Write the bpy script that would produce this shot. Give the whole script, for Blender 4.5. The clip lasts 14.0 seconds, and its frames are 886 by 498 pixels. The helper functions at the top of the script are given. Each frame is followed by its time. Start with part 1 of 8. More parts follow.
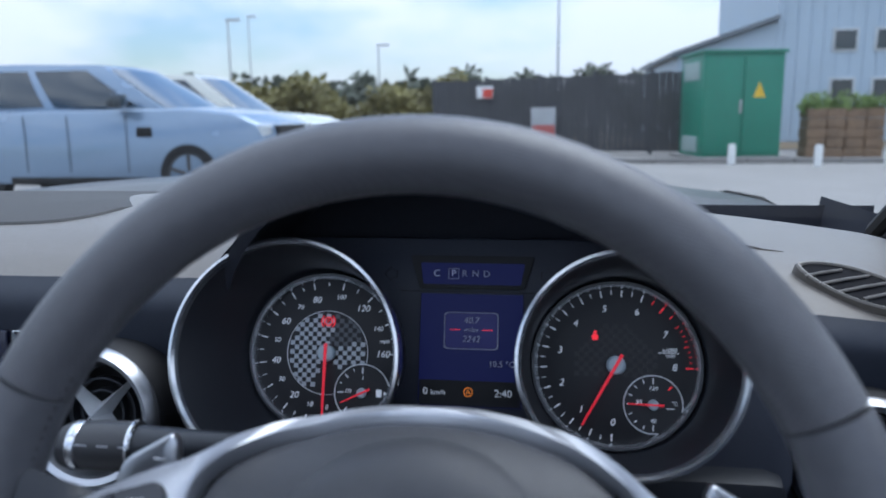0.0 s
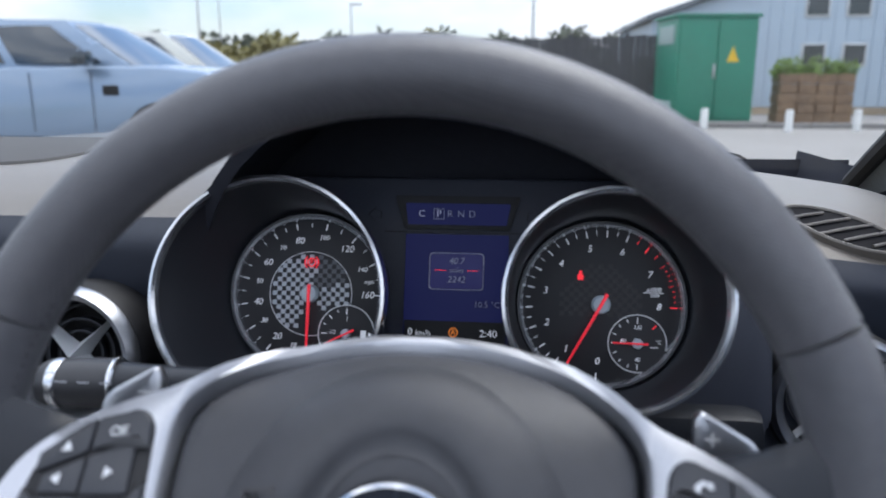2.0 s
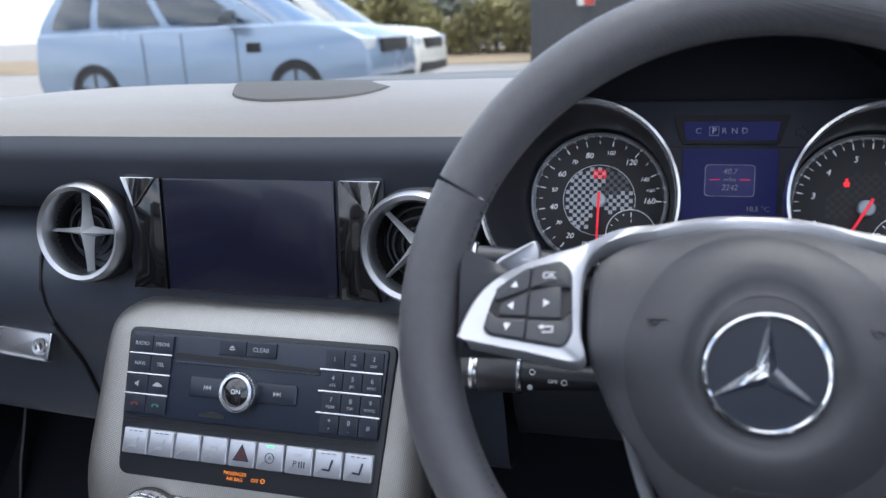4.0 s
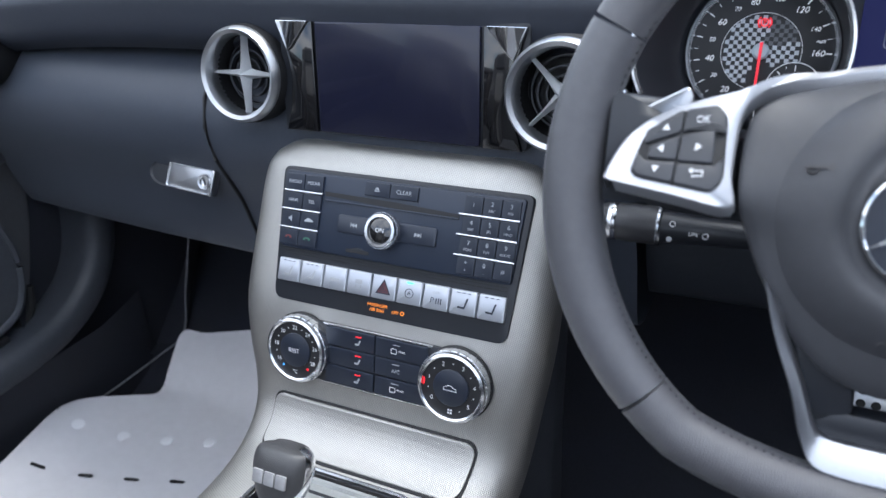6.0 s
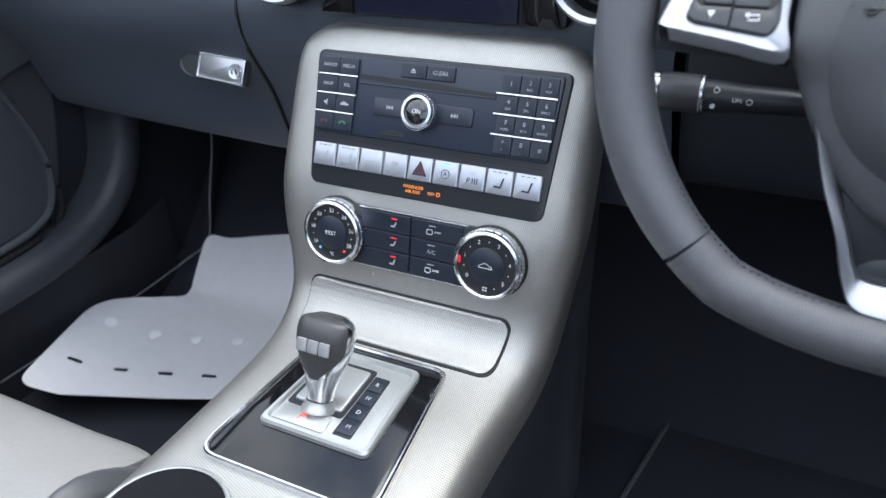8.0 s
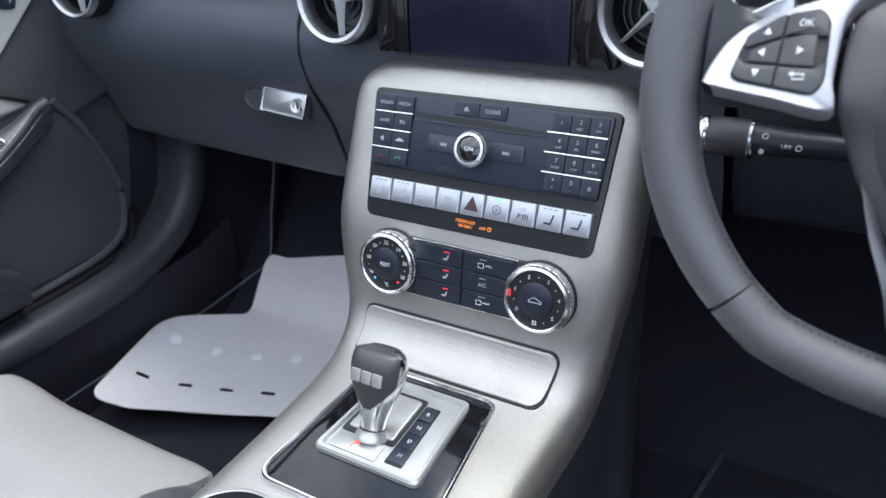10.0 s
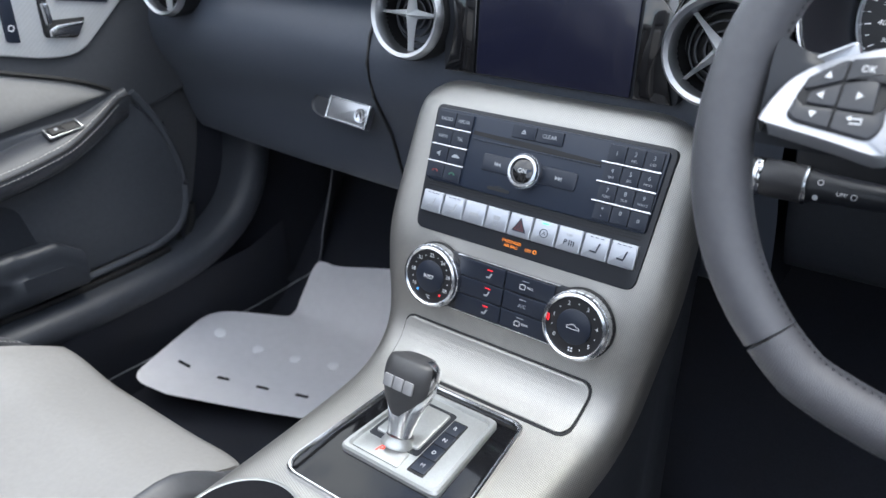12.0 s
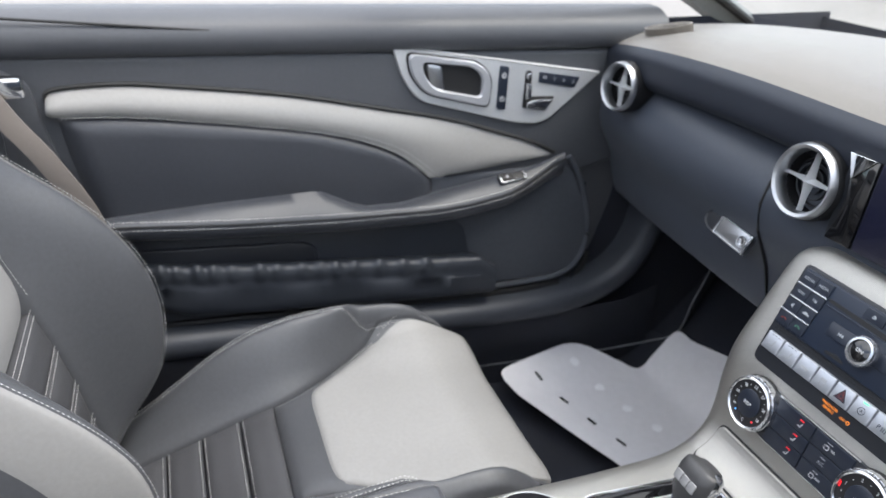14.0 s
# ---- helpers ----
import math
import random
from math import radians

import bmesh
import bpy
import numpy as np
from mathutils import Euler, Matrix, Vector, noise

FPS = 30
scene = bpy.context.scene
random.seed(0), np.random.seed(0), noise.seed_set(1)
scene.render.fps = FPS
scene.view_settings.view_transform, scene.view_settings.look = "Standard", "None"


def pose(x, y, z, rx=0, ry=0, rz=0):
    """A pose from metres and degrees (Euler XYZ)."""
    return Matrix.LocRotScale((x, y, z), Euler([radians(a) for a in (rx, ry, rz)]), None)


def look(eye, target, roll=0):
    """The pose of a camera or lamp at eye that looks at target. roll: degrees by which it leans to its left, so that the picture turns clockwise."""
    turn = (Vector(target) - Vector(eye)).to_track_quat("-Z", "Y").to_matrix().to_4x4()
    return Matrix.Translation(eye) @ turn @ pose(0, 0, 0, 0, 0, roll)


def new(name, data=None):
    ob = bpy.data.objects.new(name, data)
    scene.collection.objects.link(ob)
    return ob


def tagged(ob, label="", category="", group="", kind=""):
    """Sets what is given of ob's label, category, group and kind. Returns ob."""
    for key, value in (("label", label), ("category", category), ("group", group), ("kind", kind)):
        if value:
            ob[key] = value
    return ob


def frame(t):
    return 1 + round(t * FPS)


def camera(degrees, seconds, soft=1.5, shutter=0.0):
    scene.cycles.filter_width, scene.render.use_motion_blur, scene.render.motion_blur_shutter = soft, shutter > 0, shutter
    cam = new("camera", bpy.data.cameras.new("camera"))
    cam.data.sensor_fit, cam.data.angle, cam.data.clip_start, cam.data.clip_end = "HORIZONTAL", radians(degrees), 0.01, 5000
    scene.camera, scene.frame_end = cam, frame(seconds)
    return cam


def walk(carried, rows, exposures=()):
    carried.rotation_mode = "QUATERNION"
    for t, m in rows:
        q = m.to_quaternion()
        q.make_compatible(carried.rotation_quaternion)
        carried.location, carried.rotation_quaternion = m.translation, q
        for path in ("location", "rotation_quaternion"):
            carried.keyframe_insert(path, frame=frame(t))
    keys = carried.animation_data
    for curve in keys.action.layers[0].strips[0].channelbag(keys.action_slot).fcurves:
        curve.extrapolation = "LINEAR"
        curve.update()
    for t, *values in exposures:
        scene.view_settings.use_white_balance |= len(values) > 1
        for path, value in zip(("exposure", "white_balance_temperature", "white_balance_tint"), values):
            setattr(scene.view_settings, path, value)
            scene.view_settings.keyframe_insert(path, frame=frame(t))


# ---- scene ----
cam = camera(61.7, 14.0)
PATH = [
    (0, (0.436, 0.218, 1.076), (0.154, 2.165, 0.717), -0.7),
    (0.5, (0.432, 0.227, 1.064), (0.259, 2.179, 0.664), 0.3),
    (1, (0.432, 0.227, 1.06), (0.263, 2.169, 0.614), 0.4),
    (1.5, (0.432, 0.222, 1.063), (0.232, 2.159, 0.609), 0.2),
    (2, (0.428, 0.219, 1.06), (0.219, 2.156, 0.605), -0.1),
    (2.5, (0.431, 0.216, 1.06), (0.165, 2.135, 0.564), -0.9),
    (3, (0.376, 0.183, 1.073), (0.053, 2.08, 0.529), -2.1),
    (3.5, (0.326, 0.097, 1.063), (-0.111, 1.969, 0.513), -3.4),
    (3.7, (0.326, 0.099, 1.059), (-0.145, 1.963, 0.505), -2.9),
    (5.8, (0.321, 0.076, 1.045), (-0.461, 1.707, 0.191), -3.1),
    (6, (0.321, 0.079, 1.043), (-0.482, 1.684, 0.16), -3.2),
    (6.5, (0.319, 0.075, 1.035), (-0.481, 1.664, 0.123), -2.6),
    (7, (0.318, 0.07, 1.025), (-0.48, 1.635, 0.069), -2.3),
    (7.5, (0.314, 0.053, 1.018), (-0.477, 1.58, -0.001), -2.8),
    (7.7, (0.311, 0.043, 1.01), (-0.476, 1.558, -0.03), -3.1),
    (9.8, (0.319, 0.04, 1.036), (-0.601, 1.486, 0.006), -6.0),
    (10, (0.319, 0.041, 1.037), (-0.615, 1.492, 0.027), -5.4),
    (10.5, (0.318, 0.041, 1.044), (-0.64, 1.502, 0.071), -4.9),
    (11, (0.321, 0.04, 1.037), (-0.663, 1.501, 0.089), -3.5),
    (11.5, (0.324, 0.046, 1.027), (-0.682, 1.501, 0.093), -2.3),
    (12, (0.329, 0.031, 1.032), (-0.731, 1.443, 0.093), -1.5),
    (12.5, (0.337, 0.009, 1.035), (-0.882, 1.309, 0.127), -0.1),
    (13, (0.339, -0.021, 1.04), (-1.056, 1.115, 0.166), 0.5),
    (13.5, (0.359, -0.059, 1.081), (-1.202, 0.847, 0.218), -0.5),
    (14, (0.455, -0.041, 1.198), (-1.218, 0.579, 0.293), 1.8),
]
walk(cam, [(t, look(eye, target, roll)) for t, eye, target, roll in PATH], [(0, 0.82, 5450, 8), (1.5, 1.03, 5850, 10), (3.5, 1.32, 6100, 10), (6, 1.78, 6000, 8), (10, 1.82, 6100, 7), (12, 1.8, 6200, 7), (14, 1.75, 6500, 8)])

# a phone lens: near things are sharp, the car park beyond the windscreen is soft
cam.data.dof.use_dof = True
cam.data.dof.focus_distance = 0.64
cam.data.dof.aperture_fstop = 7.5

# ---- sky and sun ----
SUN_DIR = Vector((0.25, 0.34, 0.90)).normalized()
world = bpy.data.worlds.new("sky")
scene.world = world
world.use_nodes = True
wn, wl = world.node_tree.nodes, world.node_tree.links
wn.clear()
w_out = wn.new("ShaderNodeOutputWorld")
w_bg = wn.new("ShaderNodeBackground")
w_bg.inputs["Strength"].default_value = 0.15
w_sky = wn.new("ShaderNodeTexSky")
w_sky.sky_type, w_sky.sun_disc = "NISHITA", False
w_sky.sun_elevation = math.asin(SUN_DIR.z)
w_sky.sun_rotation = math.atan2(SUN_DIR.x, SUN_DIR.y)
w_co = wn.new("ShaderNodeTexCoord")
w_map = wn.new("ShaderNodeMapping")
w_map.inputs["Scale"].default_value = (1.0, 1.0, 2.6)
w_map.inputs["Location"].default_value = (0.35, 0.2, 0.0)
w_noise = wn.new("ShaderNodeTexNoise")
w_noise.inputs["Scale"].default_value, w_noise.inputs["Detail"].default_value = 2.6, 7.0
w_noise.inputs["Roughness"].default_value = 0.55
w_ramp = wn.new("ShaderNodeValToRGB")
w_ramp.color_ramp.elements[0].position, w_ramp.color_ramp.elements[1].position = 0.37, 0.57
w_mix = wn.new("ShaderNodeMix")
w_mix.data_type = "RGBA"
w_mix.inputs["B"].default_value = (7.2, 7.2, 7.5, 1)
wl.new(w_co.outputs["Generated"], w_map.inputs["Vector"])
wl.new(w_map.outputs["Vector"], w_noise.inputs["Vector"])
wl.new(w_noise.outputs["Fac"], w_ramp.inputs["Fac"])
wl.new(w_ramp.outputs["Color"], w_mix.inputs["Factor"])
wl.new(w_sky.outputs["Color"], w_mix.inputs["A"])
# a cloudy sky is about three times as bright overhead as at the horizon
w_sep = wn.new("ShaderNodeSeparateXYZ")
w_up = wn.new("ShaderNodeMapRange")
w_up.inputs["From Min"].default_value, w_up.inputs["From Max"].default_value = 0.0, 1.0
w_up.inputs["To Min"].default_value, w_up.inputs["To Max"].default_value = 0.47, 1.08
w_dim = wn.new("ShaderNodeVectorMath")
w_dim.operation = "SCALE"
wl.new(w_co.outputs["Generated"], w_sep.inputs["Vector"])
wl.new(w_sep.outputs["Z"], w_up.inputs["Value"])
wl.new(w_mix.outputs["Result"], w_dim.inputs[0])
wl.new(w_up.outputs["Result"], w_dim.inputs["Scale"])
wl.new(w_dim.outputs["Vector"], w_bg.inputs["Color"])
wl.new(w_bg.outputs["Background"], w_out.inputs["Surface"])

sun = new("sun", bpy.data.lights.new("sun", "SUN"))
sun.data.energy, sun.data.angle, sun.data.color = 1.15, radians(40), (1.0, 0.94, 0.85)
sun.matrix_basis = look((0, 0, 20), (-SUN_DIR.x * 10, -SUN_DIR.y * 10, 20 - SUN_DIR.z * 10))


# ---- materials ----
def material(name, color, rough=0.5, metal=0.0, var=0.12, grain=180.0, bump=0.15, cell=0.0, coat=0.0, weave=0.0, stain=3.0, spec=0.5, glow=None, sheen=0.0, twill=0.25):
    """A surface of one base colour with fine grain, slow stains, uneven gloss and relief."""
    m = bpy.data.materials.new(name)
    m.use_nodes = True
    n, l = m.node_tree.nodes, m.node_tree.links
    b = n["Principled BSDF"]
    b.inputs["Metallic"].default_value = metal
    b.inputs["Coat Weight"].default_value = coat
    b.inputs["Coat Roughness"].default_value = 0.04
    b.inputs["Specular IOR Level"].default_value = spec
    b.inputs["Sheen Weight"].default_value = sheen
    b.inputs["Sheen Roughness"].default_value = 0.45
    co = n.new("ShaderNodeTexCoord")
    fine, slow = n.new("ShaderNodeTexNoise"), n.new("ShaderNodeTexNoise")
    fine.inputs["Scale"].default_value, fine.inputs["Detail"].default_value = grain, 4.0
    slow.inputs["Scale"].default_value, slow.inputs["Detail"].default_value = stain, 5.0
    for t in (fine, slow):
        l.new(co.outputs["Object"], t.inputs["Vector"])
    add = n.new("ShaderNodeMath")
    add.operation = "ADD"
    l.new(fine.outputs["Fac"], add.inputs[0])
    l.new(slow.outputs["Fac"], add.inputs[1])
    span = n.new("ShaderNodeMapRange")
    span.inputs["From Min"].default_value, span.inputs["From Max"].default_value = 0.7, 1.3
    span.inputs["To Min"].default_value, span.inputs["To Max"].default_value = 1 - var, 1 + var
    l.new(add.outputs[0], span.inputs["Value"])
    tone = n.new("ShaderNodeVectorMath")
    tone.operation = "SCALE"
    tone.inputs[0].default_value = color
    l.new(span.outputs["Result"], tone.inputs["Scale"])
    l.new(tone.outputs["Vector"], b.inputs["Base Color"])
    gloss = n.new("ShaderNodeMapRange")
    gloss.inputs["From Min"].default_value, gloss.inputs["From Max"].default_value = 0.3, 0.7
    gloss.inputs["To Min"].default_value, gloss.inputs["To Max"].default_value = rough * 0.88, min(1.0, rough * 1.12)
    l.new(slow.outputs["Fac"], gloss.inputs["Value"])
    l.new(gloss.outputs["Result"], b.inputs["Roughness"])
    height = fine.outputs["Fac"]
    if cell:
        v = n.new("ShaderNodeTexVoronoi")
        v.feature = "DISTANCE_TO_EDGE"
        v.inputs["Scale"].default_value = cell
        l.new(co.outputs["Object"], v.inputs["Vector"])
        cap = n.new("ShaderNodeMath")
        cap.operation = "MINIMUM"
        cap.inputs[1].default_value = 0.22
        l.new(v.outputs["Distance"], cap.inputs[0])
        height = cap.outputs[0]
    if weave:
        # a twill of small raised cells: two crossed sets of ribs, one steeper than the other
        waves = []
        for way in ((1.0, 0.80, 0.50), (0.55, -0.50, -0.90)):
            dot, sine = n.new("ShaderNodeVectorMath"), n.new("ShaderNodeMath")
            dot.operation, sine.operation = "DOT_PRODUCT", "SINE"
            dot.inputs[1].default_value = [weave * k for k in way]
            l.new(co.outputs["Object"], dot.inputs[0])
            l.new(dot.outputs["Value"], sine.inputs[0])
            waves.append(sine)
        both = n.new("ShaderNodeMath")
        both.operation = "MULTIPLY"
        l.new(waves[0].outputs[0], both.inputs[0])
        l.new(waves[1].outputs[0], both.inputs[1])
        height = both.outputs[0]
        lift, cells = n.new("ShaderNodeMapRange"), n.new("ShaderNodeMath")
        lift.inputs["From Min"].default_value, lift.inputs["From Max"].default_value = -1.0, 1.0
        lift.inputs["To Min"].default_value, lift.inputs["To Max"].default_value = 1 - twill, 1 + twill
        cells.operation = "MULTIPLY"
        l.new(height, lift.inputs["Value"])
        l.new(lift.outputs["Result"], cells.inputs[0])
        l.new(span.outputs["Result"], cells.inputs[1])
        l.new(cells.outputs[0], tone.inputs["Scale"])
    if bump:
        bp = n.new("ShaderNodeBump")
        bp.inputs["Strength"].default_value, bp.inputs["Distance"].default_value = bump, 0.0006
        l.new(height, bp.inputs["Height"])
        l.new(bp.outputs["Normal"], b.inputs["Normal"])
    if glow:
        b.inputs["Emission Color"].default_value = (*glow[:3], 1)
        b.inputs["Emission Strength"].default_value = glow[3]
    return m


def glass(name, tint=(1, 1, 1), gloss=0.02):
    """A thin clear pane: it lets light straight through and mirrors a little."""
    m = bpy.data.materials.new(name)
    m.use_nodes = True
    n, l = m.node_tree.nodes, m.node_tree.links
    n.remove(n["Principled BSDF"])
    clear, shine, mix = n.new("ShaderNodeBsdfTransparent"), n.new("ShaderNodeBsdfGlossy"), n.new("ShaderNodeMixShader")
    clear.inputs["Color"].default_value = (*tint, 1)
    shine.inputs["Roughness"].default_value = gloss
    mix.inputs["Fac"].default_value = 0.05
    l.new(clear.outputs["BSDF"], mix.inputs[1])
    l.new(shine.outputs["BSDF"], mix.inputs[2])
    l.new(mix.outputs["Shader"], n["Material Output"].inputs["Surface"])
    return m


LEATHER = material("black_leather", (0.060, 0.062, 0.068), 0.42, sheen=0.08, cell=900, bump=0.30, var=0.10, stain=6)
PAD_SKIN = material("airbag_skin", (0.035, 0.036, 0.041), 0.44, sheen=0.05, spec=0.55, cell=1100, bump=0.4, var=0.10, stain=9)
RIM_LEATHER = material("wheel_leather", (0.081, 0.081, 0.089), 0.37, sheen=0.06, spec=0.6, cell=800, bump=0.35, var=0.12, stain=9)
PERF = material("perforated_leather", (0.080, 0.079, 0.086), 0.38, sheen=0.08, spec=0.6, weave=2300, twill=0.14, bump=0.22, var=0.12, stain=9)
# dash skin tones hold the light: warm and pale on top, dark bluish in front
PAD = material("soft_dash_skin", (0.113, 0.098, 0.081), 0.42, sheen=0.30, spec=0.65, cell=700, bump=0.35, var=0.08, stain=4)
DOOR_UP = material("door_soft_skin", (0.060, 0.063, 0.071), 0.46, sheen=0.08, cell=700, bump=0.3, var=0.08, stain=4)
# darker copy of the pad's skin, with the shade on its roll coloured in
LIP = material("shaded_lip_skin", (0.021, 0.025, 0.036), 0.52, spec=0.4, cell=700, bump=0.3, var=0.08, stain=4)
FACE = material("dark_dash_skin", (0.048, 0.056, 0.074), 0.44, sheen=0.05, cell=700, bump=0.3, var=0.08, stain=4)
PLASTIC = material("black_plastic", (0.015, 0.017, 0.022), 0.42, grain=900, bump=0.12, var=0.1)
SILL = material("sill_plastic", (0.036, 0.040, 0.049), 0.50, sheen=0.0, spec=0.45, cell=850, bump=0.3, var=0.12, stain=6)
DOOR_LOW = material("door_plastic", (0.056, 0.061, 0.072), 0.5, sheen=0.03, cell=850, bump=0.3, var=0.12, stain=6)
BODY_PAINT = material("dark_car_paint", (0.022, 0.022, 0.024), 0.38, coat=0.15, bump=0.02, var=0.1)
PILLAR = material("pillar_grained_plastic", (0.24, 0.25, 0.245), 0.55, cell=420, bump=0.4, var=0.1)
HARD = material("grained_plastic", (0.080, 0.082, 0.088), 0.46, sheen=0.05, cell=850, bump=0.3, var=0.1)
DEEP = material("deep_black_plastic", (0.006, 0.006, 0.007), 0.6, grain=500, bump=0.1)
PIANO = material("piano_black", (0.006, 0.006, 0.007), 0.06, bump=0.0, coat=1.0, var=0.05)
BUTTON = material("button_black", (0.013, 0.018, 0.031), 0.38, grain=1200, bump=0.06, var=0.08)
CHROME = material("satin_chrome", (0.72, 0.73, 0.75), 0.22, metal=1.0, grain=500, bump=0.03, var=0.04)
BRIGHT = material("bright_chrome", (0.82, 0.83, 0.84), 0.08, metal=1.0, bump=0.0, var=0.03)
SATIN = material("satin_silver", (0.47, 0.48, 0.50), 0.34, metal=1.0, grain=700, bump=0.05, var=0.05)
WEAVE = material("woven_silver_film", (0.41, 0.40, 0.375), 0.40, metal=0.85, weave=2300, twill=0.24, bump=0.28, var=0.05)
BRACKET = material("satin_spoke_silver", (0.50, 0.51, 0.54), 0.48, metal=0.75, grain=700, bump=0.04, var=0.05)
SILVER_KEY = material("silver_key", (0.43, 0.45, 0.49), 0.36, metal=0.55, grain=900, bump=0.04, var=0.05)
GREY_LEATHER = material("pearl_grey_leather", (0.250, 0.245, 0.238), 0.52, cell=800, bump=0.3, var=0.06, stain=5)
SUEDE = material("dark_suede", (0.046, 0.046, 0.050), 0.85, grain=900, bump=0.4, var=0.22, stain=14)
THREAD = material("white_thread", (0.50, 0.50, 0.49), 0.7, grain=800, bump=0.2)
CARPET = material("black_carpet", (0.015, 0.017, 0.025), 0.95, grain=700, bump=1.0, var=0.45, stain=12)
PLATE = material("door_plate_silver", (0.58, 0.59, 0.60), 0.38, metal=0.3, weave=2700, twill=0.06, bump=0.12, var=0.04)
DOOR_LEATHER = material("door_leather", (0.036, 0.039, 0.047), 0.40, sheen=0.10, cell=900, bump=0.3, var=0.10, stain=6)
# black without shine, for flat fills that stand in for shaded hollows
HOLLOW_BLACK = material("hollow_shade_black", (0.010, 0.010, 0.012), 0.6, bump=0.0, spec=0.05)
POCKET = material("pocket_leather", (0.028, 0.032, 0.040), 0.42, cell=900, bump=0.3, var=0.12, stain=12)
KEY_PRINT = material("soft_grey_print", (0.34, 0.36, 0.38), 0.5, bump=0.0, var=0.02)
RADIO_FACE = material("radio_black", (0.014, 0.021, 0.038), 0.36, grain=900, bump=0.06, var=0.08)
EDGING = material("grey_edging", (0.22, 0.225, 0.24), 0.6, grain=600, bump=0.3)
PAPER = material("white_paper_mat", (0.68, 0.67, 0.69), 0.55, grain=60, bump=0.1, var=0.04)
SCREEN = material("dark_screen_glass", (0.009, 0.010, 0.026), 0.25, bump=0.0, coat=0.25, var=0.03)
RUBBER = material("black_rubber", (0.014, 0.014, 0.014), 0.6, grain=300, bump=0.2)
VENT_SILVER = material("vent_silver", (0.62, 0.63, 0.64), 0.35, metal=0.35, grain=700, bump=0.03, var=0.04)
STEEL = material("steel", (0.5, 0.5, 0.5), 0.3, metal=1.0, grain=400, bump=0.05)
MARK = material("white_print", (0.70, 0.71, 0.72), 0.5, bump=0.0, var=0.02)
MARK_DIM = material("grey_print", (0.35, 0.36, 0.38), 0.5, bump=0.0, var=0.02)
LIT_WHITE = material("lit_white_print", (0.7, 0.7, 0.72), 0.5, bump=0.0, var=0.02, glow=(0.9, 0.93, 1.0, 0.12))
LIT_RED = material("lit_red_print", (0.6, 0.02, 0.02), 0.4, bump=0.0, var=0.02, glow=(1.0, 0.02, 0.04, 0.36))
LIT_AMBER = material("lit_amber_print", (0.6, 0.2, 0.02), 0.4, bump=0.0, var=0.02, glow=(1.0, 0.25, 0.02, 0.24))
LIT_GREEN = material("lit_green_print", (0.05, 0.5, 0.1), 0.4, bump=0.0, var=0.02, glow=(0.1, 1.0, 0.3, 0.7))
LIT_BLUE = material("lit_blue_display", (0.006, 0.007, 0.03), 0.4, bump=0.0, var=0.05, spec=0.15, glow=(0.035, 0.042, 0.22, 0.08))
NEEDLE = material("red_needle", (0.55, 0.01, 0.02), 0.4, bump=0.0, var=0.04, glow=(1.0, 0.03, 0.06, 0.2))
DIAL = material("dial_black", (0.012, 0.012, 0.014), 0.5, grain=900, bump=0.05)
CHECK_LIGHT = material("chequer_silver", (0.42, 0.44, 0.47), 0.35, metal=0.3, bump=0.0, var=0.05)
PALE_BLUE = material("pale_blue_cap", (0.42, 0.50, 0.55), 0.35, bump=0.0, var=0.03)
WINDSCREEN = glass("windscreen_glass", (0.97, 0.99, 0.98))


# ---- mesh helpers ----
def thing(name, place, label, category, group="", kind=""):
    """An Empty at the base of a thing; its parts are built in world places."""
    ob = new(name)
    ob.empty_display_size = 0.02
    ob.matrix_basis = Matrix.Translation(place)
    return tagged(ob, label, category, group, kind)


def world_of(ob):
    m = ob.matrix_basis.copy()
    while ob.parent:
        m = ob.parent.matrix_basis @ ob.matrix_parent_inverse @ m
        ob = ob.parent
    return m


def part(name, bm, mat, parent=None, label="", smooth=35):
    """One bmesh as one mesh object under a thing or a part."""
    me = bpy.data.meshes.new(name)
    bmesh.ops.recalc_face_normals(bm, faces=bm.faces)
    if smooth:
        lim = radians(smooth)
        for f in bm.faces:
            f.smooth = True
        for e in bm.edges:
            if len(e.link_faces) == 2 and e.calc_face_angle(0.0) > lim:
                e.smooth = False
    bm.to_mesh(me)
    bm.free()
    me.materials.append(mat)
    ob = new(name, me)
    if parent is not None:
        ob.parent = parent
        ob.matrix_parent_inverse = world_of(parent).inverted()
    if label:
        ob["label"] = label
    return ob


def plane_at(x, y, z, tilt=0.0, turn=0.0, roll=0.0):
    """A frame on a leaning panel: u to the right, v up along it, w out of it towards the seats. tilt: degrees by which its top leans forward."""
    return Matrix.Translation((x, y, z)) @ Matrix.Rotation(radians(turn), 4, "Z") @ Matrix.Rotation(radians(90 - tilt), 4, "X") @ Matrix.Rotation(radians(roll), 4, "Z")


def box(x0, x1, y0, y1, z0, z1, bevel=0.0, m=None, bm=None, seg=2):
    bm2 = bmesh.new()
    bmesh.ops.create_cube(bm2, size=1.0)
    for v in bm2.verts:
        v.co = Vector(((x0 + x1) / 2 + v.co.x * (x1 - x0), (y0 + y1) / 2 + v.co.y * (y1 - y0), (z0 + z1) / 2 + v.co.z * (z1 - z0)))
    if bevel:
        bmesh.ops.bevel(bm2, geom=bm2.edges[:], offset=bevel, segments=seg, affect="EDGES", profile=0.6)
    if m is not None:
        bm2.transform(m)
    return joined(bm, bm2)


def joined(bm, other):
    if bm is None:
        return other
    me = bpy.data.meshes.new("join")
    other.to_mesh(me)
    other.free()
    bm.from_mesh(me)
    bpy.data.meshes.remove(me)
    return bm


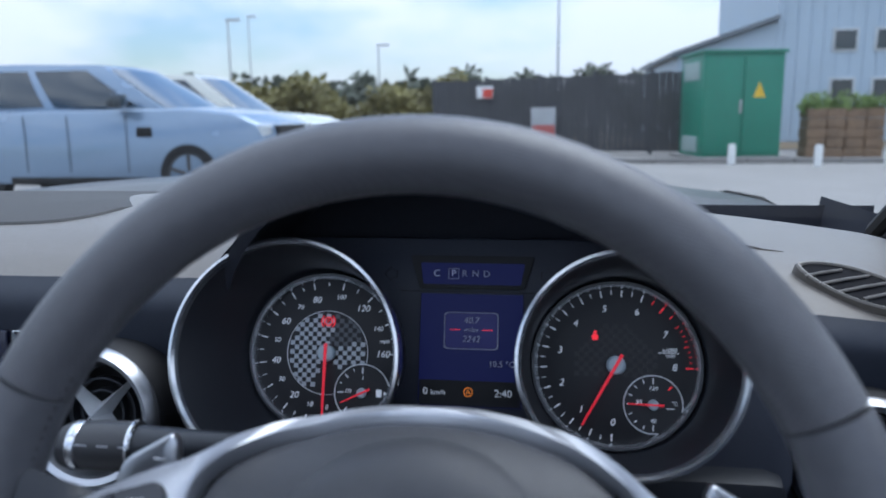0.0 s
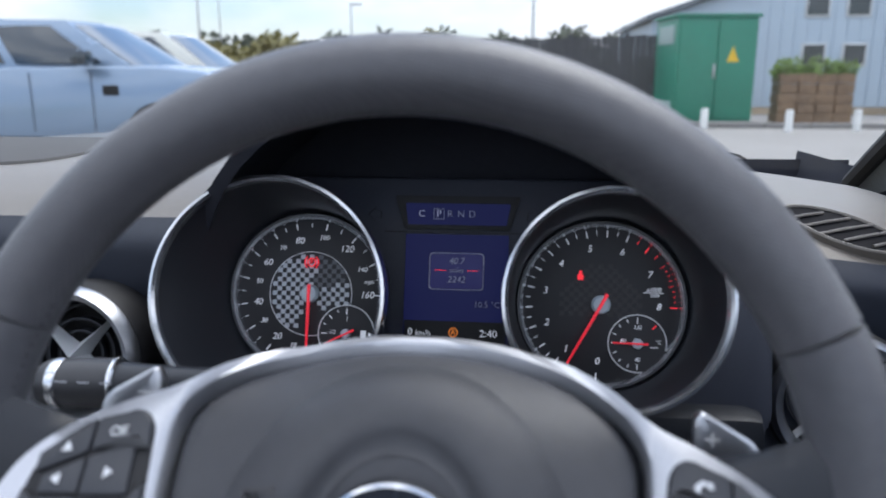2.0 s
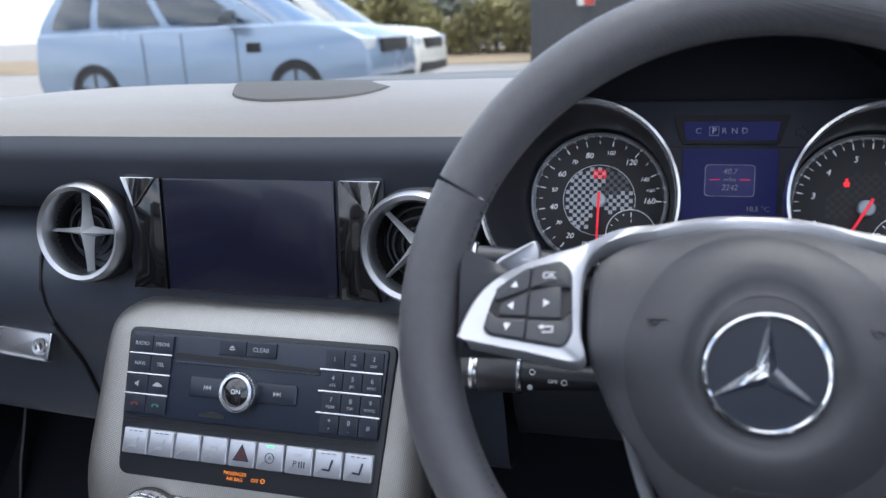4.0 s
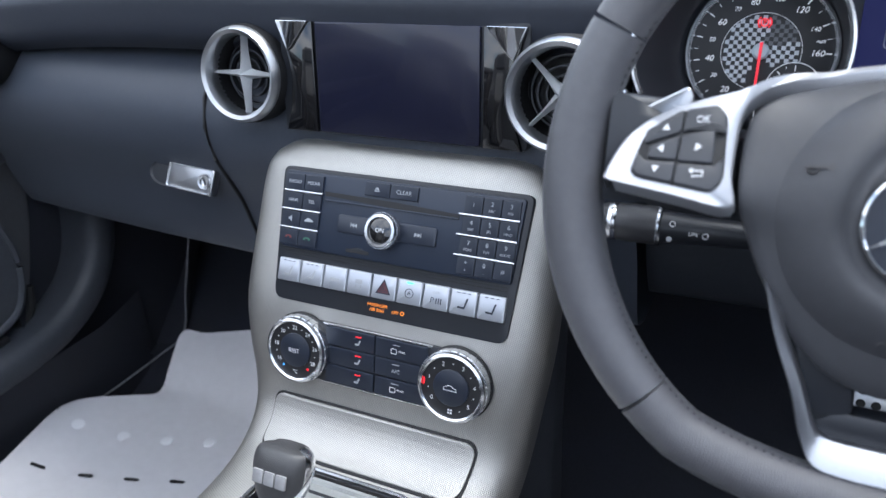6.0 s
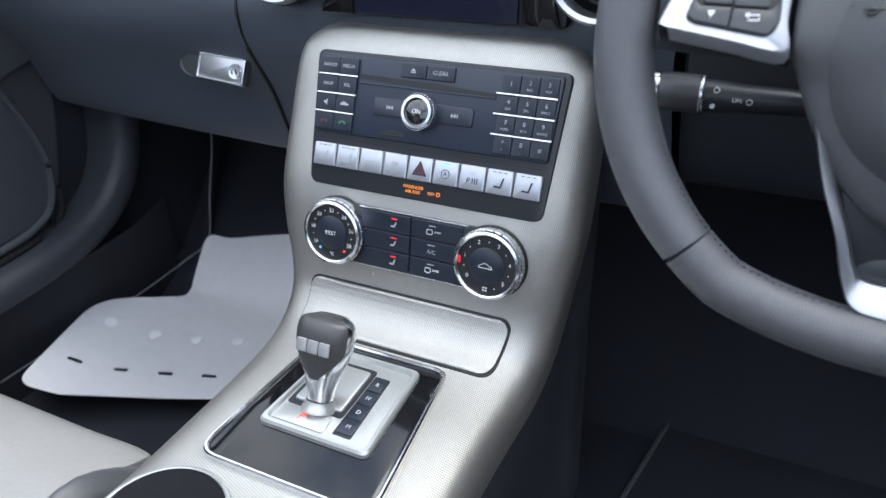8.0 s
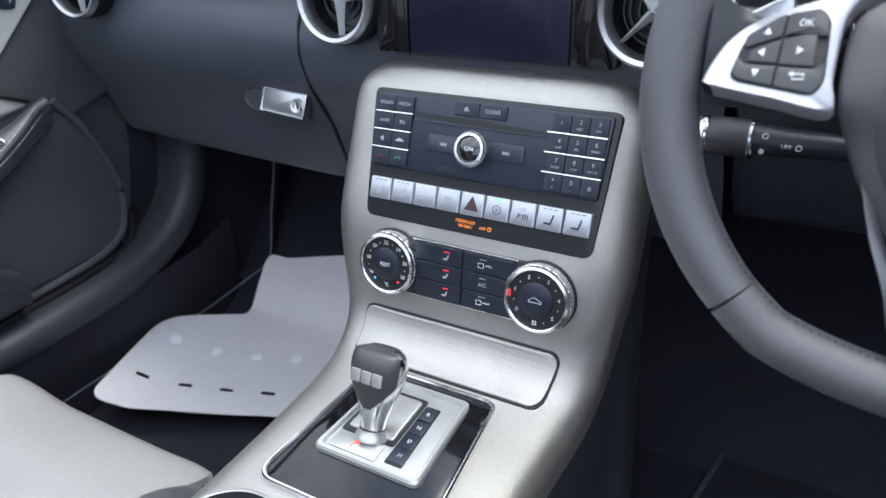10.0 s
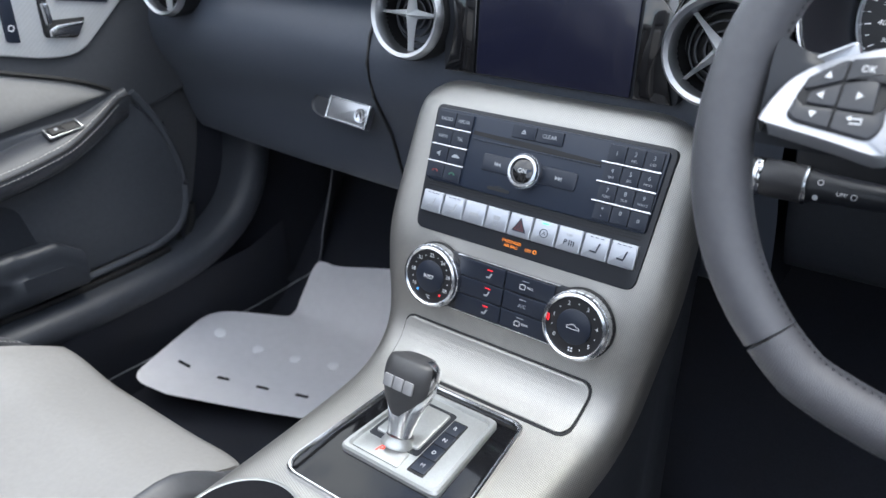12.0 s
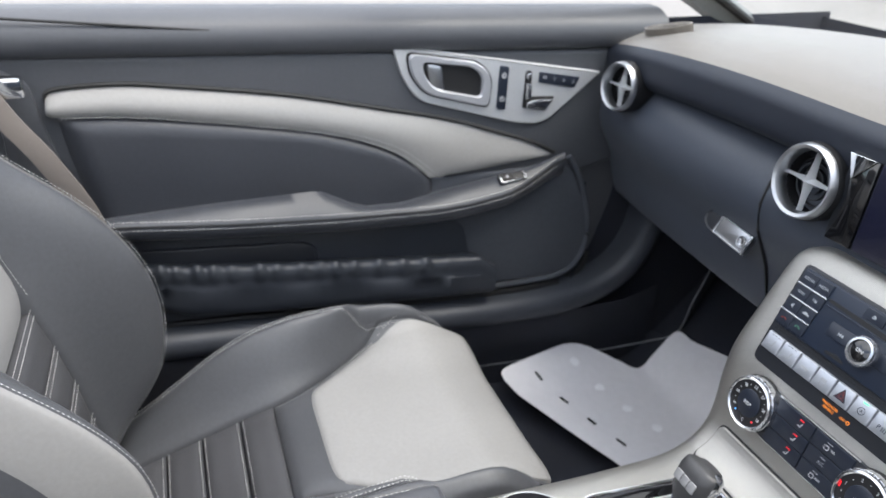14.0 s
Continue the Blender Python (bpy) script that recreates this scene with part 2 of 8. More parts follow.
def rounded(pts, r, seg=5):
    """A polygon with its corners rounded; r is one radius or one for each corner."""
    n, out = len(pts), []
    for i, p in enumerate(pts):
        rad = r[i] if isinstance(r, (list, tuple)) else r
        p, a, b = Vector(p), Vector(pts[i - 1]), Vector(pts[(i + 1) % n])
        d1, d2 = (a - p), (b - p)
        k = min(rad, d1.length * 0.49, d2.length * 0.49)
        if k < 1e-6:
            out.append(p)
            continue
        s, e = p + d1.normalized() * k, p + d2.normalized() * k
        for j in range(seg + 1):
            t = j / seg
            out.append(s * (1 - t) ** 2 + p * 2 * t * (1 - t) + e * t * t)
    return [(v.x, v.y) for v in out]


def rect(u0, u1, v0, v1):
    return [(u0, v0), (u1, v0), (u1, v1), (u0, v1)]


def slab(pts, m, w0, w1, edge=0.0, bm=None, steps=2, dome=0.0):
    """A flat panel of that outline on the frame m, from w0 to w1, with a rounded front edge."""
    bm2 = bmesh.new()
    c = sum((Vector((*p, 0)) for p in pts), Vector()) / len(pts)
    size = max((Vector((*p, 0)) - c).length for p in pts)
    rings = [(w0, 0.0)]
    if edge:
        for i in range(steps + 1):
            a = i / steps * math.pi / 2
            rings.append((w1 - edge + edge * math.sin(a), edge * (1 - math.cos(a))))
    else:
        rings.append((w1, 0.0))
    loops = []
    n = len(pts)
    area = sum(pts[i][0] * pts[(i + 1) % n][1] - pts[(i + 1) % n][0] * pts[i][1] for i in range(n))
    sgn = 1 if area > 0 else -1
    for w, inset in rings:
        ring = []
        for i in range(n):
            p, a, b = Vector(pts[i]), Vector(pts[i - 1]), Vector(pts[(i + 1) % n])
            d1, d2 = (p - a), (b - p)
            d1, d2 = (d1.normalized() if d1.length > 1e-9 else Vector((1, 0))), (d2.normalized() if d2.length > 1e-9 else Vector((1, 0)))
            nn = Vector((-d1.y - d2.y, d1.x + d2.x)) * sgn
            nn = nn.normalized() if nn.length > 1e-9 else Vector((0, 0))
            q = p + nn * inset
            ring.append(bm2.verts.new((q.x, q.y, w)))
        loops.append(ring)
    for r0, r1 in zip(loops, loops[1:]):
        for i in range(n):
            bm2.faces.new((r0[i], r0[(i + 1) % n], r1[(i + 1) % n], r1[i]))
    bm2.faces.new(loops[0][::-1])
    if dome:
        top = loops[-1]
        for k in (0.7, 0.35):
            ring = []
            for v0 in loops[-1]:
                q = c + (v0.co - c) * k
                ring.append(bm2.verts.new((q.x, q.y, w1 + dome * (1 - k * k))))
            for i in range(n):
                bm2.faces.new((top[i], top[(i + 1) % n], ring[(i + 1) % n], ring[i]))
            top = ring
        bm2.faces.new(top)
    else:
        bm2.faces.new(loops[-1])
    bm2.transform(m)
    return joined(bm, bm2)


def frame_ring(outer, inner, m, w0, w1, edge=0.001, bm=None):
    """A flat frame between two outlines with the same number of points."""
    bm2 = bmesh.new()
    n = len(outer)
    rows = []
    co = Vector((sum(p[0] for p in inner) / n, sum(p[1] for p in inner) / n))
    for pts, w, k in ((outer, w0, 0), (outer, w1 - edge, 0), (outer, w1, -edge), (inner, w1, edge), (inner, w1 - edge, 0), (inner, w0, 0)):
        ring = []
        for p in pts:
            d = (Vector(p) - co)
            q = Vector(p) + (d.normalized() * k if d.length else Vector((0, 0)))
            ring.append(bm2.verts.new((q.x, q.y, w)))
        rows.append(ring)
    rows.append(rows[0])
    for r0, r1 in zip(rows, rows[1:]):
        for i in range(n):
            bm2.faces.new((r0[i], r0[(i + 1) % n], r1[(i + 1) % n], r1[i]))
    bm2.transform(m)
    return joined(bm, bm2)


def circle(r, n=48, cx=0.0, cy=0.0):
    return [(cx + r * math.cos(2 * math.pi * i / n), cy + r * math.sin(2 * math.pi * i / n)) for i in range(n)]


def turned(profile, m, n=48, closed=False, bm=None):
    """A lathe shape about the frame's w axis; profile rows are (radius, w)."""
    bm2 = bmesh.new()
    rings = []
    for r, w in profile:
        if r < 1e-6:
            rings.append([bm2.verts.new((0, 0, w))])
        else:
            rings.append([bm2.verts.new((r * math.cos(2 * math.pi * i / n), r * math.sin(2 * math.pi * i / n), w)) for i in range(n)])
    if closed:
        rings.append(rings[0])
    for a, b in zip(rings, rings[1:]):
        for i in range(n):
            j = (i + 1) % n
            if len(a) == 1 and len(b) == 1:
                continue
            if len(a) == 1:
                bm2.faces.new((a[0], b[j], b[i]))
            elif len(b) == 1:
                bm2.faces.new((a[i], a[j], b[0]))
            else:
                bm2.faces.new((a[i], a[j], b[j], b[i]))
    bm2.transform(m)
    return joined(bm, bm2)


def loft(rows, closed=False, caps=True, loop=False, bm=None):
    """Quads between rows of points. closed: each row is a ring. loop: the last row joins the first."""
    bm2 = bmesh.new()
    vs = [[bm2.verts.new(p) for p in r] for r in rows]
    n = len(vs[0])
    pairs = list(zip(vs, vs[1:])) + ([(vs[-1], vs[0])] if loop else [])
    for a, b in pairs:
        for i in range(n if closed else n - 1):
            j = (i + 1) % n
            bm2.faces.new((a[i], a[j], b[j], b[i]))
    if closed and caps and not loop:
        bm2.faces.new(vs[0][::-1])
        bm2.faces.new(vs[-1])
    return joined(bm, bm2)


def curve_points(pts, per=6):
    """A smooth curve through the points."""
    p = [Vector(q) for q in pts]
    out = []
    for i in range(len(p) - 1):
        a, b, c, d = p[max(i - 1, 0)], p[i], p[i + 1], p[min(i + 2, len(p) - 1)]
        for k in range(per):
            t = k / per
            out.append(0.5 * ((2 * b) + (c - a) * t + (2 * a - 5 * b + 4 * c - d) * t * t + (3 * b - a - 3 * c + d) * t ** 3))
    out.append(p[-1])
    return out


def tube(path, r, n=8, loop=False, bm=None, flat=1.0, up=Vector((0, 0, 1))):
    """A round bar along a path; r may be one radius or a function of 0..1; flat squeezes it along up."""
    p = [Vector(q) for q in path]
    rows = []
    m = len(p)
    for i in range(m):
        t = (p[(i + 1) % m] - p[i - 1]) if loop else (p[min(i + 1, m - 1)] - p[max(i - 1, 0)])
        t.normalize()
        s = t.cross(up)
        s = s.normalized() if s.length > 1e-5 else Vector((1, 0, 0))
        w = s.cross(t)
        rad = r(i / (m - 1)) if callable(r) else r
        rows.append([p[i] + s * rad * math.cos(2 * math.pi * k / n) + w * rad * flat * math.sin(2 * math.pi * k / n) for k in range(n)])
    return loft(rows, closed=True, loop=loop, bm=bm)


def stitches(path, parent, length=0.0046, gap=0.0012, r=0.0005, name="stitching", mat=None):
    """A row of single sewn threads along a path."""
    p = [Vector(q) for q in path]
    bm = bmesh.new()
    vs, fs = [], []
    need, on = 0.0, True
    pos, seg = p[0].copy(), []
    acc = 0.0
    lens = [0.0]
    for a, b in zip(p, p[1:]):
        lens.append(lens[-1] + (b - a).length)

    def at(s):
        for i in range(len(p) - 1):
            if s <= lens[i + 1] or i == len(p) - 2:
                k = (s - lens[i]) / max(1e-9, lens[i + 1] - lens[i])
                return p[i].lerp(p[i + 1], k)
    s = 0.0
    while s + length < lens[-1]:
        a, b = at(s), at(s + length)
        d = (b - a).normalized()
        u = d.cross(Vector((0.3, 0.5, 0.8))).normalized() * r
        w = d.cross(u).normalized() * r
        mid = (a + b) / 2
        k = len(vs)
        vs += [a, mid + u * 1.3, mid + w * 1.3, mid - u * 1.3, mid - w * 1.3, b]
        fs += [(k, k + 1, k + 2), (k, k + 2, k + 3), (k, k + 3, k + 4), (k, k + 4, k + 1), (k + 5, k + 2, k + 1), (k + 5, k + 3, k + 2), (k + 5, k + 4, k + 3), (k + 5, k + 1, k + 4)]
        s += length + gap
    me = bpy.data.meshes.new(name)
    me.from_pydata(vs, [], fs)
    bm.from_mesh(me)
    bpy.data.meshes.remove(me)
    return part(name, bm, mat or THREAD, parent, "" if mat else "white contrast stitching", smooth=0)


def lettering(words, size, m, mat, parent, name="lettering", align="CENTER", lean=0.0, thick=0.0002):
    """Words in the built-in font, as a mesh on the frame m."""
    cu = bpy.data.curves.new("words", "FONT")
    cu.body, cu.size, cu.align_x, cu.align_y, cu.shear, cu.extrude = words, size, align, "CENTER", lean, thick / 2
    cu.resolution_u = 3
    tmp = bpy.data.objects.new("words", cu)
    scene.collection.objects.link(tmp)
    me = bpy.data.meshes.new_from_object(tmp.evaluated_get(bpy.context.evaluated_depsgraph_get()))
    bpy.data.objects.remove(tmp)
    bpy.data.curves.remove(cu)
    bm = bmesh.new()
    bm.from_mesh(me)
    bpy.data.meshes.remove(me)
    bm.transform(m)
    return part(name, bm, mat, parent, smooth=0)


def smoothstep(a, b, x):
    t = max(0.0, min(1.0, (x - a) / (b - a)))
    return t * t * (3 - 2 * t)


# ---- the car's shell ----
def dash_bend(x, y, z, top=False):
    """The dashboard curves away towards the doors and droops a little."""
    ax = abs(x)
    return (x, y + 0.12 * x * x, z - (0.15 * max(0.0, ax - 0.2) ** 2 if top else 0.03 * x * x))


def dash_piece(name, profile, xs, mat, parent, label="", top=False, thick=0.0):
    prof = curve_points([(0, y, z) for y, z in profile], 5)
    rows = [[dash_bend(x, p.y, p.z, top) for p in prof] for x in xs]
    bm = loft(rows)
    if thick:
        bmesh.ops.recalc_face_normals(bm, faces=bm.faces)
        bmesh.ops.solidify(bm, geom=bm.faces[:], thickness=thick)
    return part(name, bm, mat, parent, label, smooth=60)


def spread(a, b, n):
    return [a + (b - a) * i / n for i in range(n + 1)]


floor = part("floor", box(-0.86, 0.86, -0.75, 1.30, 0.14, 0.20), CARPET)
tagged(floor, "black carpeted car floor", "floor", kind="structure")
toe = part("footwell_wall", loft([[(x, 0.85, 0.20), (x, 0.90, 0.225), (x, 1.02, 0.345), (x, 1.16, 0.50), (x, 1.24, 0.70), (x, 1.26, 0.95)] for x in spread(-0.86, 0.86, 8)]), CARPET)
tagged(toe, "black carpeted bulkhead at the front of the footwells", "bulkhead", kind="structure")
# carpet wall inside the passenger's kick panel, with a thin bound edge that runs on along the sill
bound = curve_points([(-0.655, 0.990, 0.50), (-0.662, 0.984, 0.455), (-0.676, 0.968, 0.370), (-0.690, 0.953, 0.284), (-0.715, 0.905, 0.257), (-0.728, 0.840, 0.246), (-0.734, 0.780, 0.243), (-0.738, 0.530, 0.256), (-0.738, 0.40, 0.262)], 5)
side_carpet = part("footwell_side", loft([[p + Vector((0.0, 0.0015, -0.002)), p + Vector((-0.06, 0.10 * smoothstep(0.25, 0.30, p.z), -0.004)), p + Vector((-0.12, 0.28 * smoothstep(0.25, 0.30, p.z), -0.008))] for p in bound[:21]]), CARPET)
tagged(side_carpet, "black carpet on the footwell's side wall", "carpet", kind="structure")
part("carpet_edge", tube(bound, 0.0016, 6), EDGING, side_carpet, "thin grey bound edge")
for side in (-1, 1):
    kick = part("kick_panel", loft([[(side * 0.80, y, 0.19), (side * (0.715 + 0.03 * k), y, 0.20), (side * (0.74 + 0.02 * k), y, 0.45), (side * 0.775, y, 0.80), (side * 0.80, y, 0.96)] for y, k in ((0.69, 0.0), (0.73, 1.0), (0.9, 1.0), (1.28, 0.4))]), CARPET)
    tagged(kick, "black carpeted kick panel beside the footwell", "panel", kind="structure")
rear = part("rear_bulkhead", box(-0.80, 0.80, -0.80, -0.72, 0.18, 0.98, 0.02), HARD)
tagged(rear, "black trimmed bulkhead behind the seats", "bulkhead", kind="structure")
bonnet = part("bonnet", loft([[(x, y, z - 0.05 * (x / 0.8) ** 2) for x in spread(-0.84, 0.84, 12)] for y, z in ((1.34, 0.945), (1.45, 0.962), (1.7, 0.962), (2.0, 0.945), (2.3, 0.90), (2.5, 0.83), (2.64, 0.70), (2.68, 0.45))]), BODY_PAINT)
tagged(bonnet, "dark glossy car bonnet beyond the windscreen", "bonnet", kind="structure")
cowl = part("windscreen_cowl", loft([[(x, y, z - 0.15 * max(0.0, abs(x) - 0.2) ** 2) for y, z in ((1.115, 0.952), (1.18, 0.958), (1.26, 0.955), (1.345, 0.935))] for x in spread(-0.80, 0.80, 16)]), RUBBER)
tagged(cowl, "black plastic cowl at the foot of the windscreen", "cowl", kind="structure")


def a_pillar(side):
    rows = []
    for t in spread(0, 1, 10):
        x, y, z = side * (0.815 - 0.08 * t), 1.06 - 0.70 * t, 0.945 + 0.38 * t - 0.05 * t * t
        rows.append([(x + side * dx, y + dy, z + dz) for dx, dy, dz in ((-0.030, 0.00, 0.0), (-0.012, -0.035, -0.012), (0.022, -0.045, -0.01), (0.045, -0.01, 0.0), (0.03, 0.03, 0.01), (-0.01, 0.03, 0.01))])
    p = part("pillar", loft(rows, closed=True), PILLAR)
    tagged(p, "grey grained windscreen pillar trim", "pillar", kind="structure")
    edge = tube([Vector(r[0]) + Vector((-side * 0.004, 0, 0.002)) for r in rows], 0.009, 8)
    part("pillar_seal", edge, RUBBER, p, "black rubber windscreen seal")
    return p


for side in (-1, 1):
    a_pillar(side)
# windscreen and its header
scr_rows = []
for t in spread(0, 1, 8):
    y, z, hw = 1.15 - 0.78 * t, 0.955 + 0.38 * t - 0.05 * t * t, 0.815 - 0.08 * t
    scr_rows.append([(x * hw, y - 0.10 * x * x * (1 - t), z + 0.004) for x in spread(-1, 1, 12)])
scr = loft(scr_rows)
windscreen = part("windscreen", scr, WINDSCREEN)
windscreen.visible_shadow = False
tagged(windscreen, "clear curved car windscreen", "windscreen", kind="structure")
header_rail = part("windscreen_header", tube([(x, 0.375 - 0.03 * (x / 0.74) ** 2, 1.295) for x in spread(-0.74, 0.74, 12)], 0.028, 10, flat=0.6), HARD)
tagged(header_rail, "black windscreen header rail of an open roof", "rail", kind="structure")

# plain front wings and rear deck that close the body
for side in (-1, 1):
    wing = part("front_wing", loft([[(side * 0.84, y, z), (side * 0.90, y, z - 0.05), (side * 0.905, y, 0.45), (side * 0.88, y, 0.10)] for y, z in ((0.86, 0.93), (1.34, 0.895), (1.7, 0.912), (2.0, 0.895), (2.3, 0.85), (2.5, 0.78), (2.66, 0.60))]), BODY_PAINT)
    tagged(wing, "dark glossy front wing of the car", "wing", kind="structure")

# ---- dashboard ----
dash = thing("dashboard", (0, 0.9, 0.64), "black soft-skinned dashboard with its top coloured pale as sunlit", "dashboard")
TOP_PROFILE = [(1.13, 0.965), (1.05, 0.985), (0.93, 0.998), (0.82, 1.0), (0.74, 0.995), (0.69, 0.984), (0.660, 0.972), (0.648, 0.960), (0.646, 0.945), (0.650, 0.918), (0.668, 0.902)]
LOW_PROFILE = [(0.716, 0.902), (0.694, 0.896), (0.670, 0.881), (0.653, 0.857), (0.645, 0.828), (0.652, 0.790), (0.681, 0.732), (0.702, 0.664), (0.722, 0.638), (0.78, 0.627), (0.95, 0.63), (1.1, 0.68)]
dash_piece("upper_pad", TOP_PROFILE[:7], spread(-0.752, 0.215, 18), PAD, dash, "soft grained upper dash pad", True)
# same skin as the pad; the shade on the roll is in its colour
dash_piece("pad_lip", TOP_PROFILE[6:], spread(-0.752, 0.215, 18), LIP, dash, "rolled front of the dash pad, coloured darker for shade", True)
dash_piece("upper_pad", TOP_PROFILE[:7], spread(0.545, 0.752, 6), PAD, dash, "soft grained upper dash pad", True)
dash_piece("pad_lip", TOP_PROFILE[6:], spread(0.545, 0.752, 6), LIP, dash, "rolled front of the dash pad, coloured darker for shade", True)
# over the gauges the pad swells up to the hood and falls back to the plain top at both ends
swell = []
for x in spread(0.205, 0.610, 26):
    k = smoothstep(0.205, 0.290, x) * (1 - smoothstep(0.490, 0.605, x))
    swell.append([dash_bend(x, y, z + 0.0006 + dz * k, True) for y, z, dz in ((1.13, 0.965, 0.0), (1.05, 0.985, 0.0), (0.98, 0.9925, 0.001), (0.93, 0.998, 0.002), (0.88, 0.9995, 0.005), (0.83, 1.0, 0.009), (0.79, 0.999, 0.014), (0.765, 0.9975, 0.018), (0.750, 0.996, 0.021), (0.747, 0.950, 0.0))])
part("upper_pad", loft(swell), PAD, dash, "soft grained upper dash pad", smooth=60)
dash_piece("glovebox_door", LOW_PROFILE[:-2], spread(-0.750, -0.238, 12), FACE, dash, "dark glovebox lid with a bulging face")
dash_piece("lower_panel", LOW_PROFILE, spread(-0.234, 0.212, 10), FACE, dash)
dash_piece("lower_panel", LOW_PROFILE, spread(0.548, 0.752, 6), FACE, dash)
dash_piece("knee_panel", [(0.70, 0.845), (0.69, 0.82), (0.70, 0.76), (0.73, 0.69), (0.78, 0.65), (0.95, 0.64), (1.1, 0.68)], spread(0.214, 0.546, 8), SILL, dash)
for side in (-1, 1):
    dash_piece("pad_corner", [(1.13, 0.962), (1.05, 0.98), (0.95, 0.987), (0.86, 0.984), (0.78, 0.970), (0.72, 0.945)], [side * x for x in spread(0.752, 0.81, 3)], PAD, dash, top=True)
for sx in (-0.236,):
    part("seam", tube([dash_bend(sx, y - 0.001, z) for y, z in LOW_PROFILE[1:9]], 0.0022, 6), DEEP, dash)
# speaker mesh in the dash top
top_curve = curve_points([(0, y, z) for y, z in TOP_PROFILE], 8)


def dash_top_z(x, y):
    yb = y - 0.12 * x * x
    for p, q in zip(top_curve, top_curve[1:]):
        if q.y <= yb <= p.y:
            z = p.z + (q.z - p.z) * (p.y - yb) / max(1e-9, p.y - q.y)
            return dash_bend(x, yb, z, True)[2]
    return 1.0


spk_rows = []
SPK = rounded([(0.078, 1.085), (0.078, 0.745), (-0.052, 0.728), (-0.135, 0.88), (-0.215, 1.085)], [0.004, 0.050, 0.055, 0.12, 0.004], 12)
for k in (1.0, 0.99, 0.975, 0.85, 0.7, 0.55, 0.4, 0.25, 0.1):
    spk_rows.append([(x, y, dash_top_z(x, y) + (0.0002 if k == 1.0 else 0.0020)) for x, y in ((-0.035 + (a + 0.035) * k, 0.93 + (b - 0.93) * k) for a, b in SPK)])
spk = loft(spk_rows, closed=True)
part("speaker_grille", spk, material("speaker_mesh", (0.050, 0.048, 0.046), 0.7, grain=900, bump=0.8, cell=600), dash, "dark speaker grille widening towards the windscreen")


# round dashboard vents
def round_vent(place, turn, tilt, radius, roll=0.0):
    v = thing("air_vent", place, "round dashboard air vent with satin chrome ring and cross", "air vent", "dashboard vents")
    m = plane_at(*place, tilt, turn)
    r = radius
    part("housing", turned([(r * 0.80, -0.05), (r * 0.98, -0.045), (r * 1.03, 0.0), (r * 1.0, 0.006), (r * 0.84, 0.004), (r * 0.80, -0.002)], m, 48, closed=True), DEEP, v)
    part("ring", turned([(r * 0.80, -0.004), (r * 0.795, 0.008), (r * 0.84, 0.0135), (r * 0.92, 0.0155), (r * 0.985, 0.011), (r * 1.0, 0.003), (r * 0.99, -0.004)], m, 64, closed=True), SATIN, v, "satin chrome ring")
    part("throat", turned([(0.0, -0.032), (r * 0.80, -0.030), (r * 0.80, -0.034), (0.0, -0.036)], m, 32), DEEP, v)
    for q in (0.30, 0.47):
        part("inner_ring", turned([(r * q, -0.010), (r * q, -0.004), (r * (q + 0.035), -0.004), (r * (q + 0.035), -0.010)], m, 40, closed=True), PLASTIC, v)
    part("inner_ring", turned([(r * 0.64, -0.018), (r * 0.64, -0.012), (r * 0.675, -0.012), (r * 0.675, -0.018)], m, 40, closed=True), PLASTIC, v)
    bm = None
    for k in range(4):
        a = math.pi / 2 * k + radians(roll)
        rows = []
        for t in spread(0, 1, 6):
            rr, hw, hh = r * 0.80 * t, 0.0042 * (1 - t) ** 2 + 0.0017, 0.0050 * (1 - t) ** 2 + 0.0016
            c, s = math.cos(a), math.sin(a)
            rows.append([m @ Vector((c * rr - s * o, s * rr + c * o, w)) for o, w in ((-hw, -0.003), (0, 0.003 + hh), (hw, -0.003), (0, -0.006))])
        bm = loft(rows, closed=True, bm=bm)
    part("cross", bm, VENT_SILVER, v, "bright chrome cross", smooth=20)
    return v


round_vent((-0.160, 0.640, 0.889), 0, 8, 0.0455, 0)
round_vent((0.159, 0.621, 0.894), 0, 8, 0.0440, 45)
round_vent((-0.622, 0.676, 0.881), 8, 6, 0.042, 0)
round_vent((0.630, 0.674, 0.861), -8, 6, 0.0445, 45)

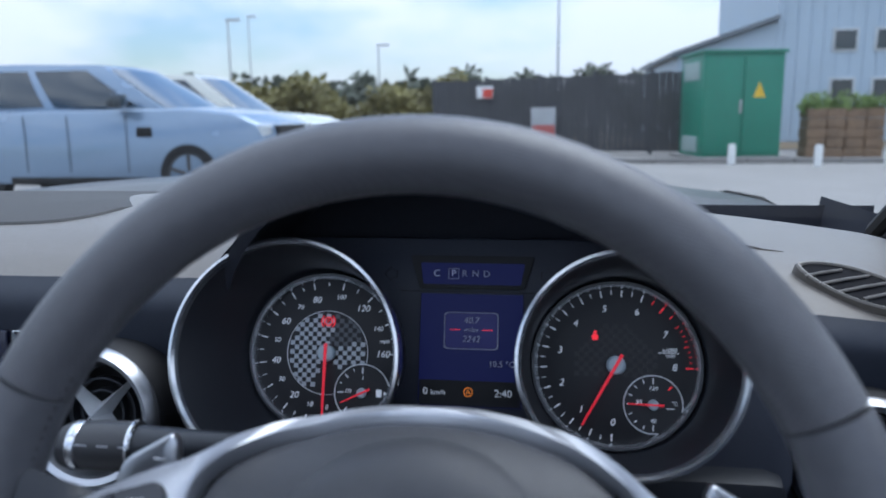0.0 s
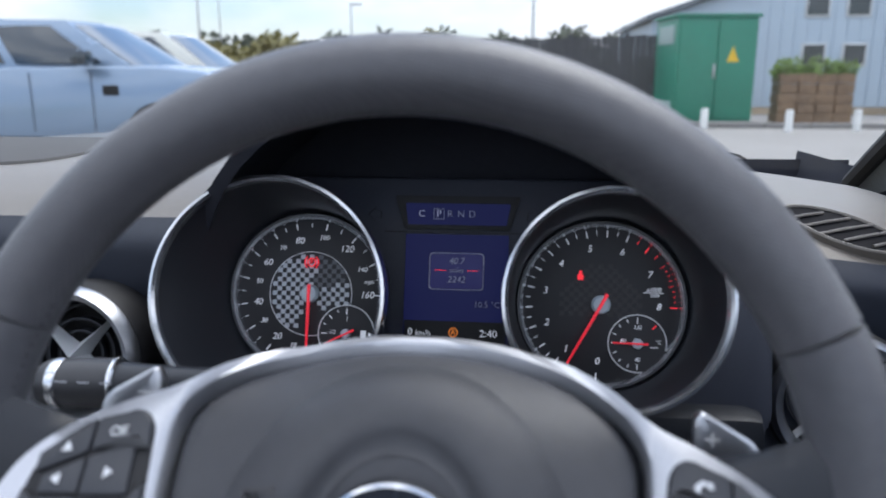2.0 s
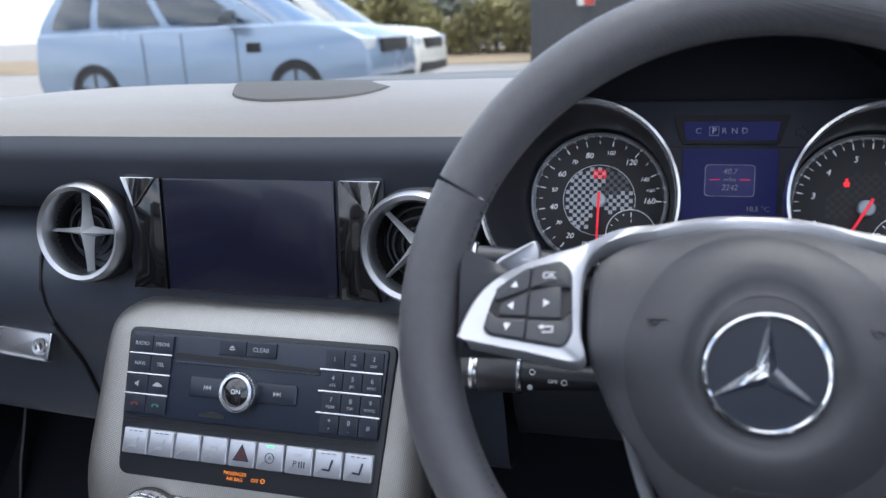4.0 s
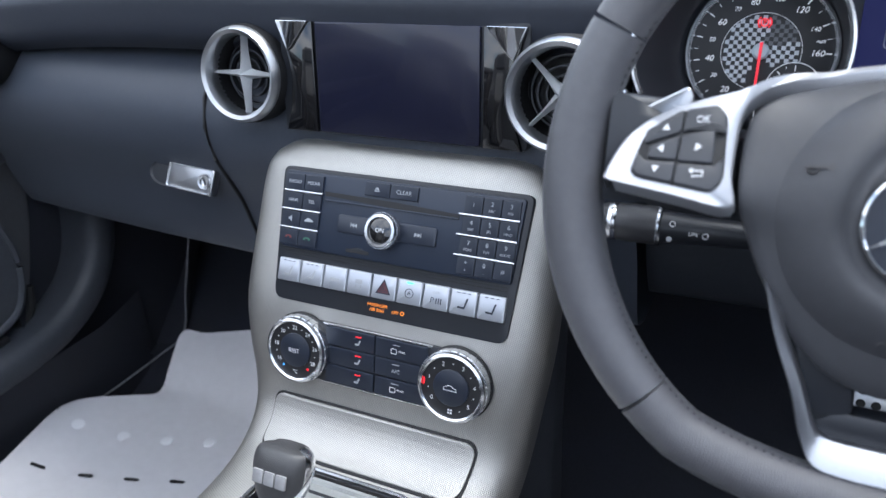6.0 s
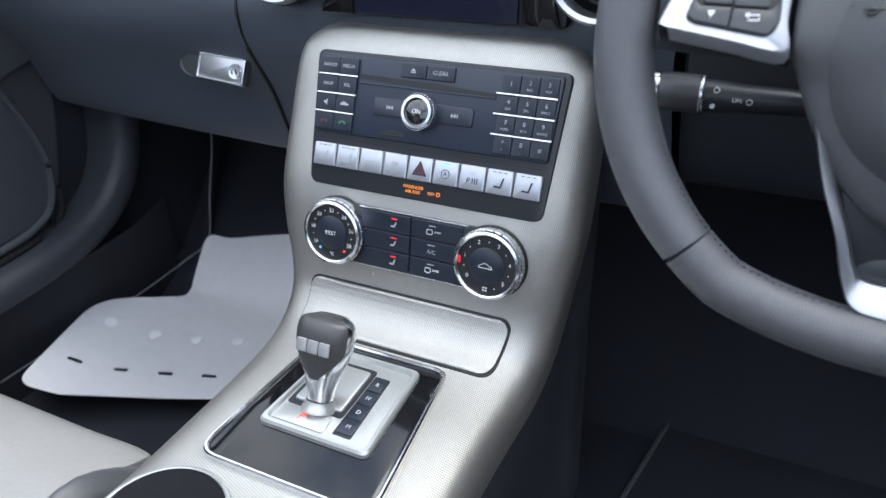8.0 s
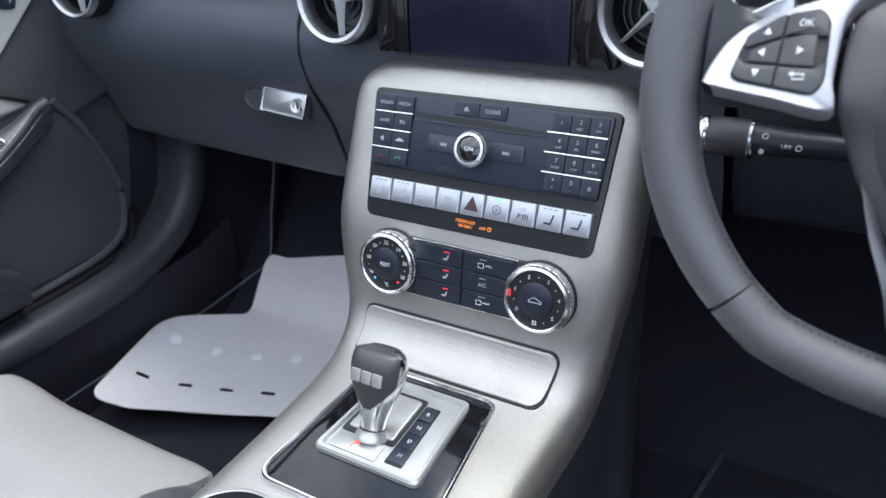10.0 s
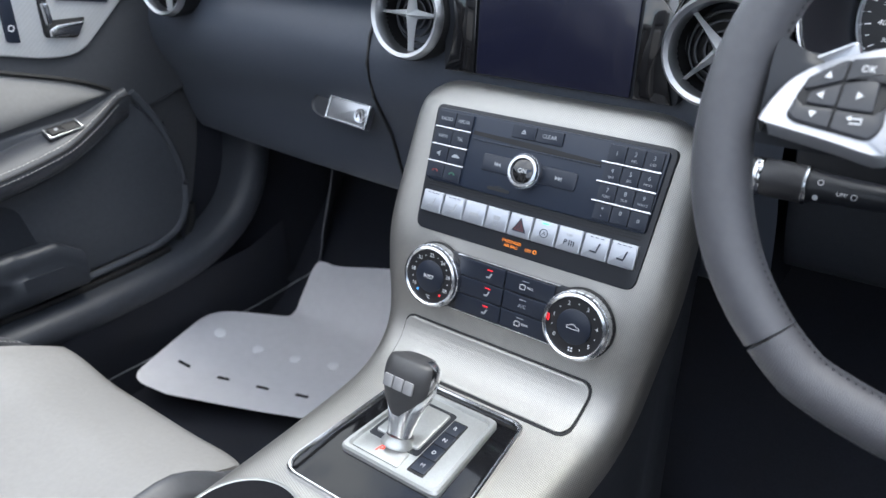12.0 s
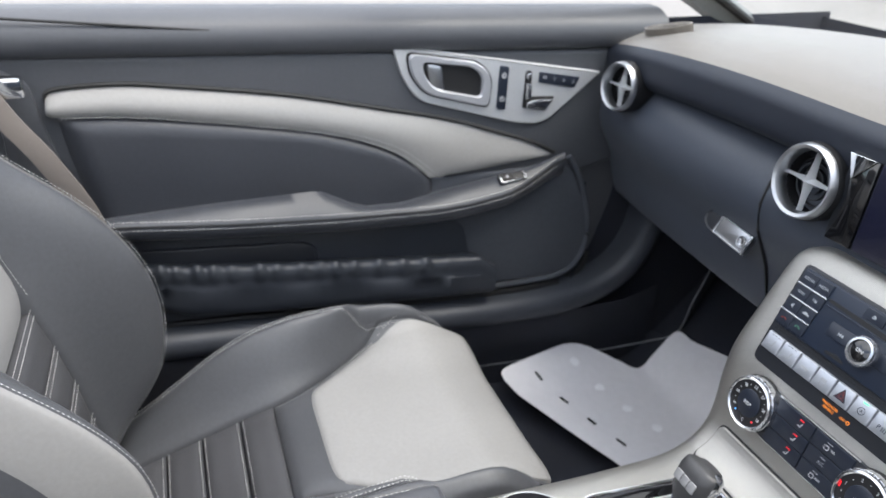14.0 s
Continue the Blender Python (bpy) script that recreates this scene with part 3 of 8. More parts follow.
# side window vents: almond-shaped openings set in the roll of the dash top
for side in (-1, 1):
    place = Vector((side * (0.645 if side > 0 else 0.655), 0.736 if side > 0 else 0.773, 0.9575 if side > 0 else 0.971))
    dv = thing("side_window_vent", place, "almond-shaped slatted side window vent set in the dash top", "air vent", "side window vents")
    up = Vector((side * 0.12, -0.41 if side > 0 else -0.22, 0.9)).normalized()
    across = (Vector((1, 0, 0)) - up * up.x).normalized()
    mv = Matrix((across, up.cross(across), up)).transposed().to_4x4()
    mv.translation = place
    mv = mv @ Matrix.Rotation(radians(-24 if side > 0 else 32), 4, "Z")
    lens = []
    for i in range(32):
        a = 2 * math.pi * i / 32
        lens.append((0.0405 * math.cos(a), 0.0175 * math.copysign(abs(math.sin(a)) ** 1.4, math.sin(a))))
    part("surround", frame_ring([(a * 1.10, b * 1.16) for a, b in lens], lens, mv, -0.012, 0.0028, 0.0012), PAD, dv, "pale soft surround")
    # flat black plate in place of the opening's dark depth
    part("backing", slab(lens, mv, -0.005, 0.0010), HOLLOW_BLACK, dv)
    for i in range(5):
        x = -0.026 + i * 0.0135
        hw = 0.0165 * max(0.1, 1 - (x / 0.0405) ** 2) ** 0.7
        part("slat", tube([mv @ Vector((x - 0.9 * hw, -hw, 0.0018)), mv @ Vector((x, 0, 0.0024)), mv @ Vector((x + 0.9 * hw, hw, 0.0018))], 0.0011, 6), PAD, dv)

# centre screen between the vents
nav = thing("centre_screen", (0, 0.66, 0.835), "dark switched-off centre screen with glossy black side cheeks", "screen")
mn = plane_at(0.003, 0.642, 0.889, 6)
part("bezel", slab(rounded(rect(-0.122, 0.122, -0.0505, 0.054), 0.006), mn, -0.035, 0.000, 0.002), PLASTIC, nav)
part("screen", slab(rounded(rect(-0.080, 0.080, -0.0485, 0.050), 0.002), mn, 0.0, 0.0035, 0.0008), SCREEN, nav, "dark glossy screen glass")
for s in (-1, 1):
    cheek = [(s * 0.083, -0.0495), (s * 0.083, 0.050), (s * 0.120, 0.050), (s * 0.112, 0.02), (s * 0.108, 0.0), (s * 0.112, -0.03), (s * 0.118, -0.0495)]
    part("cheek", slab(cheek, mn, 0.0, 0.004, 0.0015), PIANO, nav, "piano black cheek")
    # chrome wedge stands in for the reflection at the cheek's upper corner
    part("cheek_glint", slab([(s * 0.086, 0.0505), (s * 0.121, 0.0505), (s * 0.110, 0.024), (s * 0.1055, 0.027)], mn, 0.003, 0.0065, 0.001), BRIGHT, nav, "bright wedge for the gloss reflection on the cheek")

# glovebox handle
gh = thing("glovebox_handle", (-0.288, 0.672, 0.74), "silver glovebox handle with a round lock", "handle")
mg = plane_at(-0.286, 0.670, 0.756, 22, -3, 2) @ Matrix.Diagonal((1.15, 1.15, 1, 1))
scoop = []
for k, w in ((1.0, 0.0015), (0.97, 0.0030), (0.90, 0.0024), (0.75, -0.003), (0.45, -0.007), (0.1, -0.008)):
    scoop.append([mg @ Vector((-0.036 + 0.024 * k * math.cos(a), 0.003 + 0.014 * k * math.sin(a), w)) for a in (2 * math.pi * i / 32 for i in range(32))])
part("scoop", loft(scoop, closed=True), PLASTIC, gh, "dark finger scoop", smooth=60)
PLATE_O = rounded([(-0.030, -0.010), (0.031, -0.015), (0.034, 0.011), (-0.026, 0.015)], 0.002)
part("lever", slab(PLATE_O, mg, 0.0, 0.008, 0.0015), SATIN, gh, "satin silver lever")
part("lever_edge", frame_ring(PLATE_O, [(0.003 + (a - 0.003) * 0.92, b * 0.86) for a, b in PLATE_O], mg, 0.006, 0.0105, 0.001), CHROME, gh, "bright raised edge")
part("lock", turned([(0.0, 0.0088), (0.0040, 0.0088), (0.0045, 0.0115), (0.0070, 0.0118), (0.0078, 0.0100), (0.0080, 0.0075)], mg @ Matrix.Translation((0.022, -0.0015, 0)), 28), CHROME, gh, "round key lock")
part("keyhole", box(-0.0006, 0.0006, -0.0028, 0.0028, 0.0085, 0.0095, 0, mg @ Matrix.Translation((0.022, -0.0015, 0)) @ Matrix.Rotation(radians(25), 4, "Z")), DEEP, gh)

# ---- centre console ----
console = thing("centre_console", (0, 0.4, 0.2), "centre console in woven silver film with dark sides", "console")
# stations: y, z and half-width of the silver face, from the top of the stack to the rear
STATIONS = [(0.690, 0.822, 0.120), (0.662, 0.828, 0.130), (0.643, 0.828, 0.140), (0.629, 0.820, 0.149), (0.615, 0.803, 0.1535), (0.590, 0.752, 0.156), (0.562, 0.695, 0.157), (0.549, 0.650, 0.153), (0.541, 0.612, 0.147), (0.529, 0.588, 0.142),
            (0.505, 0.573, 0.137), (0.470, 0.567, 0.132), (0.42, 0.566, 0.130), (0.34, 0.566, 0.130), (0.26, 0.567, 0.131), (0.16, 0.568, 0.131), (0.02, 0.568, 0.129), (-0.20, 0.568, 0.127)]
path = curve_points([(w, y, z) for y, z, w in STATIONS], 4)
rows, rims = [], []
for i, p in enumerate(path):
    a, b = path[max(i - 1, 0)], path[min(i + 1, len(path) - 1)]
    d = Vector((0, b.y - a.y, b.z - a.z)).normalized()
    nrm = Vector((0, d.z, -d.y))
    nrm = nrm if nrm.z > 0 or nrm.y < 0 else -nrm
    w, base = p.x, Vector((0.0075, p.y, p.z))
    rows.append([base + Vector((u, 0, 0)) - nrm * k for u, k in ((-w, 0.046), (-w, 0.028), (-w + 0.002, 0.017), (-w + 0.007, 0.009), (-w + 0.015, 0.004), (-w + 0.026, 0.0012), (-w + 0.038, 0), (-0.05, 0), (0.05, 0), (w - 0.038, 0), (w - 0.026, 0.0012), (w - 0.015, 0.004), (w - 0.007, 0.009), (w - 0.002, 0.017), (w, 0.028), (w, 0.046))])
    rims.append((base, w, nrm))
part("trim_shell", loft(rows), WEAVE, console, "silver trim with a fine woven film pattern", smooth=50)
for s in (-1, 1):
    side_rows = [[(b.x + s * (w - 0.006), (b - n * 0.04).y, (b - n * 0.04).z), (b.x + s * (w - 0.003), (b - n * 0.06).y, (b - n * 0.06).z - 0.01), (s * (w - 0.012), (b - n * 0.08).y + 0.02, max(0.20, (b.z - 0.2) * 0.5 + 0.2)), (s * (w - 0.018), (b - n * 0.1).y + 0.03, 0.19)] for b, w, n in rims]
    part("side_panel", loft(side_rows), SILL, console, "dark grained console side")


# ---- radio, keys and climate controls on the stack ----
MR = plane_at(0.015, 0.590, 0.752, 25.7)
DULL_RED = material("dull_red_print", (0.16, 0.03, 0.03), 0.5, bump=0.0)
radio = thing("radio_unit", (0.005, 0.59, 0.69), "black car radio with keypad, disc slot and round knob", "radio")
part("faceplate", slab(rounded([(-0.1250, 0.0640), (0.1250, 0.0640), (0.1180, -0.0620), (-0.1180, -0.0620)], [0.008, 0.008, 0.010, 0.010]), MR, -0.004, 0.0030, 0.001), PLASTIC, radio)
part("unit", slab(rounded([(-0.1195, 0.0600), (0.1195, 0.0600), (0.1160, -0.0120), (-0.1160, -0.0120)], 0.004), MR, 0.002, 0.0062, 0.0012), RADIO_FACE, radio, "dark radio front")
W0 = 0.0064


def radio_key(u0, u1, v0, v1, words="", size=0.0046, mat=KEY_PRINT, sub="", parent=radio, w=0.0060):
    k = part("key", slab(rounded(rect(u0, u1, v0, v1), 0.0006, 2), MR, w - 0.0005, w + 0.0022, 0.0007), BUTTON, parent)
    mid = MR @ Matrix.Translation(((u0 + u1) / 2, (v0 + v1) / 2 + (0.0022 if sub else 0), w + 0.0023))
    if words:
        lettering(words, size, mid, mat, k)
    if sub:
        lettering(sub, 0.0032, mid @ Matrix.Translation((0, -0.0056, 0)), MARK_DIM, k)
    return k


ROW_V = [0.0583, 0.0410, 0.0237, 0.0065, -0.0107]
LEFT = [("RADIO", "MEDIA"), ("NAVI", "TEL"), ("", ""), ("", "")]
for r in range(4):
    for c in range(2):
        u0 = -0.1170 + c * 0.0205
        k = radio_key(u0 + 0.0003, u0 + 0.0202, ROW_V[r + 1] + 0.0012, ROW_V[r] - 0.0012, LEFT[r][c], 0.0046)
        mid = MR @ Matrix.Translation((u0 + 0.0102, (ROW_V[r] + ROW_V[r + 1]) / 2, W0 + 0.0020))
        if (r, c) == (2, 0):
            part("mute_mark", slab([(-0.002, -0.001), (-0.0005, -0.001), (0.0015, -0.003), (0.0015, 0.003), (-0.0005, 0.001), (-0.002, 0.001)], mid, 0, 0.0003), KEY_PRINT, k)
        if (r, c) == (2, 1):
            part("car_mark", slab([(-0.0045, -0.0012), (0.0045, -0.0012), (0.0042, 0.0004), (0.0022, 0.0008), (0.0010, 0.0020), (-0.0018, 0.0020), (-0.0034, 0.0006), (-0.0045, 0.0003)], mid, 0, 0.0003), KEY_PRINT, k)
        if r == 3:
            part("phone_mark", slab([(-0.0035, -0.0014), (-0.0035, 0.0002), (-0.0015, 0.0014), (0.0015, 0.0014), (0.0035, 0.0002), (0.0035, -0.0014), (0.0018, -0.0012), (0.0015, 0.0003), (-0.0015, 0.0003), (-0.0018, -0.0012)], mid, 0, 0.0003), DULL_RED if c == 0 else material("dim_green_print", (0.05, 0.16, 0.10), 0.5, bump=0.0), k)
    if r < 3:
        part("chrome_strip", box(-0.1175, -0.0750, ROW_V[r + 1] - 0.0008, ROW_V[r + 1] + 0.0008, W0 - 0.001, W0 + 0.0030, 0.0004, MR), CHROME, radio, "thin chrome strip")
KEYPAD = [("1", ""), ("2", "ABC"), ("3", "DEF"), ("4", "GHI"), ("5", "JKL"), ("6", "MNO"), ("7", "PQRS"), ("8", "TUV"), ("9", "WXYZ"), ("*", "+"), ("0", "_"), ("#", "")]
for i, (w, sub) in enumerate(KEYPAD):
    r, c = divmod(i, 3)
    u0 = 0.0660 + c * 0.0168
    radio_key(u0 + 0.0003, u0 + 0.0165, ROW_V[r + 1] + 0.0012, ROW_V[r] - 0.0012, w, 0.0054, KEY_PRINT, sub)
for r in range(3):
    part("chrome_strip", box(0.0625, 0.1170, ROW_V[r + 1] - 0.0008, ROW_V[r + 1] + 0.0008, W0 - 0.001, W0 + 0.0030, 0.0004, MR), CHROME, radio, "thin chrome strip")
part("disc_slot", slab([(-0.0735, 0.0440), (0.0, 0.0428), (0.0620, 0.0400), (0.0620, 0.0372), (0.0, 0.0372), (-0.0735, 0.0404)], MR, 0.006, 0.0069), DEEP, radio, "dark disc slot")
part("slot_lip", box(-0.0735, 0.0620, 0.0356, 0.0370, 0.0055, 0.0078, 0.0005, MR), RADIO_FACE, radio)
k = radio_key(-0.0315, -0.0065, 0.0455, 0.0580)
part("eject_mark", slab([(-0.0025, -0.0002), (0.0025, -0.0002), (0, 0.0022)], MR @ Matrix.Translation((-0.019, 0.0518, W0 + 0.0020)), 0, 0.0003), KEY_PRINT, k)
part("eject_mark", box(-0.0025, 0.0025, -0.0018, -0.0008, 0, 0.0003, 0, MR @ Matrix.Translation((-0.019, 0.0518, W0 + 0.0020))), KEY_PRINT, k)
radio_key(-0.0058, 0.0215, 0.0455, 0.0580, "CLEAR", 0.0052)
for s in (-1, 1):
    pill = rounded([(s * 0.012 - 0.006, 0.0255), (s * 0.050 - 0.006, 0.0255), (s * 0.050 - 0.006, 0.0090), (s * 0.012 - 0.006, 0.0090)], 0.003)
    sk = part("skip_key", slab(pill, MR, 0.0055, 0.0078, 0.0007), BUTTON, radio)
    for o in (0.0, 0.0030):
        part("skip_mark", slab([(s * (0.0305 + o - 0.0014) - 0.006, 0.0192), (s * (0.0305 + o - 0.0014) - 0.006, 0.0152), (s * (0.0305 + o + 0.0014) - 0.006, 0.0172)], MR, 0.0077, 0.0081), KEY_PRINT, sk)
    part("skip_mark", box(s * 0.0354 - 0.0063, s * 0.0354 - 0.0057, 0.0152, 0.0192, 0.0077, 0.0081, 0, MR), KEY_PRINT, sk)
mk_ = MR @ Matrix.Translation((-0.006, 0.0165, 0.006))
kn = part("knob", turned([(0.0152, 0.0), (0.0160, 0.004), (0.0158, 0.0105), (0.0145, 0.0125), (0.0122, 0.0128), (0.0118, 0.0112)], mk_, 48), CHROME, radio, "knurled chrome knob")
part("knob_cap", turned([(0.0122, 0.0105), (0.0105, 0.0116), (0.0, 0.0120)], mk_, 40), PIANO, kn, "gloss black knob cap")
lettering("ON", 0.0056, mk_ @ Matrix.Translation((0, 0, 0.0121)), MARK, kn)
bm = None
for i in range(36):
    bm = box(0.0156, 0.0164, -0.0005, 0.0005, 0.002, 0.0100, 0, mk_ @ Matrix.Rotation(2 * math.pi * i / 36, 4, "Z"), bm)
part("knurling", bm, CHROME, kn, smooth=0)
part("card_slot", slab(rounded(rect(-0.044, -0.020, -0.0075, -0.0045), 0.001), MR, 0.0055, 0.0068), DEEP, radio, "memory card slot")
part("card_lip", slab([(-0.040, -0.0040), (-0.032, -0.0022), (-0.024, -0.0040)], MR, 0.0055, 0.0070), PLASTIC, radio)
# grooves below the unit
for v in (-0.0145, -0.0175):
    part("groove", box(-0.113, 0.113, v - 0.0004, v + 0.0004, 0.0025, 0.0034, 0, MR), DEEP, radio)
# row of silver keys
row = thing("switch_row", (0.005, 0.575, 0.70), "row of nine silver rocker keys under the radio", "switches")
for i in range(9):
    u0, u1 = -0.1150 + 0.2300 * i / 9, -0.1150 + 0.2300 * (i + 1) / 9
    key = part("silver_key", slab(rounded(rect(u0 + 0.0006, u1 - 0.0006, -0.0440, -0.0225), 0.0015, 3), MR, 0.0015, 0.0072, 0.0016), SILVER_KEY, row)
    mm = MR @ Matrix.Translation(((u0 + u1) / 2, -0.0340, 0.0073))
    if i == 4:
        part("hazard_mark", slab([(-0.0075, -0.0050), (0.0075, -0.0050), (0, 0.0085)], mm, 0, 0.0003), BUTTON, key, "dark hazard triangle")
        part("hazard_line", frame_ring([(-0.0052, -0.0036), (0.0052, -0.0036), (0, 0.0058)], [(-0.0042, -0.0030), (0.0042, -0.0030), (0, 0.0046)], mm, 0.0003, 0.0005, 0.0001), DULL_RED, key)
        part("hazard_line", frame_ring([(-0.0028, -0.0022), (0.0028, -0.0022), (0, 0.0030)], [(-0.0020, -0.0017), (0.0020, -0.0017), (0, 0.0020)], mm, 0.0003, 0.0005, 0.0001), DULL_RED, key)
    elif i == 5:
        part("start_stop_mark", frame_ring(circle(0.0042, 22), circle(0.0036, 22), mm, 0, 0.0003, 0.0001), BUTTON, key)
        lettering("A", 0.0050, mm, BUTTON, key)
        part("green_lamp", box(-0.003, 0.003, 0.0085, 0.0098, 0, 0.0003, 0, mm), LIT_GREEN, key, "small green lamp")
    elif i == 6:
        lettering("P", 0.0070, mm @ Matrix.Translation((-0.0035, -0.002, 0)), BUTTON, key, lean=0.1)
        for k in range(3):
            part("wave_mark", box(0.0005 + 0.0022 * k, 0.0013 + 0.0022 * k, -0.0045, 0.0005, 0, 0.0003, 0, mm), BUTTON, key)
        lettering("OFF", 0.0036, mm @ Matrix.Translation((0, 0.0048, 0)), MARK_DIM, key)
    elif i == 2:
        part("faint_mark", box(-0.005, 0.005, -0.002, 0.001, 0, 0.0002, 0, mm), MARK_DIM, key)
    elif i == 3:
        part("traction_mark", slab(rounded(rect(-0.0035, 0.0035, 0.0, 0.004), 0.001), mm, 0, 0.0003), MARK_DIM, key)
        for k in (-1, 1):
            part("traction_mark", box(k * 0.0025 - 0.0005, k * 0.0025 + 0.0005, -0.0040, -0.0008, 0, 0.0003, 0, mm), MARK_DIM, key)
        lettering("OFF", 0.0030, mm @ Matrix.Translation((0, -0.0060, 0)), MARK_DIM, key)
    else:
        part("seat_mark", slab([(-0.0045, -0.0040), (0.0020, -0.0045), (0.0045, 0.0045), (0.0030, 0.0048), (0.0010, -0.0028), (-0.0045, -0.0026)], mm, 0, 0.0003), MARK_DIM if i < 2 else BUTTON, key)
    if i in (0, 1, 7, 8):
        for k in range(3):
            part("lamp_mark", box(-0.0065 + 0.005 * k, -0.0035 + 0.005 * k, 0.0088, 0.0094, 0, 0.0003, 0, mm), BUTTON, key)
for w, u, v in (("PASSENGER", -0.006, -0.0505), ("AIR BAG", -0.006, -0.0548), ("OFF", 0.0125, -0.0540)):
    lettering(w, 0.0040, MR @ Matrix.Translation((u, v, 0.0032)), LIT_AMBER, radio, "airbag_notice")
part("airbag_symbol", frame_ring(circle(0.0020, 14, 0.0195, -0.0535), circle(0.0013, 14, 0.0195, -0.0535), MR, 0.003, 0.0034, 0.0001), LIT_AMBER, radio)

# climate controls
MK = plane_at(0.012, 0.551, 0.656, 14)
clim = thing("climate_control", (0.004, 0.55, 0.62), "black climate control panel between two round dials", "climate control")
part("panel", slab(rounded([(-0.074, 0.0290), (0.074, 0.0290), (0.074, -0.0290), (-0.074, -0.0290)], 0.004), MK, -0.006, 0.0035, 0.001), PLASTIC, clim)
for s in (-1, 1):
    part("edge_strip", box(-0.056, 0.056, s * 0.0287 - 0.0006, s * 0.0287 + 0.0006, 0.002, 0.0045, 0.0003, MK), CHROME, clim)
for c in range(2):
    for r in range(3):
        u0, u1 = (-0.0520, -0.0006) if c == 0 else (0.0006, 0.0520)
        v0 = 0.0095 - 0.0184 * r
        k = part("key", slab(rounded(rect(u0, u1, v0 + 0.0004, v0 + 0.0176), 0.0008, 2), MK, 0.003, 0.0060, 0.0008), BUTTON, clim)
        mm = MK @ Matrix.Translation((-0.017 if c == 0 else 0.022, v0 + 0.0082, 0.0061))
        if c == 0:
            part("red_lamp", box(-0.0030, 0.0030, 0.0046, 0.0055, 0, 0.0003, 0, mm), LIT_RED, k, "small red lamp")
            part("air_mark", slab([(-0.0035, -0.003), (0.0005, -0.003), (0.0025, 0.002), (0.0012, 0.0024), (-0.0005, -0.0014), (-0.0035, -0.0014)], mm, 0, 0.0003), KEY_PRINT, k)
        else:
            part("grey_lamp", box(-0.0035, 0.0035, 0.0050, 0.0057, 0, 0.0003, 0, mm), MARK_DIM, k)
            if r == 1:
                lettering("A/C", 0.0052, mm @ Matrix.Translation((0, -0.001, 0)), KEY_PRINT, k)
            else:
                part("screen_mark", frame_ring(rounded(rect(-0.0055, 0.0005, -0.003, 0.002), 0.001), rounded(rect(-0.0050, 0.0, -0.0025, 0.0015), 0.001), mm, 0, 0.0003, 0.0001), MARK, k)
                lettering("MAX" if r == 0 else "REAR", 0.0030, mm @ Matrix.Translation((0.0055, 0, 0)), MARK, k)


def climate_dial(u, label, figures, centre, start, step):
    d = thing("climate_dial", (0.004 + u, 0.545, 0.62), label, "dial", "climate dials")
    m = MK @ Matrix.Translation((u, 0.0, 0.001)) @ Matrix.Diagonal((0.96, 0.96, 1, 1))
    part("collar", turned([(0.0345, -0.004), (0.0350, 0.002), (0.0338, 0.003)], m, 56), DEEP, d)
    ring = part("ring", turned([(0.0335, 0.0), (0.0335, 0.010), (0.0322, 0.0150), (0.0300, 0.0162), (0.0285, 0.0150), (0.0280, 0.0125)], m, 64), CHROME, d, "knurled chrome ring")
    for i in range(26):
        part("knurl", box(0.0328, 0.0338, -0.0034, 0.0034, 0.002, 0.0118, 0.0004, m @ Matrix.Rotation(2 * math.pi * (i + 0.5) / 26, 4, "Z"), None, 1), CHROME, ring, smooth=0)
    part("scale", turned([(0.0282, 0.0126), (0.0180, 0.0130), (0.0170, 0.0130)], m, 56), DIAL, d, "black dial scale")
    part("cap", turned([(0.0172, 0.0118), (0.0172, 0.0142), (0.0160, 0.0150), (0.0, 0.0156)], m, 48), BUTTON, d)
    for i, w in enumerate(figures):
        if w:
            lettering(w, 0.0056, on_dial_(m, start + step * i, 0.0226, 0.0133), MARK, d, "figure")
        part("dot", slab(circle(0.0006, 8), on_dial_(m, start + step * (i + 0.5), 0.0226, 0.0132), 0, 0.0003), MARK, d)
    if centre:
        lettering(centre, 0.0058, m @ Matrix.Translation((0, 0, 0.0158)), MARK, d)
    return d, m


def on_dial_(m, deg, r, w=0.0):
    a = radians(deg)
    return m @ Matrix.Translation((r * math.sin(a), r * math.cos(a), w))


d1, md1 = climate_dial(-0.0800, "round temperature dial with chrome ring and white figures", ["16", "18", "20", "22", "24", "26", "28"], "REST", -122, 40)
lettering("\u00b0C", 0.0052, on_dial_(md1, 180, 0.0226, 0.0133), MARK, d1)
part("blue_dot", slab(circle(0.0012, 12), on_dial_(md1, -142, 0.0226, 0.0132), 0, 0.0004), material("blue_print", (0.05, 0.2, 0.5), 0.5, bump=0.0, glow=(0.1, 0.4, 1.0, 0.4)), d1)
part("red_dot", slab(circle(0.0012, 12), on_dial_(md1, 140, 0.0226, 0.0132), 0, 0.0004), LIT_RED, d1)
d2, md2 = climate_dial(0.0800, "round fan speed dial with chrome ring and white figures", ["0", "1", "2", "3", "4", "5"], "", -125, 51)
part("red_lamp", slab(rounded(rect(-0.0274, -0.0262, -0.002, 0.0045), 0.0006), md2, 0.013, 0.0138), LIT_RED, d2, "red fan lamp")
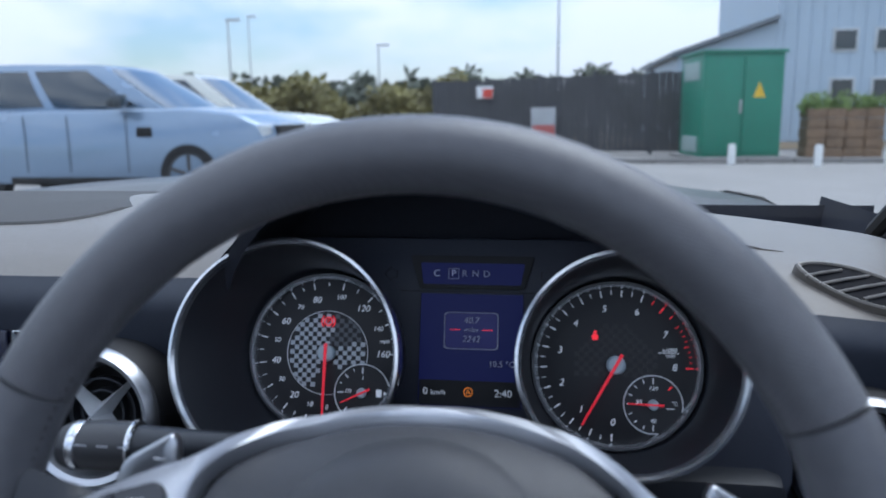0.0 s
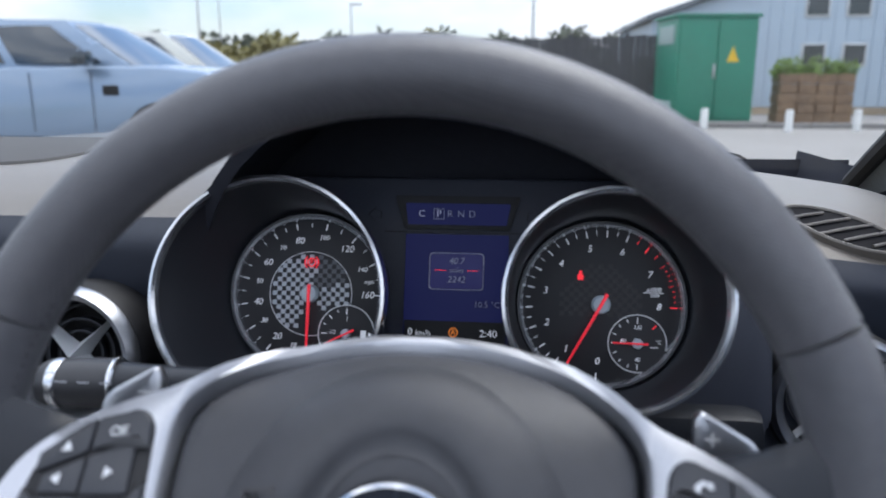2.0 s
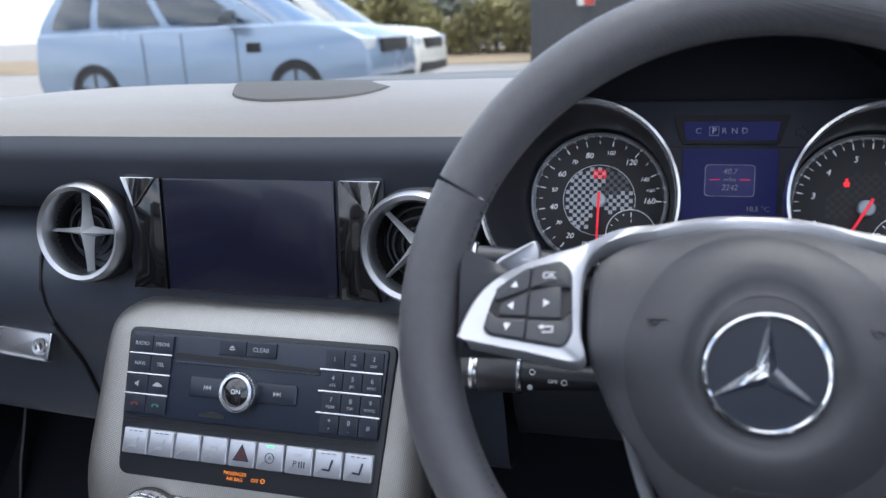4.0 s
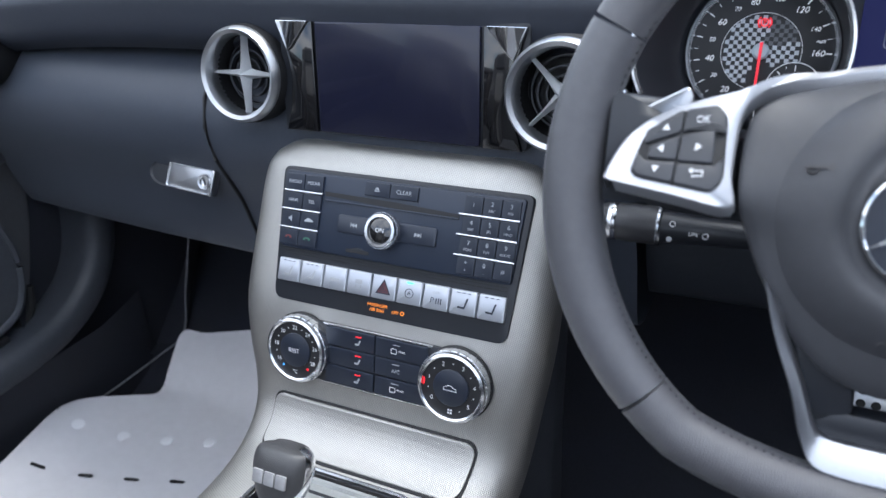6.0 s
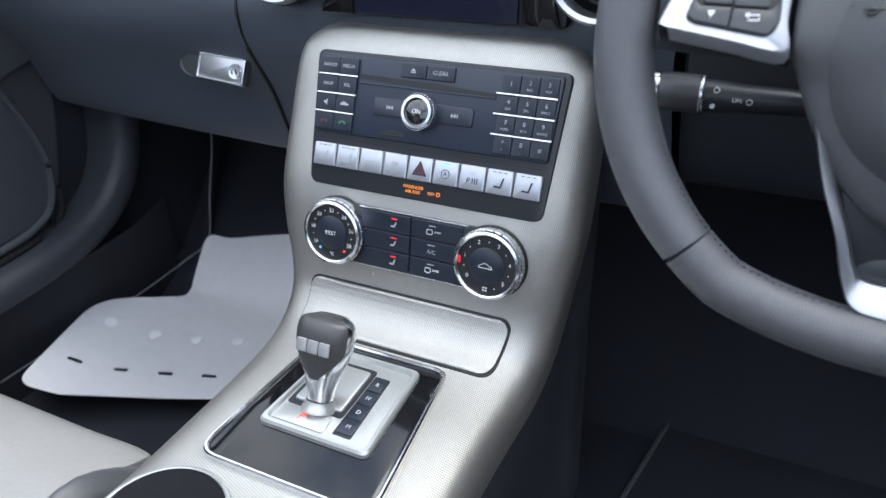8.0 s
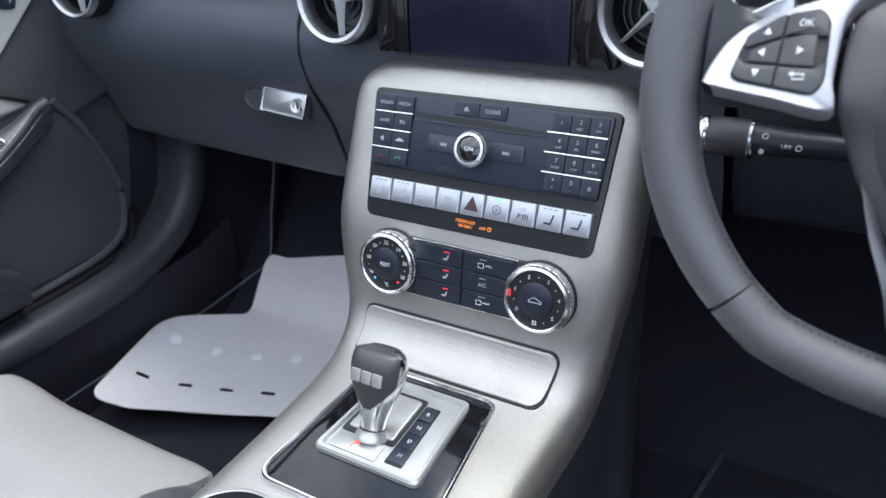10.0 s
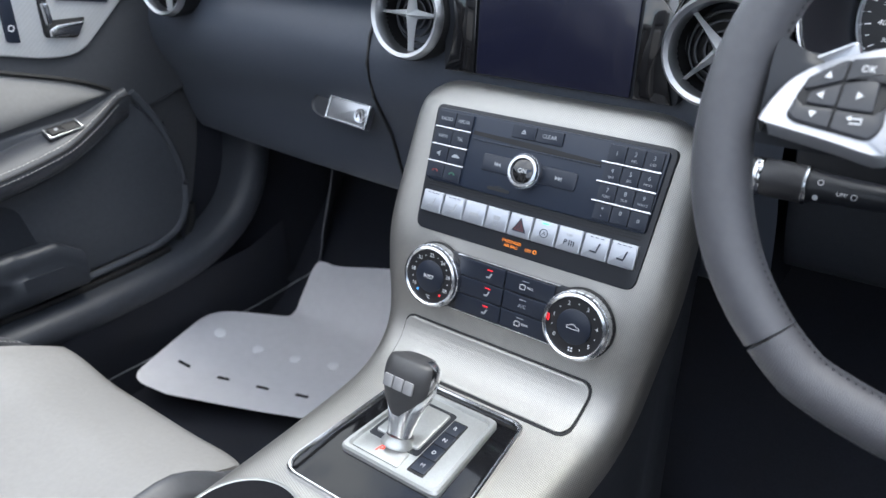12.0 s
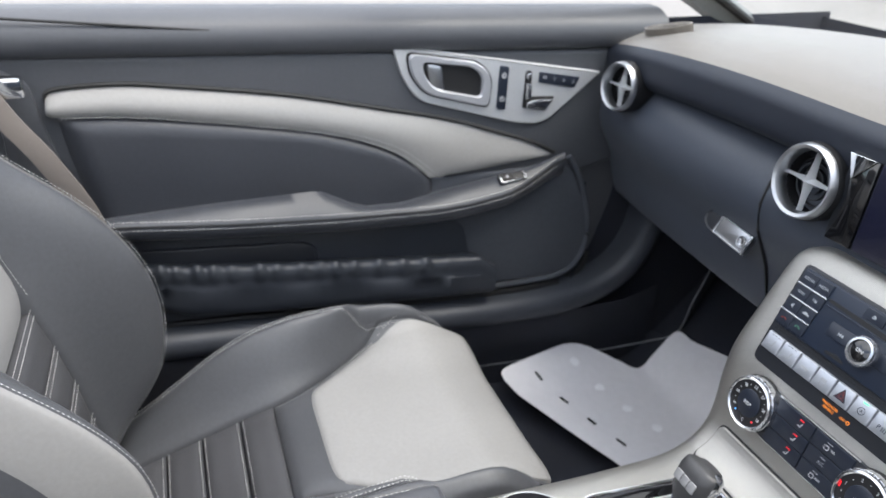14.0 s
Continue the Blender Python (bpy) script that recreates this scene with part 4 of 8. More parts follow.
part("car_mark", frame_ring([(-0.0065, -0.002), (0.0065, -0.002), (0.0060, 0.0006), (0.003, 0.0012), (0.0015, 0.003), (-0.0025, 0.003), (-0.005, 0.0010), (-0.0065, 0.0005)], [(-0.0060, -0.0015), (0.0060, -0.0015), (0.0055, 0.0002), (0.0028, 0.0008), (0.0013, 0.0025), (-0.0023, 0.0025), (-0.0048, 0.0006), (-0.0060, 0.0002)], md2, 0.0156, 0.0160, 0.0001), MARK, d2)
for k in range(4):
    part("fan_mark", slab(circle(0.0010, 10), on_dial_(md2, 180, 0.0226, 0.0132) @ Matrix.Translation((0.0013 * (-1) ** k, 0.0013 * (-1) ** (k // 2), 0)), 0, 0.0003), MARK, d2)


# tray lid, following the curve of the trim
def on_trim(s):
    """Base point, half-width and normal at a share of the trim's path."""
    f = s * (len(rims) - 1)
    i = min(int(f), len(rims) - 2)
    k = f - i
    return rims[i][0].lerp(rims[i + 1][0], k), rims[i][1] + (rims[i + 1][1] - rims[i][1]) * k, rims[i][2].lerp(rims[i + 1][2], k).normalized()


def trim_share(z_above, start=0.25, end=0.75):
    best = min((abs(on_trim(s)[0].z - z_above), s) for s in spread(start, end, 400))
    return best[1]


def trim_patch(s0, s1, hw0, hw1, lift, nu=16, nv=40, corner=0.0, drop=0.004):
    rows = []
    for i in range(nv + 1):
        t = i / nv
        b, w, n = on_trim(s0 + (s1 - s0) * t)
        hw = hw0 + (hw1 - hw0) * t
        cut = 0.0
        for e in (t, 1 - t):
            if e < 0.22:
                cut = max(cut, corner * (1 - math.sqrt(max(0.0, 1 - ((0.22 - e) / 0.22) ** 2))))
        hw -= cut
        edge_t = 1.0 if 0 < i < nv else 0.0
        row_ = [b + Vector((-hw, 0, 0)) + n * (lift - drop)]
        for j in range(nu + 1):
            u = -1 + 2 * j / nu
            row_.append(b + Vector((u * hw, 0, 0)) + n * (lift if (edge_t and 0 < j < nu) else lift - 0.0012))
        row_.append(b + Vector((hw, 0, 0)) + n * (lift - drop))
        if i == 0:
            rows.append([p - n * (drop - 0.0012) for p in row_])
        rows.append(row_)
        if i == nv:
            rows.append([p - n * (drop - 0.0012) for p in row_])
    return loft(rows)


lid = thing("tray_lid", (0, 0.52, 0.56), "closed silver tray lid in woven film below the climate dials", "lid")
S0, S1 = trim_share(0.604), min((abs(on_trim(s)[0].y - 0.496), s) for s in spread(0.3, 0.8, 500))[1]
part("gap", trim_patch(S0 - 0.0042, S1 + 0.0036, 0.1088, 0.1038, 0.0022, corner=0.010), DEEP, lid)
part("panel", trim_patch(S0, S1, 0.1070, 0.1020, 0.0042, corner=0.010), WEAVE, lid, "silver woven film panel", smooth=50)

# ---- gear selector ----
GATE_BLACK = material("gate_gloss_black", (0.006, 0.006, 0.007), 0.07, bump=0.0, spec=0.4, var=0.05)
gate = thing("gear_gate", (0, 0.41, 0.56), "gloss black and silver gear selector gate with a lit park lamp", "gear gate")
MG = Matrix.Translation((0.002, 0, 0.5675))
GO = rounded([(-0.065, 0.490), (0.072, 0.490), (0.089, 0.325), (-0.077, 0.325)], [0.012, 0.012, 0.02, 0.02], 6)
gc = (0.0, 0.405)
GI = [(gc[0] + (a - gc[0]) * 0.955, gc[1] + (b - gc[1]) * 0.955) for a, b in GO]
part("frame", frame_ring(GO, GI, MG, -0.004, 0.0055, 0.0015), CHROME, gate, "chrome frame")
part("plate", slab(GI, MG, -0.004, 0.0030, 0.0005), GATE_BLACK, gate, "gloss black plate")
PARK_LAMP = material("lit_park_print", (0.6, 0.05, 0.02), 0.4, bump=0.0, glow=(1.0, 0.05, 0.03, 0.9))
GATE_SILVER = material("pale_gate_silver", (0.46, 0.47, 0.46), 0.34, metal=0.6, grain=900, bump=0.05)
RO = rounded([(-0.041, 0.476), (0.052, 0.476), (0.058, 0.371), (-0.049, 0.371)], 0.008, 5)
part("silver_plate", slab(RO, MG, 0.002, 0.0064, 0.0034, steps=3), GATE_SILVER, gate, "silver gate plate")
part("plate_rim", frame_ring(RO, [(0.005 + (a - 0.005) * 0.88, 0.4235 + (b - 0.4235) * 0.88) for a, b in RO], MG, 0.005, 0.0092, 0.0022), GATE_SILVER, gate, "raised silver rim of the gate plate")
part("slot", slab(rounded([(-0.036, 0.462), (0.016, 0.462), (0.017, 0.399), (-0.039, 0.399)], 0.004), MG, 0.0055, 0.0066), PLASTIC, gate)
part("inner_slope", slab(rounded([(-0.032, 0.458), (0.012, 0.458), (0.013, 0.405), (-0.035, 0.405)], 0.004), MG, 0.006, 0.0085, 0.002), GATE_SILVER, gate)
part("park_plate", slab(rounded([(-0.037, 0.3975), (0.010, 0.3975), (0.011, 0.3785), (-0.040, 0.3785)], 0.002), MG, 0.0055, 0.0078, 0.0008), GATE_SILVER, gate)
lettering("P", 0.0115, MG @ Matrix.Translation((-0.016, 0.3880, 0.0079)), PARK_LAMP, gate, "park_lamp", lean=0.2)
part("mark_strip", slab(rounded([(0.0165, 0.4560), (0.0320, 0.4560), (0.0360, 0.3820), (0.0180, 0.3820)], 0.002), MG, 0.0055, 0.0066, 0.0004), DEEP, gate, "black strip of gear marks")
for k, w in enumerate("RNDM"):
    kk = part("gear_mark_plate", slab(rounded(rect(0.0175 + 0.0008 * k, 0.0310 + 0.0012 * k, 0.4375 - 0.0175 * k, 0.4540 - 0.0175 * k), 0.0015, 2), MG, 0.0055, 0.0076, 0.0006), BUTTON, gate)
    lettering(w, 0.0058, MG @ Matrix.Translation((0.0243 + 0.0010 * k, 0.4457 - 0.0175 * k, 0.0077)), MARK if k < 3 else MARK_DIM, kk)

BADGE_GREY = material("badge_grey", (0.32, 0.32, 0.325), 0.45, metal=0.3, bump=0.0)
lever = thing("gear_lever", (-0.010, 0.405, 0.565), "silver and black gear lever knob with a pale badge", "gear lever")
ML = pose(-0.006, 0.403, 0.573, -24, 0, 0) @ Matrix.Diagonal((1, 1, 0.84, 1))
MFACE = ML @ Matrix.Rotation(radians(90), 4, "X")
part("boot", turned([(0.0155, 0.0), (0.0150, 0.003), (0.0130, 0.006), (0.0122, 0.011)], ML, 28), GATE_SILVER, lever)
# height, half-width and half-depth of the knob from stem to crown
KN = [(0.008, 0.0112, 0.0100), (0.020, 0.0118, 0.0112), (0.036, 0.0152, 0.0136), (0.052, 0.0208, 0.0165), (0.067, 0.0248, 0.0182), (0.079, 0.0258, 0.0184), (0.088, 0.0250, 0.0170), (0.094, 0.0218, 0.0138), (0.0968, 0.0140, 0.0080)]
prof = curve_points([(hx, hy, w) for w, hx, hy in KN], 5)


def knob_pt(p, u, front=True, grow=0.0):
    """A point of the boxy section: u runs across from -1 to 1, on the front or the back."""
    d = (max(0.0, 1 - abs(u) ** 2.6)) ** (0.45 if front else 0.6)
    return ML @ Vector(((p.x + grow) * u, (-1 if front else 1) * (p.y + grow) * d, p.z + grow * smoothstep(0.08, 0.095, p.z)))


ACROSS = [math.sin(math.pi * (k / 24 - 0.5)) for k in range(25)]
part("knob", loft([[knob_pt(p, u) for u in ACROSS] + [knob_pt(p, u, False) for u in ACROSS[-2:0:-1]] for p in prof], closed=True), CHROME, lever, "silver gear knob", smooth=60)
CARBON = material("carbon_look_face", (0.045, 0.045, 0.047), 0.36, weave=3200, twill=0.1, bump=0.15)
rows = []
for p in prof[10:]:
    k = math.sqrt(smoothstep(0.030, 0.066, p.z)) * 0.93
    rows.append([knob_pt(p, u * k, True, 0.0008) for u in ACROSS])
rows += [[knob_pt(p, u * 0.86, False, 0.0008) for u in ACROSS] for p in prof[:-5:-1]]
part("knob_face", loft(rows), CARBON, lever, "black carbon-look knob face", smooth=60)
for k in range(3):
    part("badge_bar", slab(rounded(rect(-0.0158 + 0.0108 * k, -0.0062 + 0.0108 * k, 0.0640, 0.0770), 0.0012, 3), MFACE, 0.0188, 0.0206, 0.0002), BADGE_GREY, lever, "pale badge bar")

# cup holder and armrest behind the gate
cup = thing("cup_holder", (-0.058, 0.225, 0.50), "round cup holder with a soft silver rim sunk in the console", "cup holder")
mcup = Matrix.Translation((-0.052, 0.2610, 0.5685))
part("rim", turned([(0.0480, -0.002), (0.0485, 0.002), (0.0500, 0.0034), (0.0525, 0.0026), (0.0535, -0.002)], mcup, 56, closed=True), GATE_SILVER, cup, "soft silver rim")
# no hole is cut; a black disc stands for the cup's shaded depth
part("well", turned([(0.0490, 0.0026), (0.0470, 0.0015), (0.0, 0.0012)], mcup, 48), HOLLOW_BLACK, cup, "flat black disc for the shaded cup well")
part("grip_tab", tube([mcup @ Vector((0.036 * math.cos(radians(a)), 0.036 * math.sin(radians(a)), 0.0015)) for a in spread(5, 42, 8)], 0.0028, 8), SATIN, cup, "small satin grip tab")
box_lid = thing("console_armrest", (0, 0.0, 0.56), "black leather armrest lid behind the cup holder", "armrest")
part("pad", box(-0.115, 0.115, -0.30, 0.175, 0.560, 0.610, 0.018, seg=4), LEATHER, box_lid)
stitches([(-0.105, y, 0.612) for y in spread(-0.25, 0.14, 8)], box_lid)


# ---- instrument cluster ----
cluster = thing("instrument_cluster", (0.384, 0.70, 0.84), "instrument cluster with two round gauges under a black hood", "instrument cluster")
MC = plane_at(0.384, 0.680, 0.938, 17)
part("face", slab(rounded([(-0.20, -0.10), (0.20, -0.10), (0.20, 0.02), (0.12, 0.060), (-0.12, 0.060), (-0.20, 0.02)], 0.02), MC, -0.02, -0.002, 0.002), material("cluster_face", (0.027, 0.031, 0.045), 0.5, grain=900, bump=0.1), cluster, "matt dark cluster face")
hood_rows = []
for y, dz in ((0.738, 0.0), (0.70, 0.006), (0.65, 0.010), (0.62, 0.009), (0.60, 0.004)):
    hood_rows.append([(0.384 + 0.172 * c, y + (0.738 - y) * 0.5 * abs(c) ** 3, 0.915 + dz + (0.143 * (abs(s) ** 1.15))) for c, s in ((math.cos(a), math.sin(a)) for a in spread(math.pi, 0, 24))])
hood = loft(hood_rows)
bmesh.ops.recalc_face_normals(hood, faces=hood.faces)
bmesh.ops.solidify(hood, geom=hood.faces[:], thickness=0.008)
part("hood", hood, material("hood_black", (0.020, 0.023, 0.034), 0.6, cell=800, bump=0.3), cluster, "matt black hood over the gauges", smooth=60)
part("hood_back", slab([(0.174 * math.cos(a), 0.142 * abs(math.sin(a)) ** 1.15) for a in spread(0, math.pi, 24)], plane_at(0.384, 0.735, 0.915, 0), -0.006, 0.006), material("hood_inner", (0.020, 0.023, 0.034), 0.8, cell=800, bump=0.2), cluster)
part("lower_shroud", box(0.222, 0.578, 0.640, 0.72, 0.80, 0.862, 0.012), PLASTIC, cluster)


def on_dial(m, deg, r, w=0.0, spin=0.0):
    """The frame at that clockwise angle from the top and that radius of a dial."""
    a = radians(deg)
    return m @ Matrix.Translation((r * math.sin(a), r * math.cos(a), w)) @ Matrix.Rotation(radians(spin), 4, "Z")


def gauge(name, cx, cy, rim_x, rim_y, rim_r, label):
    g = part(name, slab(circle(0.0505, 64, cx, cy), MC, -0.002, 0.002, 0.0005), DIAL, cluster, label)
    m = MC @ Matrix.Translation((cx, cy, 0.002))
    part("inner_ring", turned([(0.0478, 0.0), (0.0485, 0.002), (0.0505, 0.0055), (0.0520, 0.005), (0.0530, 0.0)], m, 72, closed=True), CHROME, g, "knurled satin chrome ring")
    # a flared sleeve from the dial out to the large chrome rim
    rows = []
    for t in spread(0, 1, 6):
        r, ox, oy, w = 0.0528 + (rim_r - 0.0545) * t, (rim_x - cx) * t, rim_y * t, 0.050 * t
        rows.append([m @ Vector((ox + r * math.cos(a), oy + r * math.sin(a), w)) for a in (2 * math.pi * k / 72 for k in range(72))])
    part("sleeve", loft(rows, closed=True, caps=False), PLASTIC, g)
    q = rim_r
    part("outer_rim", turned([(q - 0.0036, -0.006), (q - 0.0034, 0.001), (q - 0.0018, 0.0030), (q, 0.0026), (q + 0.0006, 0.0), (q + 0.0004, -0.010)], m @ Matrix.Translation((rim_x - cx, rim_y, 0.050)), 80, closed=True), CHROME, g, "large satin chrome rim")
    # fine knurling on the ring
    bm = None
    for k in range(240):
        bm = box(-0.00012, 0.00012, -0.0010, 0.0010, 0.0, 0.0007, 0, on_dial(m, k * 1.5, 0.0496, 0.0042, -k * 1.5), bm)
    part("knurling", bm, SATIN, g, smooth=0)
    return g, m


def ticks(m, g, rows, mat):
    for deg, r0, r1, half in rows:
        part("scale_mark", box(-half, half, r0, r1, 0.0, 0.0004, 0, m @ Matrix.Rotation(radians(-deg), 4, "Z")), mat, g, smooth=0)


def needle(m, g, deg, length, tail, half, cap):
    mm = m @ Matrix.Rotation(radians(-deg), 4, "Z")
    part("needle", slab([(-half, -tail), (half, -tail), (half * 0.55, length), (-half * 0.55, length)], mm, 0.0045, 0.0062, 0.0006), NEEDLE, g, "glowing red needle")
    part("needle_cap", turned([(0.0, 0.0055), (cap * 0.8, 0.0052), (cap, 0.004), (cap, 0.0)], m, 32), PALE_BLUE, g, "pale blue needle cap")


gl, ml = gauge("speedometer", -0.092, -0.018, -0.1050, -0.0015, 0.0712, "speedometer with white figures and a chequered centre")
gr, mr_ = gauge("rev_counter", 0.0945, -0.0195, 0.0985, 0.0025, 0.0648, "rev counter with white figures and a red band")
# speedometer
SPEEDS = [(0, 178, 0), (10, 197, 0), (20, 217, 1), (30, 239, 0), (40, 260, 1), (50, 282, 0), (60, 304, 1), (70, 326, 0), (80, 346, 1), (100, 372, 0), (120, 398, 1), (140, 424, 0), (160, 450, 1)]
for v, deg, big in SPEEDS:
    lettering(str(v), 0.0061 if big else 0.0045, on_dial(ml, deg, 0.0355 if v < 100 else 0.0375, 0.0006), LIT_WHITE, gl, "figure", lean=0.2)
lettering("mph", 0.0036, ml @ Matrix.Translation((0.0385, 0.0085, 0.0006)), LIT_WHITE, gl, lean=0.2)
tk = []
for (v0, d0, _), (v1, d1, _) in zip(SPEEDS, SPEEDS[1:]):
    tk += [(d0, 0.0425, 0.0468, 0.00032), ((d0 + d1) / 2, 0.0438, 0.0464, 0.0002)]
ticks(ml, gl, tk + [(450, 0.0425, 0.0468, 0.00032)], LIT_WHITE)
CELL = 0.0030
CHECK_DIM = material("chequer_darker", (0.10, 0.105, 0.115), 0.4, metal=0.3, bump=0.0, var=0.05)
for i in range(-9, 10):
    for j in range(-9, 10):
        x, y = i * CELL, j * CELL
        r, ang = math.hypot(x, y), math.degrees(math.atan2(x, y)) % 360
        if (i + j) % 2 or r > 0.0262 or r < 0.0055 or 150 < ang < 200 or (math.hypot(x - 0.0254, y + 0.0266) < 0.0205):
            continue
        # squares towards the upper right take a darker silver
        if 8 < ang < 100:
            part("chequer_square", box(x - CELL / 2, x + CELL / 2, y - CELL / 2, y + CELL / 2, 0.0, 0.0003, 0, ml), CHECK_LIGHT if ang > 70 or ang < 14 else CHECK_DIM, gl, smooth=0)
            continue
        part("chequer_square", box(x - CELL / 2, x + CELL / 2, y - CELL / 2, y + CELL / 2, 0.0, 0.0003, 0, ml), CHECK_LIGHT, gl, smooth=0)
part("chequer_edge", turned([(0.0272, 0.0), (0.0272, 0.0004), (0.0276, 0.0004), (0.0276, 0.0)], ml, 64, closed=True), MARK, gl)
needle(ml, gl, 180.5, 0.0415, 0.006, 0.0011, 0.0058)
bw = ml @ Matrix.Translation((0.0, 0.0205, 0.0006))
warn = part("brake_warning", frame_ring(circle(0.0030, 20), circle(0.0023, 20), bw, 0.0, 0.0006, 0.0001), LIT_RED, gl, "lit red brake warning")
for s in (-1, 1):
    arc = [(s * 0.0042 * math.cos(a), 0.0042 * math.sin(a)) for a in spread(-0.9, 0.9, 6)] + [(s * 0.0049 * math.cos(a), 0.0049 * math.sin(a)) for a in spread(0.9, -0.9, 6)]
    part("warning_arc", slab(arc, bw, 0.0, 0.0005), LIT_RED, warn)
lettering("P", 0.0038, bw @ Matrix.Translation((0, 0, 0.0002)), LIT_RED, warn)
# fuel gauge
mf = ml @ Matrix.Translation((0.0248, -0.0252, 0.0008))
fuel = part("fuel_gauge", slab(circle(0.0185, 48), mf, -0.0012, 0.0, 0.0), DIAL, gl, "small fuel gauge")
part("ring", turned([(0.0181, 0.0), (0.0181, 0.0008), (0.0187, 0.0008), (0.0187, 0.0)], mf, 56, closed=True), MARK, fuel)
mf = mf @ Matrix.Translation((0, 0, 0.0003))
ticks(mf, fuel, [(0, 0.0125, 0.0165, 0.0003), (-45, 0.0135, 0.0165, 0.0003), (-90, 0.0125, 0.0165, 0.0003), (-135, 0.0135, 0.0165, 0.0003), (-67, 0.0148, 0.0165, 0.0002), (-22, 0.0148, 0.0165, 0.0002)], LIT_WHITE)
for w, x, y in (("1", 0.0, 0.0095), ("1/2", -0.0095, 0.0008), ("0", 0.0, -0.0115)):
    lettering(w, 0.0036, mf @ Matrix.Translation((x, y, 0)), LIT_WHITE, fuel, "figure", lean=0.2)
part("pump_mark", slab(rounded(rect(0.0095, 0.0130, -0.0024, 0.0024), 0.0005), mf, 0.0, 0.0004), LIT_WHITE, fuel)
part("pump_mark", slab([(0.0145, 0.0013), (0.0145, -0.0013), (0.0165, 0.0)], mf, 0.0, 0.0004), LIT_WHITE, fuel)
needle(mf @ Matrix.Scale(0.62, 4), fuel, 244, 0.024, 0.010, 0.0011, 0.0052)
# rev counter
REVS = [(0, 183), (1, 217), (2, 250), (3, 283), (4, 315), (5, 348), (6, 381), (7, 417), (8, 451)]
for v, deg in REVS:
    lettering(str(v), 0.0061, on_dial(mr_, deg, 0.0355, 0.0006), LIT_WHITE, gr, "figure", lean=0.2)
white, red = [], []
for (v0, d0), (v1, d1) in zip(REVS, REVS[1:]):
    n = 4 if v0 < 7 else 8
    for k in range(n):
        row = (d0 + (d1 - d0) * k / n, 0.0425 if k % (n // 2) == 0 else 0.0440, 0.0468, 0.00034 if k % (n // 2) == 0 else 0.0002)
        (red if v0 + k / n > 6.2 else white).append(row if v0 < 7 else (row[0], row[1] + 0.0008, 0.0462, 0.00018))
ticks(mr_, gr, white, LIT_WHITE)
ticks(mr_, gr, red + [(451, 0.0425, 0.0468, 0.00034)], LIT_RED)
lettering("x1000", 0.0036, mr_ @ Matrix.Translation((0.0325, 0.0100, 0.0006)), LIT_WHITE, gr, lean=0.2)
lettering("min", 0.0036, mr_ @ Matrix.Translation((0.0330, 0.0066, 0.0006)), LIT_WHITE, gr, lean=0.2)
part("unit_rule", box(0.0262, 0.0385, 0.0080, 0.0084, 0.0, 0.0004, 0, mr_), LIT_WHITE, gr)
CHECK_DARK = material("chequer_dark", (0.022, 0.021, 0.022), 0.5, bump=0.0)
for i in range(-8, 9):
    for j in range(-8, 9):
        x, y = i * CELL, j * CELL
        if (i + j) % 2 == 0 and 0.007 < math.hypot(x, y) < 0.025 and y > -0.008:
            part("chequer_square", box(x - CELL / 2, x + CELL / 2, y - CELL / 2, y + CELL / 2, 0.0, 0.0002, 0, mr_), CHECK_DARK, gr, smooth=0)
needle(mr_, gr, 209, 0.0425, 0.0075, 0.0011, 0.0058)
bm = slab([(-0.0016, -0.0024), (0.0016, -0.0024), (0.0021, 0.0002), (0.0010, 0.0016), (-0.0010, 0.0016), (-0.0021, 0.0002)], mr_ @ Matrix.Translation((-0.0128, 0.0175, 0.0006)), 0.0, 0.0005)
bm = slab(circle(0.0010, 12, 0, 0.0026), mr_ @ Matrix.Translation((-0.0128, 0.0175, 0.0006)), 0.0, 0.0005, bm=bm)
part("belt_warning", bm, LIT_RED, gr, "lit red belt warning")
mt = mr_ @ Matrix.Translation((0.0226, -0.0235, 0.0008))
tempg = part("temperature_gauge", slab(circle(0.0178, 48), mt, -0.0012, 0.0), DIAL, gr, "small coolant temperature gauge")
part("ring", turned([(0.0175, 0.0), (0.0175, 0.0008), (0.0181, 0.0008), (0.0181, 0.0)], mt, 56, closed=True), MARK, tempg)
mt = mt @ Matrix.Translation((0, 0, 0.0003))
ticks(mt, tempg, [(d, 0.0125 if d % 90 == 0 else 0.0138, 0.0160, 0.00028) for d in (180, 202, 225, 247, 270, 292, 315, 337, 360)], LIT_WHITE)
ticks(mt, tempg, [(45, 0.0130, 0.0160, 0.00035)], LIT_RED)
for w, x, y in (("120", 0.0, 0.0098), ("80", -0.0088, 0.0014), ("40", 0.0, -0.0100)):
    lettering(w, 0.0036, mt @ Matrix.Translation((x, y, 0)), LIT_WHITE, tempg, "figure", lean=0.2)
lettering("\u00b0C", 0.0034, mt @ Matrix.Translation((0.0130, 0.0010, 0)), LIT_WHITE, tempg)
part("wave_mark", box(0.0080, 0.0125, -0.0024, -0.0019, 0.0, 0.0004, 0, mt), LIT_WHITE, tempg)
needle(mt @ Matrix.Scale(0.62, 4), tempg, 271, 0.025, 0.010, 0.0011, 0.0052)
# displays between the gauges
up = part("upper_display_frame", slab(rounded([(-0.0385, 0.0480), (0.0435, 0.0480), (0.0368, 0.0262), (-0.0318, 0.0262)], 0.002), MC, -0.002, 0.0004), DEEP, cluster)
part("upper_display", slab(rounded([(-0.0312, 0.0430), (0.0370, 0.0430), (0.0345, 0.0290), (-0.0292, 0.0290)], 0.001), MC, 0.0, 0.0010), LIT_BLUE, up, "blue-lit gear display")
